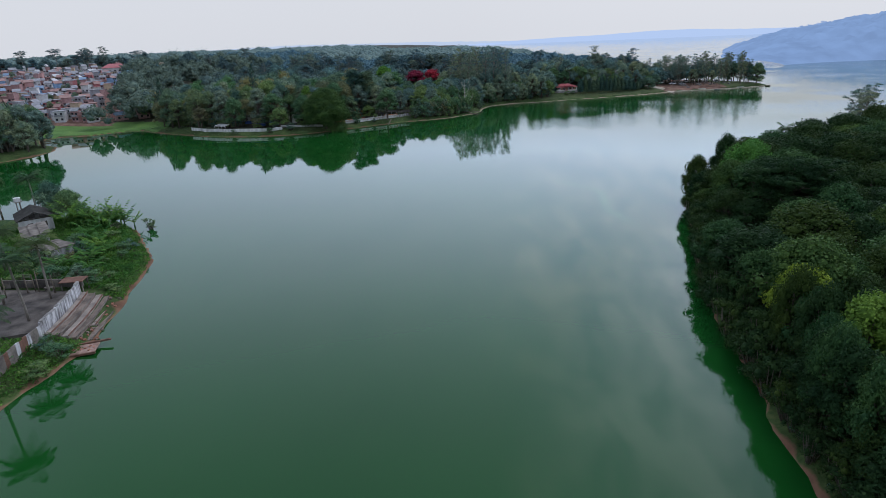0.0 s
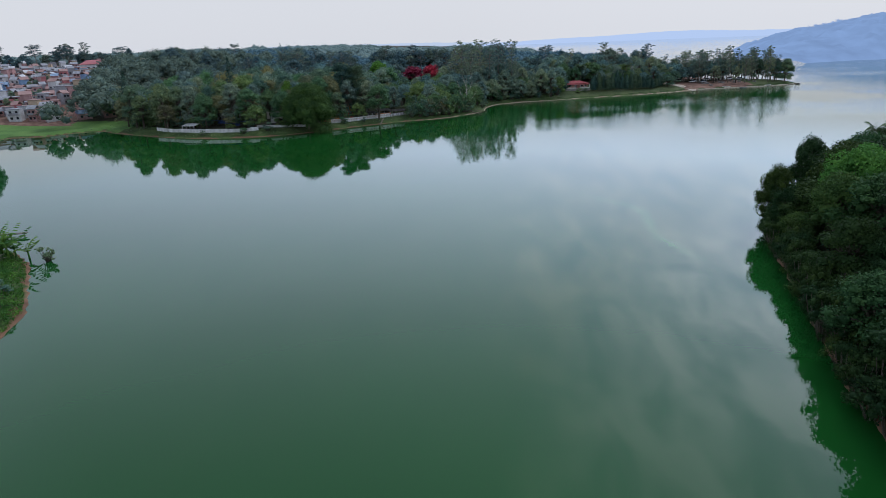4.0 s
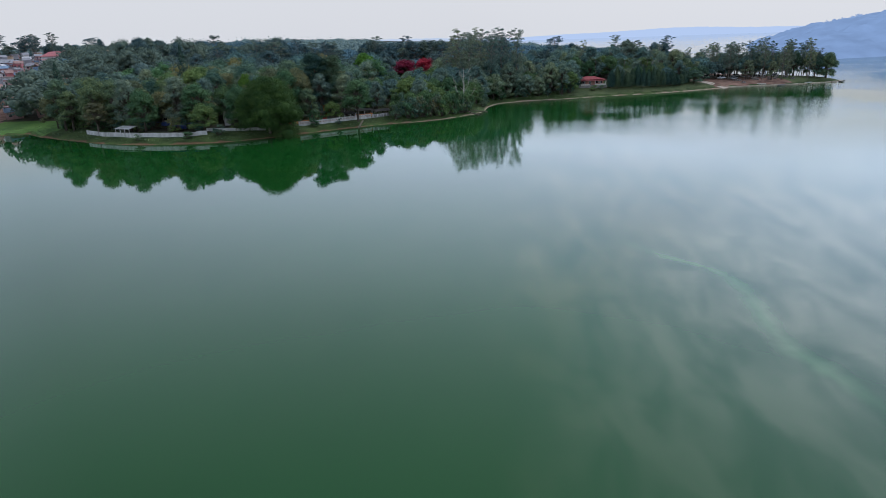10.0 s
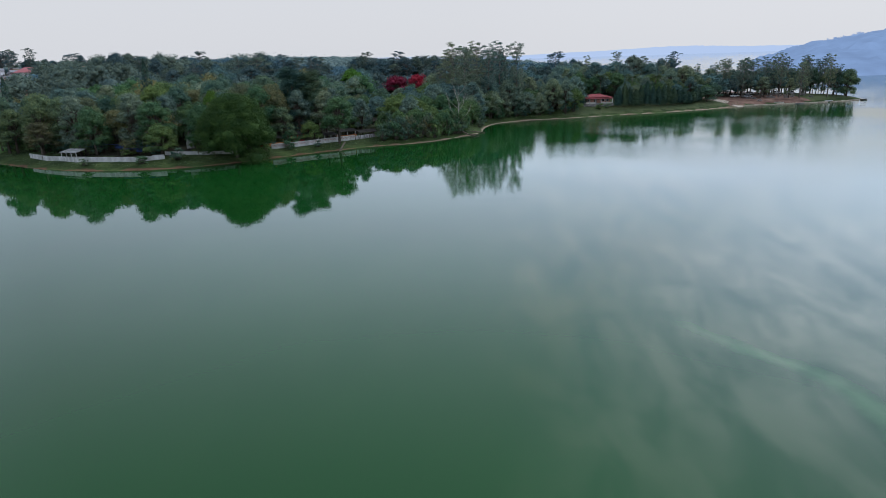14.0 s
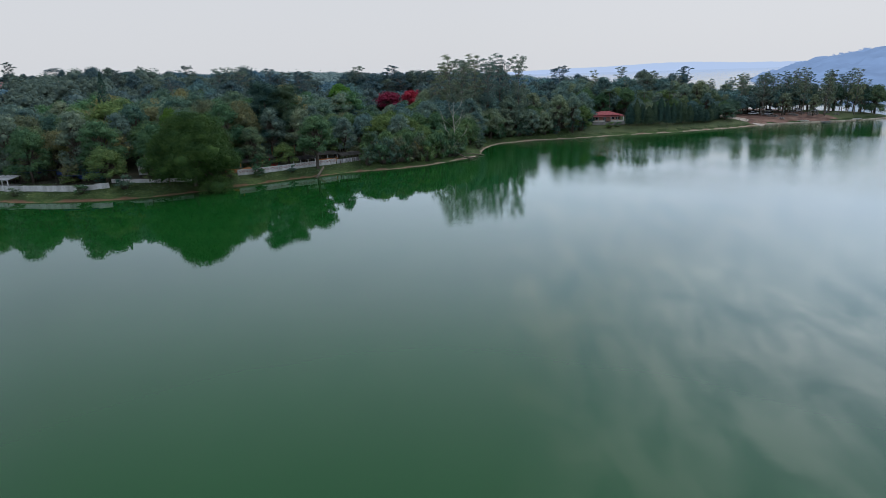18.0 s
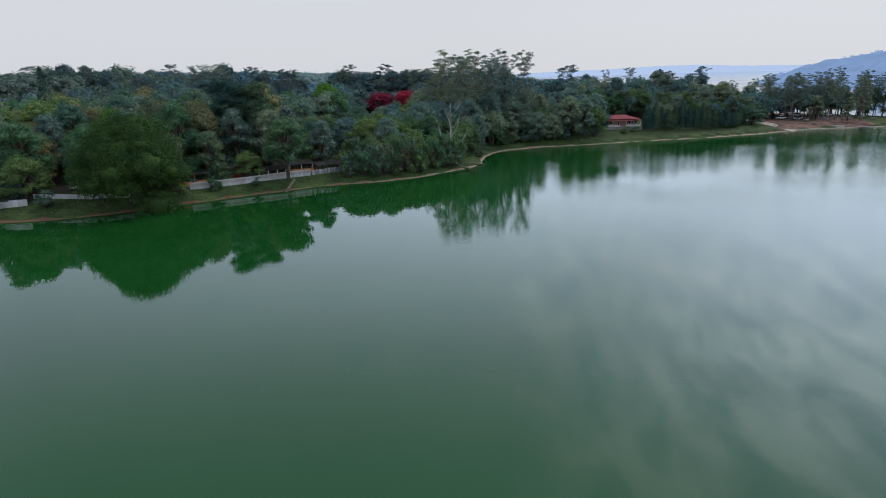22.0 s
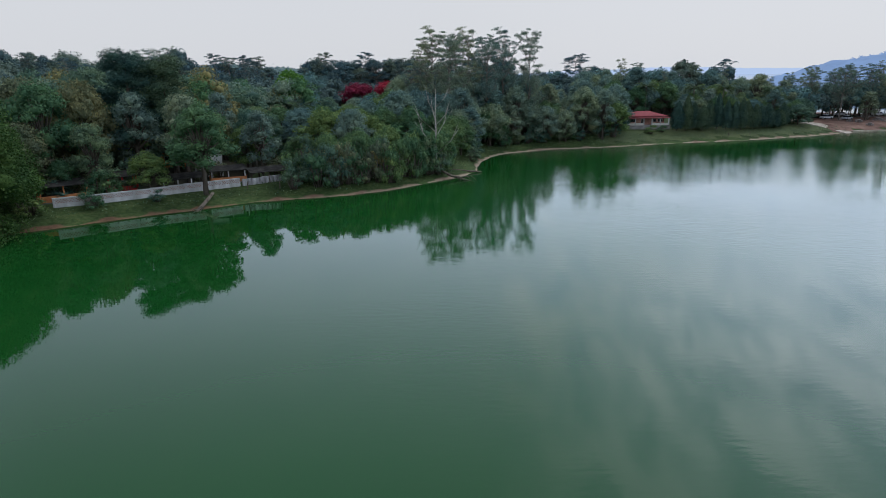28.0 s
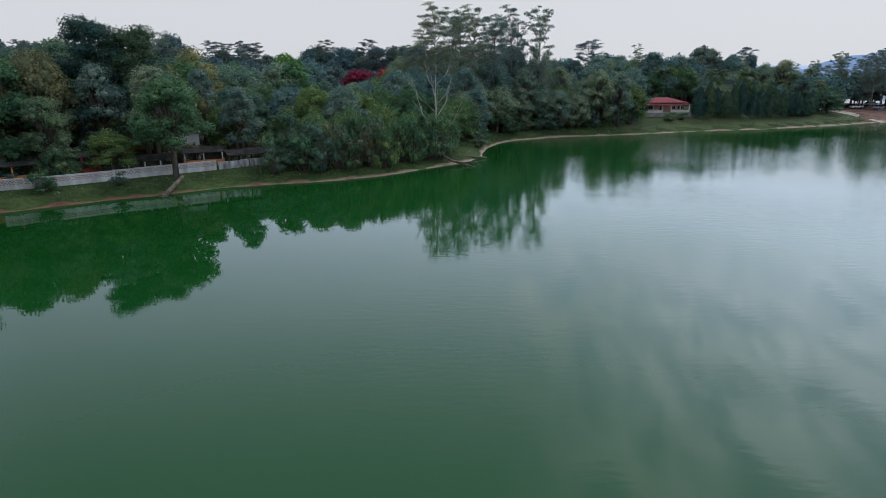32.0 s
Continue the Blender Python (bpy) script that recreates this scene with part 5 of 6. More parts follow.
BRICK = mottled("bare_red_brick", (0.24, 0.1, 0.065), (0.4, 0.19, 0.13), 1.2)
WALL_A = [(-108, 251.3), (-100.3, 246.2), (-90.1, 241.9), (-80.6, 239.9), (-72, 239), (-66.6, 240.8)]
WALL_B = [(-68.3, 245.3), (-57.5, 244.5), (-51, 246.5)]
WALL_C = [(-42.5, 253), (-38.2, 255.6), (-32.4, 259.9), (-26.6, 263.9), (-21.8, 267.4)]
wall_run("wall_west", WALL_A, 1.15, WHITEWASH, "low whitewashed garden wall along the bank")
wall_run("wall_middle", WALL_B, 0.8, WHITEWASH, "low whitewashed wall beside the gate")
wall_run("wall_east", WALL_C, 1.25, WHITEWASH, "whitewashed wall with a band of bare brick", band=True)
wall_run("wall_end", [(-21.4, 267.6), (-16.2, 270.6)], 1.0, OLD_WHITE, "stained whitewashed wall with timber posts")


# ---- buildings ----
def gable(bm, w, d, z0, rise, over=0.4, thick=0.14):
    """Two roof slopes over a w x d plan, ridge along x."""
    for s in (-1, 1):
        a = [(-w / 2 - over, s * (d / 2 + over), z0 - rise * over / (d / 2)), (w / 2 + over, s * (d / 2 + over), z0 - rise * over / (d / 2)),
             (w / 2 + over, 0, z0 + rise), (-w / 2 - over, 0, z0 + rise)]
        lo = [bm.verts.new(p) for p in a]
        hi = [bm.verts.new((p[0], p[1], p[2] + thick)) for p in a]
        for f in ((lo[0], lo[1], lo[2], lo[3]), (hi[3], hi[2], hi[1], hi[0]), *((lo[i], lo[(i + 1) % 4], hi[(i + 1) % 4], hi[i]) for i in range(4))):
            bm.faces.new(f)
    return bm


def hip(w, d, z0, rise, over=0.6, thick=0.16):
    bm = bmesh.new()
    a, c, r = w / 2 + over, d / 2 + over, max(0.4, w / 2 - d / 2)
    lo = [bm.verts.new(p) for p in ((-a, -c, z0), (a, -c, z0), (a, c, z0), (-a, c, z0))]
    ed = [bm.verts.new((v.co.x, v.co.y, z0 + thick)) for v in lo]
    t1, t2 = bm.verts.new((-r, 0, z0 + rise)), bm.verts.new((r, 0, z0 + rise))
    bm.faces.new(lo[::-1])
    for i in range(4):
        bm.faces.new((lo[i], lo[(i + 1) % 4], ed[(i + 1) % 4], ed[i]))
    for f in ((ed[0], ed[1], t2, t1), (ed[1], ed[2], t2), (ed[2], ed[3], t1, t2), (ed[3], ed[0], t1)):
        bm.faces.new(f)
    return bm


def opening(name, w, h, x, y, z, parent, frame_mat, glass=None, facing=-1, along="x"):
    """A framed window or door, set proud of its wall: frame with a recessed pane."""
    bars, f = [], 0.08
    for du, dv, su, sv in ((-w / 2, 0, f, h), (w / 2, 0, f, h), (0, -h / 2, w, f), (0, h / 2, w, f), (0, 0, f * 0.6, h)):
        if along == "x":
            bars.append(((su + (f if sv == f else 0), 0.1, sv), (x + du, y + facing * 0.05, z + dv)))
        else:
            bars.append(((0.1, su + (f if sv == f else 0), sv), (x + facing * 0.05, y + du, z + dv)))
    o = part(name, boxes(*bars), frame_mat, parent)
    size = (w, 0.04, h) if along == "x" else (0.04, w, h)
    at = (x, y + facing * 0.025, z) if along == "x" else (x + facing * 0.025, y, z)
    part("pane", boxes((size, at)), glass or GLASS, o)
    return o


# the house with the red hipped roof
z0 = gz(68, 344) + 0.3
house = thing("house", Matrix.LocRotScale((68.6, 344.0, z0), Euler((0, 0, 0.05)), (0.99, 0.88, 0.74)), "single-storey salmon house with a red hipped tile roof on the lawn", "house")
part("plinth", boxes(((13.0, 9.6, 1.6), (0, 0, -0.75)), bevel=0.04), CONCRETE, house)
part("wall", boxes(((10.4, 6.2, 3.0), (0.4, 1.2, 1.5))), SALMON, house)
part("roof", hip(10.6, 7.2, 3.25, 1.75, 0.5), ROOF_RED, house)
part("veranda_roof", hip(12.4, 9.0, 2.62, 0.75, 0.35), mottled("faded_red_tiles", (0.3, 0.07, 0.075), (0.44, 0.14, 0.14), 1.4), house, "paler lower roof round the veranda")
for x in (-6.0, -3.6, -1.2, 1.2, 3.6, 6.0):
    part("post", boxes(((0.28, 0.28, 2.6), (x, -4.4, 1.33)), bevel=0.03), WHITEWASH, house)
for x in (-4.8, -2.4, 2.4, 4.8):
    part("parapet", boxes(((2.1, 0.14, 0.8), (x, -4.4, 0.42))), CREAM, house)
for y in (-2.0, 0.6, 3.2):
    part("side_post", boxes(((0.28, 0.28, 2.6), (-6.0, y, 1.33)), bevel=0.03), WHITEWASH, house)
for x in (-3.4, 2.6, 4.4):
    opening("window", 1.3, 1.2, x, -1.9, 1.6, house, WHITEWASH)
opening("door", 1.0, 2.1, -0.6, -1.9, 1.07, house, WHITEWASH, DARK_TIMBER)
opening("side_window", 1.4, 1.2, -4.8, 1.0, 1.6, house, WHITEWASH, along="y")


def cottage(x, y, w, d, h, rz, wall, roof, label, flat=False, rise=1.1, openings=3, name="cottage", lift=0.0):
    t = thing(name, pose(x, y, gz(x, y) + lift, 0, 0, rz), label, "house")
    part("wall", boxes(((w, d, h + 1.2), (0, 0, h / 2 - 0.6)), bevel=0.02), wall, t)
    if flat:
        part("roof", boxes(((w + 0.7, d + 0.7, 0.16), (0, 0, h + 0.085)), bevel=0.02), roof, t)
    else:
        part("roof", gable(bmesh.new(), w, d, h + 0.05, rise), roof, t)
        bm = bmesh.new()
        for s in (-1, 1):
            bm.faces.new([bm.verts.new(p) for p in ((s * (w / 2 - 0.02), -d / 2, h), (s * (w / 2 - 0.02), d / 2, h), (s * (w / 2 - 0.02), 0, h + rise))])
        part("gable_wall", bm, wall, t)
    for i in range(openings):
        u = -w / 2 + w * (i + 0.5) / openings
        if i == openings - 1:
            opening("door", 0.85, 2.0, u, -d / 2, 1.02, t, DARK_TIMBER, DARK_TIMBER)
        else:
            opening("window", min(1.1, w / openings * 0.55), 1.0, u, -d / 2, h * 0.55, t, WHITEWASH)
    return t


def pavilion(x, y, w, d, h, rz, roof, posts, rail, label, post_mat=None, slope=0.5):
    """An open shelter: a pitched sheet on posts, with a low parapet."""
    t = thing("pavilion", pose(x, y, gz(x, y), 0, 0, rz), label, "shelter")
    bm = bmesh.new()
    lo = [bm.verts.new(p) for p in ((-w / 2, -d / 2, h - slope), (w / 2, -d / 2, h - slope), (w / 2, d / 2, h), (-w / 2, d / 2, h))]
    hi = [bm.verts.new((v.co.x, v.co.y, v.co.z + 0.09)) for v in lo]
    bm.faces.new(lo[::-1])
    bm.faces.new(hi)
    for i in range(4):
        bm.faces.new((lo[i], lo[(i + 1) % 4], hi[(i + 1) % 4], hi[i]))
    part("roof", bm, roof, t)
    part("floor_slab", boxes(((w, d, 0.9), (0, 0, -0.36)), bevel=0.02), CONCRETE, t)
    for i in range(posts):
        u = -w / 2 + 0.25 + (w - 0.5) * i / (posts - 1)
        part("post", boxes(((0.17, 0.17, h - slope - 0.02), (u, -d / 2 + 0.2, (h - slope) / 2 + 0.05))), post_mat or WHITEWASH, t)
        part("rear_post", boxes(((0.17, 0.17, h - 0.12), (u, d / 2 - 0.2, h / 2))), post_mat or DARK_TIMBER, t)
    if rail:
        part("parapet", boxes(((w - 0.1, 0.14, 0.85), (0, -d / 2 + 0.05, 0.5))), rail, t)
        for s in (-1, 1):
            part("side_parapet", boxes(((0.14, d - 0.25, 0.85), (s * (w / 2 - 0.07), 0.1, 0.5))), rail, t)
    return t


BLACK_ROOF = mottled("old_dark_roof_sheets", (0.022, 0.022, 0.02), (0.07, 0.066, 0.06), 0.8, 0.95, spec=0.1)
pavilion(-29.8, 264.9, 6.4, 3.0, 2.1, 35, BLACK_ROOF, 4, None, "dark-roofed bar shelter on pale posts behind the wall")
pavilion(-18.6, 271.4, 6.0, 3.2, 2.0, 30, BLACK_ROOF, 4, None, "low dark shelter with timber posts at the wall's end", DARK_TIMBER)
pavilion(-24.6, 270.2, 5.6, 3.0, 2.4, 24, BLACK_ROOF, 3, ORANGE, "raised terrace with an orange parapet and a leafy roof")
pavilion(-43.6, 257.0, 6.2, 3.2, 2.6, 40, BLACK_ROOF, 3, ORANGE, "open kiosk with an orange counter wall", ORANGE)
pavilion(-38.0, 262.5, 4.2, 3.0, 2.8, 36, BLACK_ROOF, 3, RED_CLOTH, "small kiosk with a red counter under a dark roof", RED_CLOTH)
cottage(-29.5, 275.5, 4.4, 4.0, 3.2, 20, WHITEWASH, ROOF_GREY, "grey-white flat-roofed block behind the terrace", flat=True, openings=0, lift=0.6)
cottage(-39.5, 283.5, 6.5, 4.5, 2.6, 14, ORANGE, BLACK_ROOF, "orange cottage half hidden by trees", rise=0.9)
cottage(-66, 268, 9, 6, 3.0, 6, CREAM, ROOF_GREY, "pale cottage with a grey roof among trees", rise=1.2)
cottage(-84, 262, 8, 5, 2.8, -6, WHITEWASH, ROOF_GREY, "white cottage with a sheet roof in the garden", rise=1.0)
cottage(-48, 300, 8, 6, 5.2, 8, CREAM, ROOF_RED, "two-storey house glimpsed above the wood", rise=1.3, lift=1.5)
cottage(106, 378, 8, 6, 5.0, 4, WHITEWASH, ROOF_GREY, "white two-storey house behind the eucalyptus", rise=1.2, lift=2.0)
pavilion(-93.2, 246.6, 5.6, 3.4, 2.0, -18, WHITEWASH, 4, None, "white flat-roofed boat shelter behind the wall")
pavilion(161, 383, 7, 4, 2.8, 6, CREAM, 4, None, "white-roofed picnic shelter under the gum trees")
pavilion(147, 381, 4.4, 3.4, 2.7, 4, ROOF_GREY, 3, None, "small pale picnic shelter under the gum trees")


def tarp(x, y, w, d, h, rz):
    t = thing("tarp_shelter", pose(x, y, gz(x, y), 0, 0, rz), "blue tarpaulin stretched over poles in the garden", "shelter", "blue tarpaulin shelters")
    bm = bmesh.new()
    bmesh.ops.create_grid(bm, x_segments=8, y_segments=5, size=0.5, matrix=Matrix.Diagonal((w, d, 1, 1)))
    for v in bm.verts:
        v.co.z = h - 0.35 * (v.co.y / d + 0.5) - 0.16 * math.cos(v.co.x / w * math.pi) * math.cos(v.co.y / d * math.pi)
    bmesh.ops.solidify(bm, geom=bm.faces[:], thickness=0.02)
    part("sheet", bm, BLUE_TARP, t)
    part("side_sheet", boxes(((w * 0.6, 0.03, h * 0.5), (0.1 * w, d / 2, h * 0.6))), BLUE_TARP, t)
    for sx in (-0.48, 0.48):
        for sy in (-0.48, 0.48):
            part("pole", boxes(((0.06, 0.06, h), (sx * w, sy * d, h / 2))), DARK_TIMBER, t)


for a in ((-90.5, 250.5, 5.5, 3, 2.3, -8), (-84.5, 251.5, 4.5, 3, 2.4, 4), (-77.5, 245.8, 6, 2.6, 2.0, 2), (-72.6, 247.5, 4.5, 2.6, 2.2, 0), (-44.5, 277, 2.6, 3, 4.2, 10)):
    tarp(*a)

board = thing("notice_board", pose(-63.6, 250.2, gz(-63.6, 250.2), 0, 0, 8), "tall white board leaning by the gate", "sign")
part("panel", boxes(((1.9, 0.1, 2.7), (0, 0, 2.0)), bevel=0.03), WHITEWASH, board)
part("lettering", boxes(((1.1, 0.03, 0.12), (0, -0.062, 2.9)), ((0.9, 0.03, 0.09), (0, -0.062, 2.65))), DARK_TIMBER, board)
for s in (-0.7, 0.7):
    part("leg", boxes(((0.12, 0.12, 1.2), (s, 0.03, 0.45))), DARK_TIMBER, board)

# driftwood, posts and small things on the far shore
def log(name, pts, radii, label, mat=None):
    t = thing(name, Matrix.Identity(4), label, "driftwood")
    part("bole", mesh_of("bole", *tube(pts, radii, 8), mat or DEAD_WOOD, True), mat or DEAD_WOOD, t)
    return t


stump = log("fallen_trunk", [(-23.6, 260.3, 1.9), (-24.1, 258.6, 1.0), (-24.6, 256.6, 0.05), (-24.8, 255.6, -0.4)], [0.22, 0.26, 0.3, 0.2], "dead trunk sliding down the bank into the water")
for i, (dx, dy) in enumerate(((-0.9, -0.5), (0.7, -0.9), (-0.2, -1.2), (0.9, 0.1))):
    part("root", mesh_of("root", *tube([(-24.6, 256.6, 0.1), (-24.6 + dx * 0.6, 256.6 + dy * 0.6, 0.35), (-24.6 + dx, 256.6 + dy, -0.15)], [0.09, 0.06, 0.02], 5), DEAD_WOOD, True), DEAD_WOOD, stump)
log("fallen_trunk", [(10.2, 281.5, 1.5), (12.2, 279.6, 0.7), (14.6, 278.6, 0.12), (16.2, 277.6, -0.2)], [0.2, 0.22, 0.18, 0.08], "bleached trunk lying across the spit")
log("fallen_trunk", [(12.0, 285.5, 0.9), (15.0, 286.5, 0.45), (18.3, 287.0, 0.15)], [0.2, 0.2, 0.13], "bleached plank-like trunk reaching over the water")
for i, (a, c) in enumerate((((13.2, 279.2), (14.8, 276.4)), ((14.0, 279.0), (16.2, 276.9)), ((13.6, 279.4), (13.9, 276.6)), ((14.6, 278.8), (17.0, 278.2)))):
    log("dead_branch", [(*a, 0.55), ((a[0] + c[0]) / 2, (a[1] + c[1]) / 2, 0.75), (*c, -0.15)], [0.09, 0.06, 0.025], "bare grey branch of a fallen trunk")
for x, y, h in ((-13.2, 268.3, 1.5), (-15.5, 267.2, 1.3), (-17.6, 269.3, 1.5), (-20.4, 266.4, 1.2), (-58.6, 242.6, 1.6), (-54.5, 243.2, 1.8), (22, 317, 1.4), (41, 324.6, 1.2), (90, 336.5, 1.0), (97, 338.5, 1.0)):
    p = thing("post", pose(x, y, gz(x, y), random.uniform(-4, 4), random.uniform(-5, 5)), "weathered timber post on the bank", "post", "posts on the bank")
    part("stake", boxes(((0.13, 0.13, h + 0.5), (0, 0, h / 2 - 0.25)), bevel=0.02), DEAD_WOOD, p)

# the point: concrete slipway, quay stones, boats and tables
slip = tagged(new("slipway", mesh_of("slipway", [(131.6, 347.6, -0.15), (135.6, 350.6, -0.1), (130.2, 358.8, 1.95), (124.2, 367, 3.2), (120.0, 364.6, 3.2), (125.8, 356.4, 1.95),
                                                 (131.6, 347.6, -0.8), (135.6, 350.6, -0.8), (130.2, 358.8, 0.4), (124.2, 367, 1.4), (120.0, 364.6, 1.4), (125.8, 356.4, 0.4)],
                                     [(0, 1, 2, 5), (5, 2, 3, 4), (6, 7, 1, 0), (1, 7, 8, 2), (2, 8, 9, 3), (3, 9, 10, 4), (4, 10, 11, 5), (5, 11, 6, 0)], SAND_PATH)),
              "pale concrete slipway running down to the lake", "slipway", kind="structure")
quay = thing("quay_edge", Matrix.Identity(4), "broken pale concrete edging along the point", "kerb", kind="structure")
qx = 134.0
while qx < 192:
    ln = random.uniform(1.8, 4.2)
    y1, y2 = shore_y(qx), shore_y(qx + ln)
    if random.random() < 0.85:
        part("kerb_block", boxes(((ln - 0.15, 0.7, 0.8), (qx + ln / 2, (y1 + y2) / 2 + 0.5, 0.02 + random.uniform(-0.06, 0.08)), math.atan2(y2 - y1, ln)), bevel=0.05), SAND_PATH, quay)
    qx += ln


def row_boat(x, y, rz, mat, label):
    t = thing("rowing_boat", pose(x, y, 0.0 if inland(x, y, FAR_P)[0] < 0 else gz(x, y) + 0.1, 0, 0, rz), label, "boat", "boats at the point")
    bm, k, rings = bmesh.new(), 9, []
    for i in range(k):
        u = i / (k - 1)
        hw = 0.62 * math.sin(math.pi * min(1, 0.18 + 0.82 * u) ** 0.9) ** 0.6 if u < 1 else 0.03
        xx = -1.9 + 3.8 * u
        ring = [(xx, s * hw * w, zz + 0.1 * u * u) for s, w, zz in ((-1, 1, 0.42), (-1, 0.7, 0.05), (1, 0.7, 0.05), (1, 1, 0.42))]
        rings.append([bm.verts.new(p) for p in ring])
    for a, c in zip(rings, rings[1:]):
        for i in range(3):
            bm.faces.new((a[i], c[i], c[i + 1], a[i + 1]))
    bm.faces.new(rings[0])
    bm.faces.new(rings[-1][::-1])
    bmesh.ops.recalc_face_normals(bm, faces=bm.faces[:])
    bmesh.ops.solidify(bm, geom=bm.faces[:], thickness=0.04)
    part("hull", bm, mat, t)
    for xx in (-0.8, 0.5):
        part("thwart", boxes(((0.25, 1.0, 0.04), (xx, 0, 0.33))), DARK_TIMBER, t)


row_boat(194.5, 363.2, 20, DARK_TIMBER, "dark rowing boat moored off the point")
row_boat(160, 353.2, 4, ROOF_GREY, "grey rowing boat beside the quay")
row_boat(152, 355.6, -30, CREAM, "pale rowing boat drawn up on the dirt")
row_boat(176, 358.8, 12, WHITEWASH, "white rowing boat drawn up on the shore")
for i in range(16):
    x = 137 + 40 * random.random()
    y = shore_y(x) + random.uniform(5, 20)
    tb = thing("picnic_table", pose(x, y, gz(x, y), 0, 0, random.uniform(0, 180)), "rough concrete picnic table on bare dirt", "table", "picnic tables on the point")
    part("tabletop", boxes(((1.7, 0.8, 0.08), (0, 0, 0.74)), bevel=0.02), CONCRETE, tb)
    for s in (-0.55, 0.55):
        part("leg", boxes(((0.2, 0.5, 0.75), (s, 0, 0.34))), CONCRETE, tb)
    for s in (-0.75, 0.75):
        part("bench", boxes(((1.6, 0.3, 0.07), (0, s, 0.43)), ((0.18, 0.24, 0.45), (-0.5, s, 0.2)), ((0.18, 0.24, 0.45), (0.5, s, 0.2))), CONCRETE, tb)


def car(x, y, rz, paint, label):
    t = thing("car", pose(x, y, gz(x, y), 0, 0, rz), label, "car", "cars parked on the point")
    bm = boxes(((4.0, 1.65, 0.62), (0, 0, 0.62)), bevel=0.12)
    part("body", bm, paint, t)
    bm = bmesh.new()
    lo = [bm.verts.new(p) for p in ((-1.5, -0.78, 0.9), (1.2, -0.78, 0.9), (1.2, 0.78, 0.9), (-1.5, 0.78, 0.9))]
    hi = [bm.verts.new(p) for p in ((-1.1, -0.64, 1.42), (0.55, -0.64, 1.42), (0.55, 0.64, 1.42), (-1.1, 0.64, 1.42))]
    bm.faces.new(hi)
    for i in range(4):
        bm.faces.new((lo[i], lo[(i + 1) % 4], hi[(i + 1) % 4], hi[i]))
    part("cabin", bm, GLASS, t)
    part("roof_panel", boxes(((1.65, 1.28, 0.05), (-0.27, 0, 1.445)), bevel=0.02), paint, t)
    for sx in (-1.25, 1.25):
        for sy in (-0.78, 0.78):
            bm = bmesh.new()
            bmesh.ops.create_cone(bm, cap_ends=True, segments=14, radius1=0.31, radius2=0.31, depth=0.2, matrix=Matrix.Translation((sx, sy, 0.31)) @ Matrix.Rotation(math.pi / 2, 4, "X"))
            part("wheel", bm, DARK_TIMBER, t)


WHITE_PAINT = mottled("white_car_paint", (0.72, 0.72, 0.73), (0.8, 0.8, 0.8), 2.0, 0.3, 0.0, spec=0.5)
SILVER = mottled("silver_car_paint", (0.36, 0.37, 0.39), (0.46, 0.47, 0.49), 2.0, 0.35, 0.0, spec=0.5)
for x, y, rz, p, text in ((141, 374, 12, WHITE_PAINT, "white car parked under the gum trees"), (146, 371, 30, SILVER, "silver car parked on the dirt"), (166, 384, -10, WHITE_PAINT, "white car parked behind the lawn"),
                          (171, 381, 20, SILVER, "silver car parked beside the lawn"), (154, 386, 0, WHITE_PAINT, "white car parked beside the shelter"), (137, 383, 40, WHITE_PAINT, "white car parked near the track")):
    car(x, y, rz, p, text)


# ---- the near left bank: ruined garden, wall, terraces, house, palms ----
STONE = mottled("worn_terrace_concrete", (0.05, 0.043, 0.04), (0.15, 0.13, 0.115), 0.5, 0.95, 0.5)
PLANK = mottled("grey_weathered_planks", (0.1, 0.085, 0.075), (0.24, 0.21, 0.18), 0.9, 0.9, 0.4)
BROWN_PANEL = mottled("rusty_brown_board", (0.13, 0.065, 0.045), (0.22, 0.12, 0.085), 1.1)
wall = thing("wall_garden", Matrix.Identity(4), "tall peeling white garden wall with broken coping", "wall", kind="structure")
GW = [(-53.2, 75.2), (-51.9, 70.6), (-51.0, 66.4), (-50.4, 62.4)]
for (ax, ay), (bx, by) in zip(GW, GW[1:]):
    n = 3
    for i in range(n):
        p, q = Vector((ax + (bx - ax) * i / n, ay + (by - ay) * i / n, 0)), Vector((ax + (bx - ax) * (i + 1) / n, ay + (by - ay) * (i + 1) / n, 0))
        d, m = q - p, (p + q) / 2
        turn = math.atan2(d.y, d.x)
        h = 2.35 + random.uniform(-0.12, 0.12)
        w = part("wall_panel", boxes(((d.length - 0.02, 0.22, h), (m.x, m.y, 1.0 + h / 2), turn)), OLD_WHITE, wall)
        part("coping", boxes(((d.length * random.uniform(0.5, 0.95), 0.34, 0.12), (m.x, m.y, 1.06 + h), turn), bevel=0.03), CONCRETE, w)
        part("pier", boxes(((0.3, 0.34, h + 0.12), (p.x, p.y, 1.0 + h / 2), turn), bevel=0.02), OLD_WHITE, wall)
fence = thing("plank_fence", Matrix.Identity(4), "patched fence of grey concrete and rusty brown panels", "fence", kind="structure")
for i in range(13):
    u = i / 13
    x, y = -50.3 + 0.8 * u, 62.0 - 9.5 * u
    mat = BROWN_PANEL if i in (4, 5, 9) else (PLANK if i % 3 else OLD_WHITE)
    part("board", boxes(((0.16, 0.7, 2.0 + random.uniform(-0.15, 0.15)), (x, y, 2.1), random.uniform(-0.05, 0.05)), bevel=0.02), mat, fence)
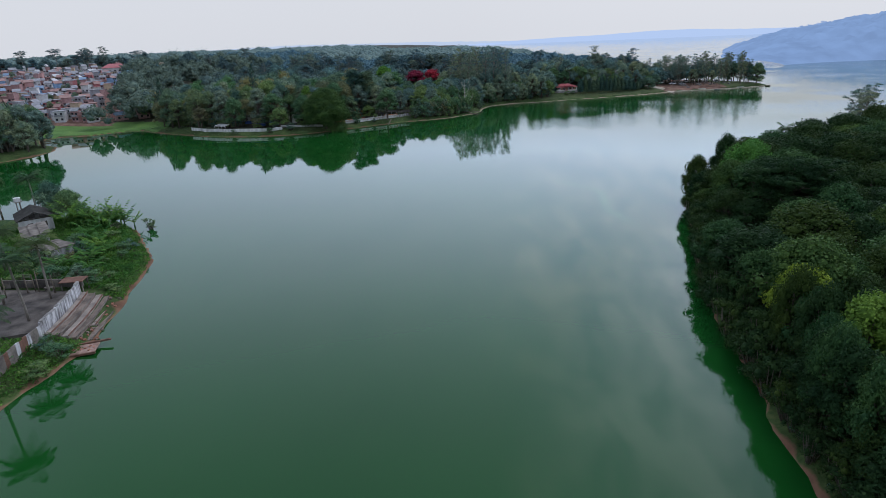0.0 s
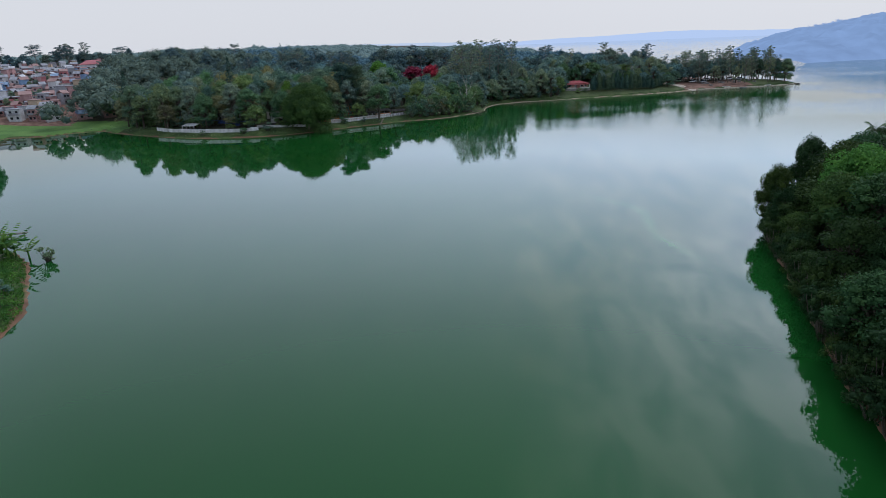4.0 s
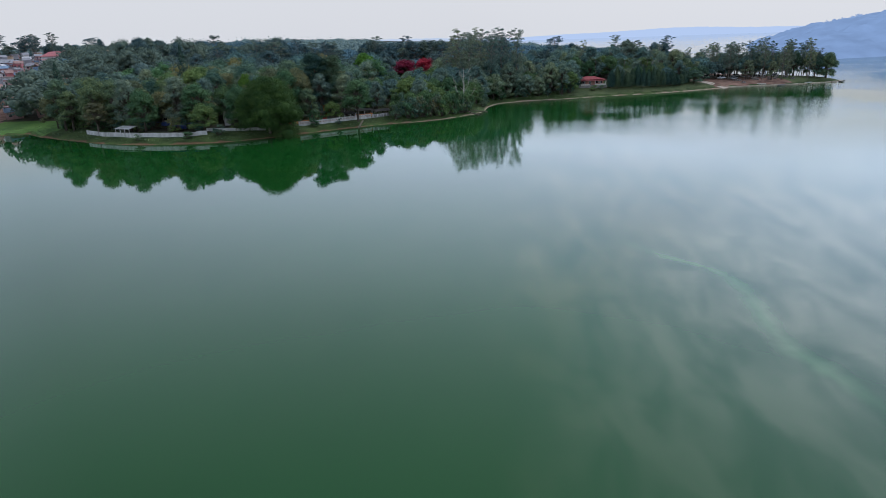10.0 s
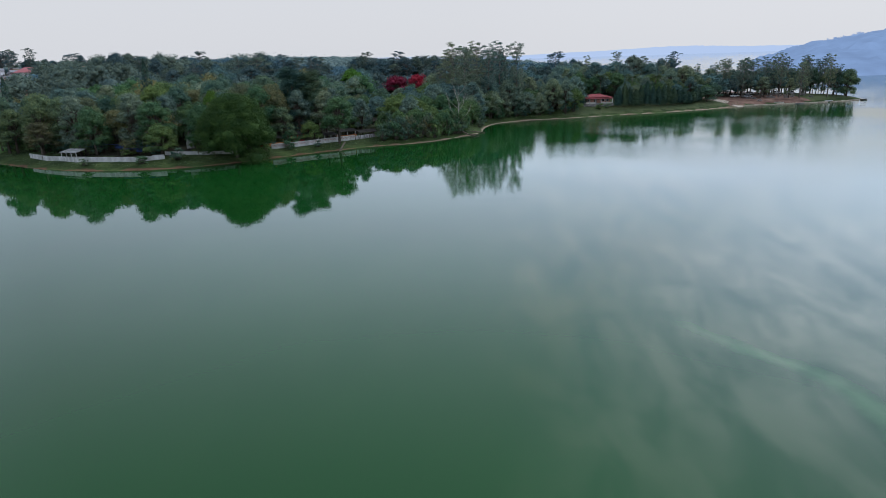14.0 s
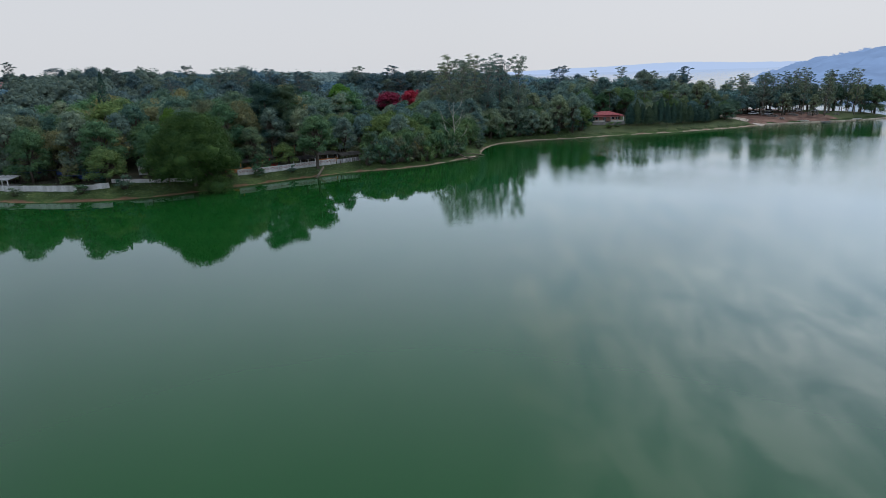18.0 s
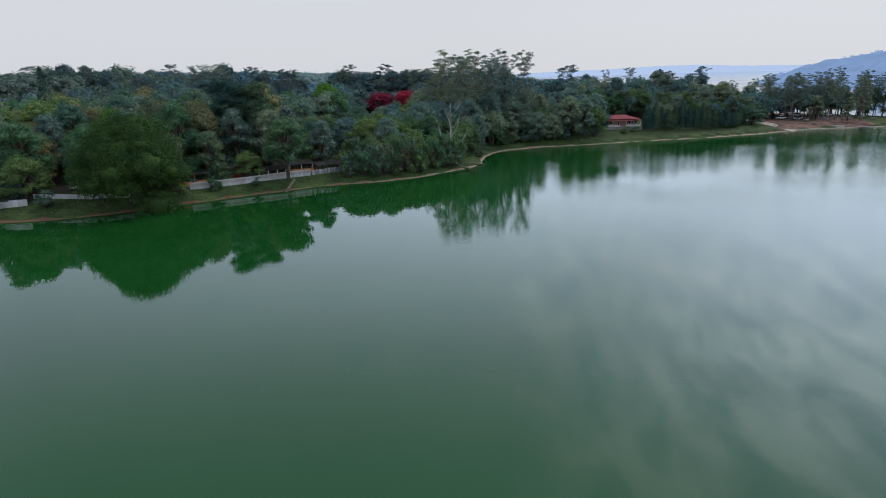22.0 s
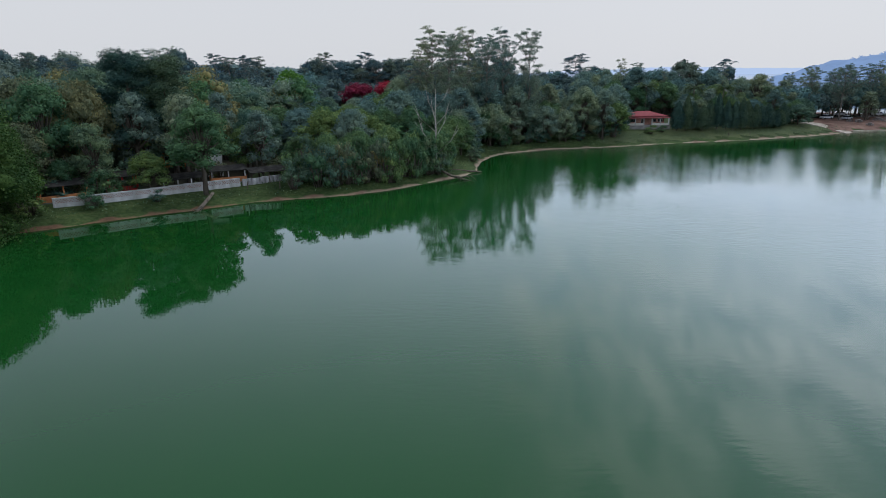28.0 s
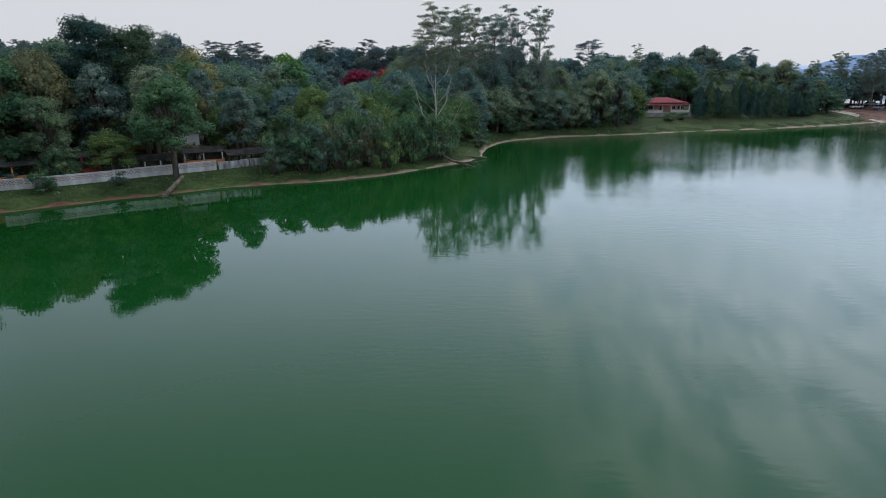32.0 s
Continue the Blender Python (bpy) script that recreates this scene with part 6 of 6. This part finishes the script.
# stepped terraces below the wall
terrace = thing("terrace", Matrix.Identity(4), "worn concrete terraces stepping down to the water", "terrace", kind="structure")
STEP = mottled("worn_step_stone", (0.12, 0.095, 0.08), (0.27, 0.21, 0.175), 0.5, 0.95, 0.5, 7.0)
PALE_STEP = mottled("pale_step_stone", (0.2, 0.17, 0.15), (0.4, 0.34, 0.3), 0.6, 0.95, 0.5, 6.0)
for row, (off, wide, zz) in enumerate(((0.66, 0.8, 1.8), (1.52, 0.86, 1.5), (2.46, 0.92, 1.16), (3.36, 0.8, 0.84), (4.1, 0.6, 0.52), (4.85, 0.74, 0.22))):
    for k, ((ax, ay), (bx, by)) in enumerate(zip(GW, GW[1:])):
        if (off > 4 and k == 0) or (row == 4 and k == 2):
            continue
        d = math.hypot(bx - ax, by - ay) + 0.12
        part("slab", boxes(((wide, d, 0.7), ((ax + bx) / 2 + off * 0.97, (ay + by) / 2 + off * 0.2, zz - 0.35 + 0.012 * k), math.atan2(bx - ax, ay - by)), bevel=0.05), STEP if row % 2 else PALE_STEP, terrace)
        part("step_edge", boxes(((0.14, d, 0.16), ((ax + bx) / 2 + (off + wide / 2) * 0.97, (ay + by) / 2 + (off + wide / 2) * 0.2, zz + 0.03 + 0.012 * k), math.atan2(bx - ax, ay - by)), bevel=0.03), PLANK if row % 2 else BROWN_PANEL, terrace)
for i in range(40):
    y = random.uniform(63, 76)
    x = float(np.interp(y, [p[1] for p in GW[::-1]], [p[0] for p in GW[::-1]])) + random.uniform(3.6, 5.8)
    part("rubble", boxes(((random.uniform(0.15, 0.5), random.uniform(0.15, 0.4), 0.22), (x, y, max(0.05, gz(x, y)) + 0.04), random.uniform(0, 3)), bevel=0.03), STEP if i % 3 else BRICK, terrace)
ramp = thing("broken_ramp", pose(-44.9, 60.8, 0.28, 3, -4, 12), "broken brick landing tilting into the water", "landing", kind="structure")
part("deck", boxes(((3.6, 2.3, 0.16), (0, 0, 0)), bevel=0.04), mottled("pinkish_rubble", (0.22, 0.13, 0.1), (0.42, 0.29, 0.24), 1.2, 0.95, 0.6), ramp)
part("beam", boxes(((4.8, 0.22, 0.2), (0.6, 1.3, 0.12))), BROWN_PANEL, ramp)
part("front_beam", boxes(((3.8, 0.2, 0.26), (0, -1.2, -0.02))), BROWN_PANEL, ramp)
for i in range(9):
    part("brick", boxes(((0.3, 0.2, 0.12), (random.uniform(-1.4, 1.5), random.uniform(-0.9, 0.9), 0.13), random.uniform(0, 3)), bevel=0.01), BRICK, ramp)
# paved yard behind the wall, with its back wall and leaning timbers
yard = tagged(new("yard", mesh_of("yard", [(-53.3, 75.0, 2.12), (-50.8, 62.6, 2.12), (-56, 60.5, 2.13), (-66, 64, 2.15), (-66, 76.4, 2.15), (-53.3, 75.0, 0.6), (-50.8, 62.6, 0.6), (-56, 60.5, 0.6), (-66, 64, 0.6), (-66, 76.4, 0.6)],
                                  [(4, 3, 2, 1, 0), (0, 1, 6, 5), (1, 2, 7, 6), (2, 3, 8, 7), (3, 4, 9, 8), (4, 0, 5, 9)], STONE)), "grey paved yard with damp stains", "pavement", kind="structure")
back = thing("wall_yard", Matrix.Identity(4), "low grey rubble wall at the back of the yard", "wall", kind="structure")
for i in range(10):
    x = -54.2 - i * 1.2
    part("wall_block", boxes(((1.18, 0.3, 1.2 + random.uniform(-0.15, 0.15)), (x, 77.0 + 0.03 * i, 2.6), 0.01), bevel=0.03), STONE if i % 3 else PLANK, back)
for i, (x, y, a) in enumerate(((-59.6, 75.4, 14), (-59.0, 75.2, -12), (-60.3, 74.8, 4), (-62.3, 73.2, -8), (-56.3, 74.6, 10))):
    p = thing("leaning_pole", pose(x, y, 2.12, a, a * 0.6), "weathered pole leaning in the yard", "pole", "poles leaning in the yard")
    part("stake", mesh_of("stake", *tube([(0, 0, 0), (0.05, 0, 1.6), (0, 0.05, 3.0)], [0.09, 0.08, 0.06], 6), DEAD_WOOD, True), DEAD_WOOD, p)
bench = thing("bench", pose(-57.6, 75.6, 2.12, 0, 0, 4), "small dark stone bench in the yard", "bench")
part("seat", boxes(((1.5, 0.45, 0.1), (0, 0, 0.46)), bevel=0.02), PLANK, bench)
for s in (-0.55, 0.55):
    part("leg", boxes(((0.16, 0.4, 0.42), (s, 0, 0.21))), PLANK, bench)
shed = thing("timber_shed", pose(-54.6, 76.6, 1.5, 0, 0, 8), "collapsing shed roof of brown boards at the yard's corner", "shed")
part("roof", boxes(((3.2, 2.2, 0.1), (0, 0, 1.75))), BROWN_PANEL, shed)
for sx in (-1.4, 1.4):
    for sy in (-0.9, 0.9):
        part("post", boxes(((0.12, 0.12, 1.75), (sx, sy, 0.85))), PLANK, shed)

# the ruined house with open roof trusses
hz = gz(-76, 104)
ruin = thing("ruined_house", pose(-81.5, 109.0, hz, 0, 0, -52) @ Matrix.Diagonal((0.8, 0.8, 0.85, 1)), "ruined white house, its gable open to the dark trusses", "house")
part("wall", boxes(((9, 7, 3.6), (0, 0, 1.2)), bevel=0.03), WHITEWASH, ruin)
part("roof", gable(bmesh.new(), 9, 7, 3.1, 1.5, 0.5), BLACK_ROOF, ruin)
for i in range(7):
    u = -3.2 + 6.4 * i / 6
    part("truss_strut", boxes(((0.1, 0.1, max(0.15, 1.45 * (1 - abs(u) / 3.5))), (4.6, u, 3.05 + 0.72 * (1 - abs(u) / 3.5)))), DARK_TIMBER, ruin)
part("tie_beam", boxes(((0.16, 7.2, 0.2), (4.62, 0, 3.12))), DARK_TIMBER, ruin)
opening("window", 1.2, 1.1, 4.5, 1.6, 1.7, ruin, PLANK, DARK_TIMBER, facing=1, along="y")
opening("door", 1.0, 2.0, 4.5, -1.2, 1.2, ruin, PLANK, DARK_TIMBER, facing=1, along="y")
opening("side_window", 1.2, 1.1, -1.2, -3.5, 1.7, ruin, PLANK, DARK_TIMBER)
lean = thing("lean_to", pose(-74.0, 98.0, hz, 0, 0, -52), "long lean-to with grey sheet roofing", "outbuilding")
part("wall", boxes(((8, 3.4, 3.0), (0, 0, 1.1)), bevel=0.03), OLD_WHITE, lean)
bm = bmesh.new()
for k in range(3):
    box(bm, (9.0, 1.5, 0.07), (0.1 * k, -1.5 + 1.42 * k, 2.75 + 0.16 * k))
part("roof", bm, PLANK, lean)
cottage(-86, 99, 9, 6, 2.8, -50, OLD_WHITE, BLACK_ROOF, "old white house with a dark roof among palms", rise=1.3)
cottage(-66, 90.5, 5, 3.4, 2.2, -30, OLD_WHITE, PLANK, "low white outhouse half hidden in weeds", flat=True, openings=1)
tank = thing("water_tank", pose(-86.5, 112.5, hz + 4.6), "white round water tank on a roof stand", "tank")
bm = bmesh.new()
bmesh.ops.create_cone(bm, cap_ends=True, segments=18, radius1=0.55, radius2=0.65, depth=0.8, matrix=Matrix.Translation((0, 0, 0.4)))
part("vessel", bm, WHITEWASH, tank)
part("stand", boxes(((0.14, 0.14, 4.6), (-0.4, 0, -2.3)), ((0.14, 0.14, 4.6), (0.4, 0, -2.3)), ((0.14, 0.14, 4.6), (0, 0.4, -2.3)), ((1.2, 1.2, 0.1), (0, 0, -0.05))), PLANK, tank)

# palms, bananas and weeds of the garden
for x, y, hs, ws in ((-55.6, 72.6, 0.98, 1.0), (-54, 65.6, 0.98, 1.0), (-49, 52.6, 0.98, 1.0), (-91, 123.4, 1.08, 1.15), (-97, 120.8, 1.0, 1.1), (-61, 71, 0.85, 1.0), (-66, 80, 0.9, 1.0), (-70, 84, 0.8, 1.05)):
    plant("palm", x, y, hs, ws, label="tall palm with drooping feather fronds in the old garden", group="palms of the old garden")
for i in range(22):
    x, y = -70 + sown.uniform(-4.5, 6), 110.5 + sown.uniform(-3.5, 3.5)
    plant("banana", x, y, sown.uniform(0.8, 1.25), sown.uniform(0.9, 1.3), group="banana clump at the garden's end")
for x, y, s in ((-58, 86, 0.8), (-59.5, 89, 0.7), (-61, 84, 0.75), (-60.5, 93.5, 0.75), (-58.2, 91, 0.65), (-62.5, 97, 0.7), (-66.5, 101, 0.8), (-56.5, 83.5, 0.55)):
    plant("banana", x, y, s, 1.1)
for i in range(40):
    x, y = sown.uniform(-70, -49), sown.uniform(77.5, 109)
    d = float(inland(x, y, LEFT_P)[0])
    if d > 1.6 and not ((x + 60) ** 2 / 14 + (y - 100) ** 2 / 26 < 1):
        plant(sown.choice(("shrub_green", "shrub_green", "shrub_olive")), x, y, sown.uniform(0.22, 0.5), sown.uniform(0.4, 0.8), group="bushes of the old garden")
for x, y, k, hs, ws in ((-85, 120, "round_deep", 0.85, 0.75), (-84, 117, "shrub_deep", 1.3, 1.4), (-77.4, 113.8, "round_green", 0.72, 0.8), (-73.5, 112.5, "lime", 0.35, 0.5), (-74, 113, "shrub_green", 1.0, 1.1), (-96, 112, "round_deep", 0.6, 0.7),
                        (-66, 96, "shrub_green", 0.6, 1.0), (-63, 92, "shrub_deep", 0.55, 1.0), (-60.5, 80.5, "shrub_green", 0.6, 1.1), (-56.5, 81, "shrub_deep", 0.5, 1.0), (-64, 86, "shrub_deep", 0.6, 1.2), (-54, 79.5, "shrub_green", 0.45, 0.9),
                        (-70, 92, "shrub_deep", 0.7, 1.1), (-63, 102, "shrub_green", 0.4, 0.8), (-57, 97, "shrub_deep", 0.4, 0.8), (-68, 76, "shrub_deep", 0.8, 1.2), (-72, 80, "round_green", 0.5, 0.6), (-62, 60, "shrub_green", 0.7, 1.2)):
    plant(k, x, y, hs, ws, group="bushes of the old garden")
for i in range(56):
    x, y = sown.uniform(-64, -46), sown.uniform(36, 64)
    d = float(inland(x, y, LEFT_P)[0])
    if 0.8 < d and (y < 60 or x < -58) and x > -64:
        plant(sown.choice(("shrub_green", "shrub_deep", "shrub_green")), x, y, sown.uniform(0.25, 0.5), sown.uniform(0.6, 0.95), group="weeds of the near bank")


def weeds(name, count, poly, d0, d1, x0, x1, y0, y1, size, leaf, label, tall=0.5, skip=None, slim=0.5):
    px, py = rng.uniform(x0, x1, count), rng.uniform(y0, y1, count)
    d = inland(px, py, poly)
    keep = (d > d0) & (d < d1) & (waves(px, py, 0.6) + rng.uniform(-1, 1, count) > -0.7)
    if skip is not None:
        keep &= ~skip(px, py)
    px, py = px[keep], py[keep]
    z = height(px, py) + rng.uniform(0.02, tall, len(px)) * (0.75 + 0.5 * waves(px, py, 0.9))
    f = np.stack([rng.normal(0, 0.9, len(px)), rng.normal(0, 0.9, len(px)), np.ones(len(px)) * 0.8], 1)
    q = leaves(np.stack([px, py, z], 1), f, np.full(len(px), size), slim)
    tagged(new(name, quads_mesh(name, q, LEAF[leaf])), label, "weeds", kind="stuff")


in_yard = lambda x, y: ((x > -66.5) & (x < -50.2) & (y > 61) & (y < 77.4)) | ((x > -54) & (y > 62.5) & (y < 75.5))
weeds("bank_weeds", 110000, LEFT_P, 0.12, 34, -84, -44, 38, 120, 0.5, "grass", "lush green weeds over the garden bank", 0.7, in_yard, 0.26)
weeds("yellow_weeds", 5000, LEFT_P, 3, 14, -66, -56, 88, 108, 0.4, "lime", "yellowing weeds in the middle of the bank", 1.0, in_yard, 0.4)
weeds("trailing_weeds", 16000, LEFT_P, 1.5, 20, -70, -46, 76, 118, 0.36, "banana", "bright creeping plants on the bank", 0.9, in_yard)
weeds("shore_grass", 46000, FAR_P, 1.6, 11, -150, 58, 230, 335, 0.34, "deep", "tussocky grass on the far bank", 0.35)
weeds("point_grass", 12000, FAR_P, 1.8, 8, 52, 135, 322, 365, 0.34, "olive", "dry grass along the lawn's edge", 0.3)
weeds("headland_litter", 20000, RIGHT_P, 0.5, 6, 22, 70, 20, 130, 0.4, "deep", "ferns and creepers under the headland trees", 1.0)
snag = thing("drowned_shrub", pose(-60.2, 111.4, 0), "small leafy shrub standing in the shallows", "shrub")
wood, crown = shrub(2.5, 2.4, "deep", 61, 0.3, 9, 4)
part("stem", wood, None, snag)
part("crown", crown, None, snag)
jetty = thing("old_jetty", pose(-75.2, 124.4, 0, 0, 0, 10), "short dark plank jetty at the garden's end", "jetty")
part("deck", boxes(((5.5, 0.8, 0.12), (0, 0, 0.62))), PLANK, jetty)
for s in (-2.2, 0, 2.2):
    part("pile", boxes(((0.14, 0.14, 1.6), (s, 0, -0.1))), PLANK, jetty)

# ---- the town on the hillside ----
# Wall and roof colours are paled and pinked to hold the distance haze.
TOWN = [mottled("town_" + k, a, c, 0.6, 0.9, 0.2, 6.0) for k, a, c in (
    ("brick", (0.33, 0.19, 0.18), (0.46, 0.29, 0.28)), ("white", (0.5, 0.5, 0.5), (0.68, 0.68, 0.68)), ("grey", (0.27, 0.27, 0.29), (0.38, 0.38, 0.4)),
    ("pink", (0.44, 0.24, 0.22), (0.56, 0.33, 0.31)), ("red", (0.4, 0.14, 0.15), (0.5, 0.2, 0.2)), ("blue", (0.16, 0.26, 0.42), (0.26, 0.38, 0.54)), ("ochre", (0.42, 0.32, 0.22), (0.54, 0.43, 0.31)))]
TOWN_ROOF = [mottled("town_roof_" + k, a, c, 0.5, 0.85, 0.2, 5.0) for k, a, c in (
    ("grey", (0.26, 0.26, 0.28), (0.42, 0.42, 0.44)), ("tile", (0.33, 0.2, 0.18), (0.44, 0.29, 0.26)), ("pale", (0.5, 0.5, 0.52), (0.66, 0.66, 0.67)), ("blue", (0.2, 0.28, 0.4), (0.3, 0.4, 0.52)))]
HUE = ("bare brick", "white", "grey", "pink", "red", "pale blue", "ochre")
folk = random.Random(12)


def town_house(x, y, w, d, h, k, rk, rz):
    t = thing("town_house", pose(x, y, gz(x, y) - 0.3, 0, 0, rz), "small " + HUE[k] + " house stacked on the hillside", "house", "houses of the hillside town")
    part("wall", boxes(((w, d, h + 3), (0, 0, h / 2 - 1.5))), TOWN[k], t)
    if folk.random() < 0.55:
        part("roof", boxes(((w + 0.6, d + 0.6, 0.25), (0, 0, h + 0.13))), TOWN_ROOF[rk], t)
    else:
        part("roof", gable(bmesh.new(), w, d, h + 0.02, 1.2, 0.4), TOWN_ROOF[rk], t)
    for f in range(max(1, int(h // 2.5))):
        for i in range(2):
            u = (-0.25 + 0.5 * i) * w
            part("window", boxes(((0.95, 0.12, 1.0), (u, -d / 2 - 0.04, 1.5 + 2.6 * f))), GLASS, t)
    if h > 5:
        part("balcony", boxes(((w * 0.8, 1.0, 0.15), (0, -d / 2 - 0.5, 2.95)), ((w * 0.8, 0.1, 0.8), (0, -d / 2 - 0.98, 3.4))), TOWN[2], t)


row_y = 287.0
while row_y < 560:
    u = (row_y - 285) / 260
    x = -205 - 190 * u
    while x < -170 - 108 * u:
        if folk.random() < 0.9:
            town_house(x + folk.uniform(-2.5, 2.5), row_y + folk.uniform(-5, 5), folk.uniform(2.6, 4.8), folk.uniform(3.0, 4.8), folk.choice((2.5, 2.7, 4.4, 5.0, 5.2, 2.8, 5.6, 7.4)), folk.choices(range(7), (7, 4, 4, 4, 1, 1, 3))[0],
                       folk.choices(range(4), (6, 5, 1, 1))[0], folk.gauss(30, 26))
        x += folk.uniform(4.4, 7.4)
    row_y += 7.0 + 0.018 * (row_y - 287)
for x, y, k, rk in ((-172, 290, 1, 0), (-160, 294, 0, 3), (-150, 297, 0, 1), (-142, 299, 2, 2), (-166, 302, 3, 1), (-155, 306, 0, 0), (-146, 309, 1, 0), (-180, 295, 0, 1)):
    town_house(x, y, 5.4, 4.6, 2.9, k, rk, folk.uniform(10, 50))
hall = thing("large_house", pose(-268, 500, gz(-268, 500) - 0.5, 0, 0, 24), "large white house with a bright red roof on the hilltop", "house")
part("wall", boxes(((18, 10, 8), (0, 0, 3))), TOWN[1], hall)
part("roof", hip(18, 10, 7.05, 3.2, 0.7), TOWN[4], hall)
for i in range(5):
    part("window", boxes(((1.6, 0.14, 1.6), (-7 + 3.5 * i, -5.06, 4.4))), GLASS, hall)
block = thing("unfinished_block", pose(-226, 478, gz(-226, 478) - 0.5, 0, 0, 24), "pale unfinished block with a square stair tower", "building")
part("wall", boxes(((16, 9, 6), (0, 0, 2.4))), TOWN[1], block)
part("tower", boxes(((5, 5, 11), (7, 1, 4.6))), TOWN[6], block)
part("roof", boxes(((17, 10, 0.4), (0, 0, 5.62))), TOWN_ROOF[2], block)
for i in range(4):
    part("window", boxes(((1.8, 0.14, 1.5), (-6 + 3.2 * i, -4.56, 3.4))), GLASS, block)

for i in range(44):
    u = folk.random()
    plant(folk.choice(("round_mid", "round_mid", "tall_gum")), -195 - 150 * u + folk.uniform(-30, 25), 290 + 250 * u, folk.uniform(0.35, 0.6), folk.uniform(0.4, 0.7), group="trees between the town houses")
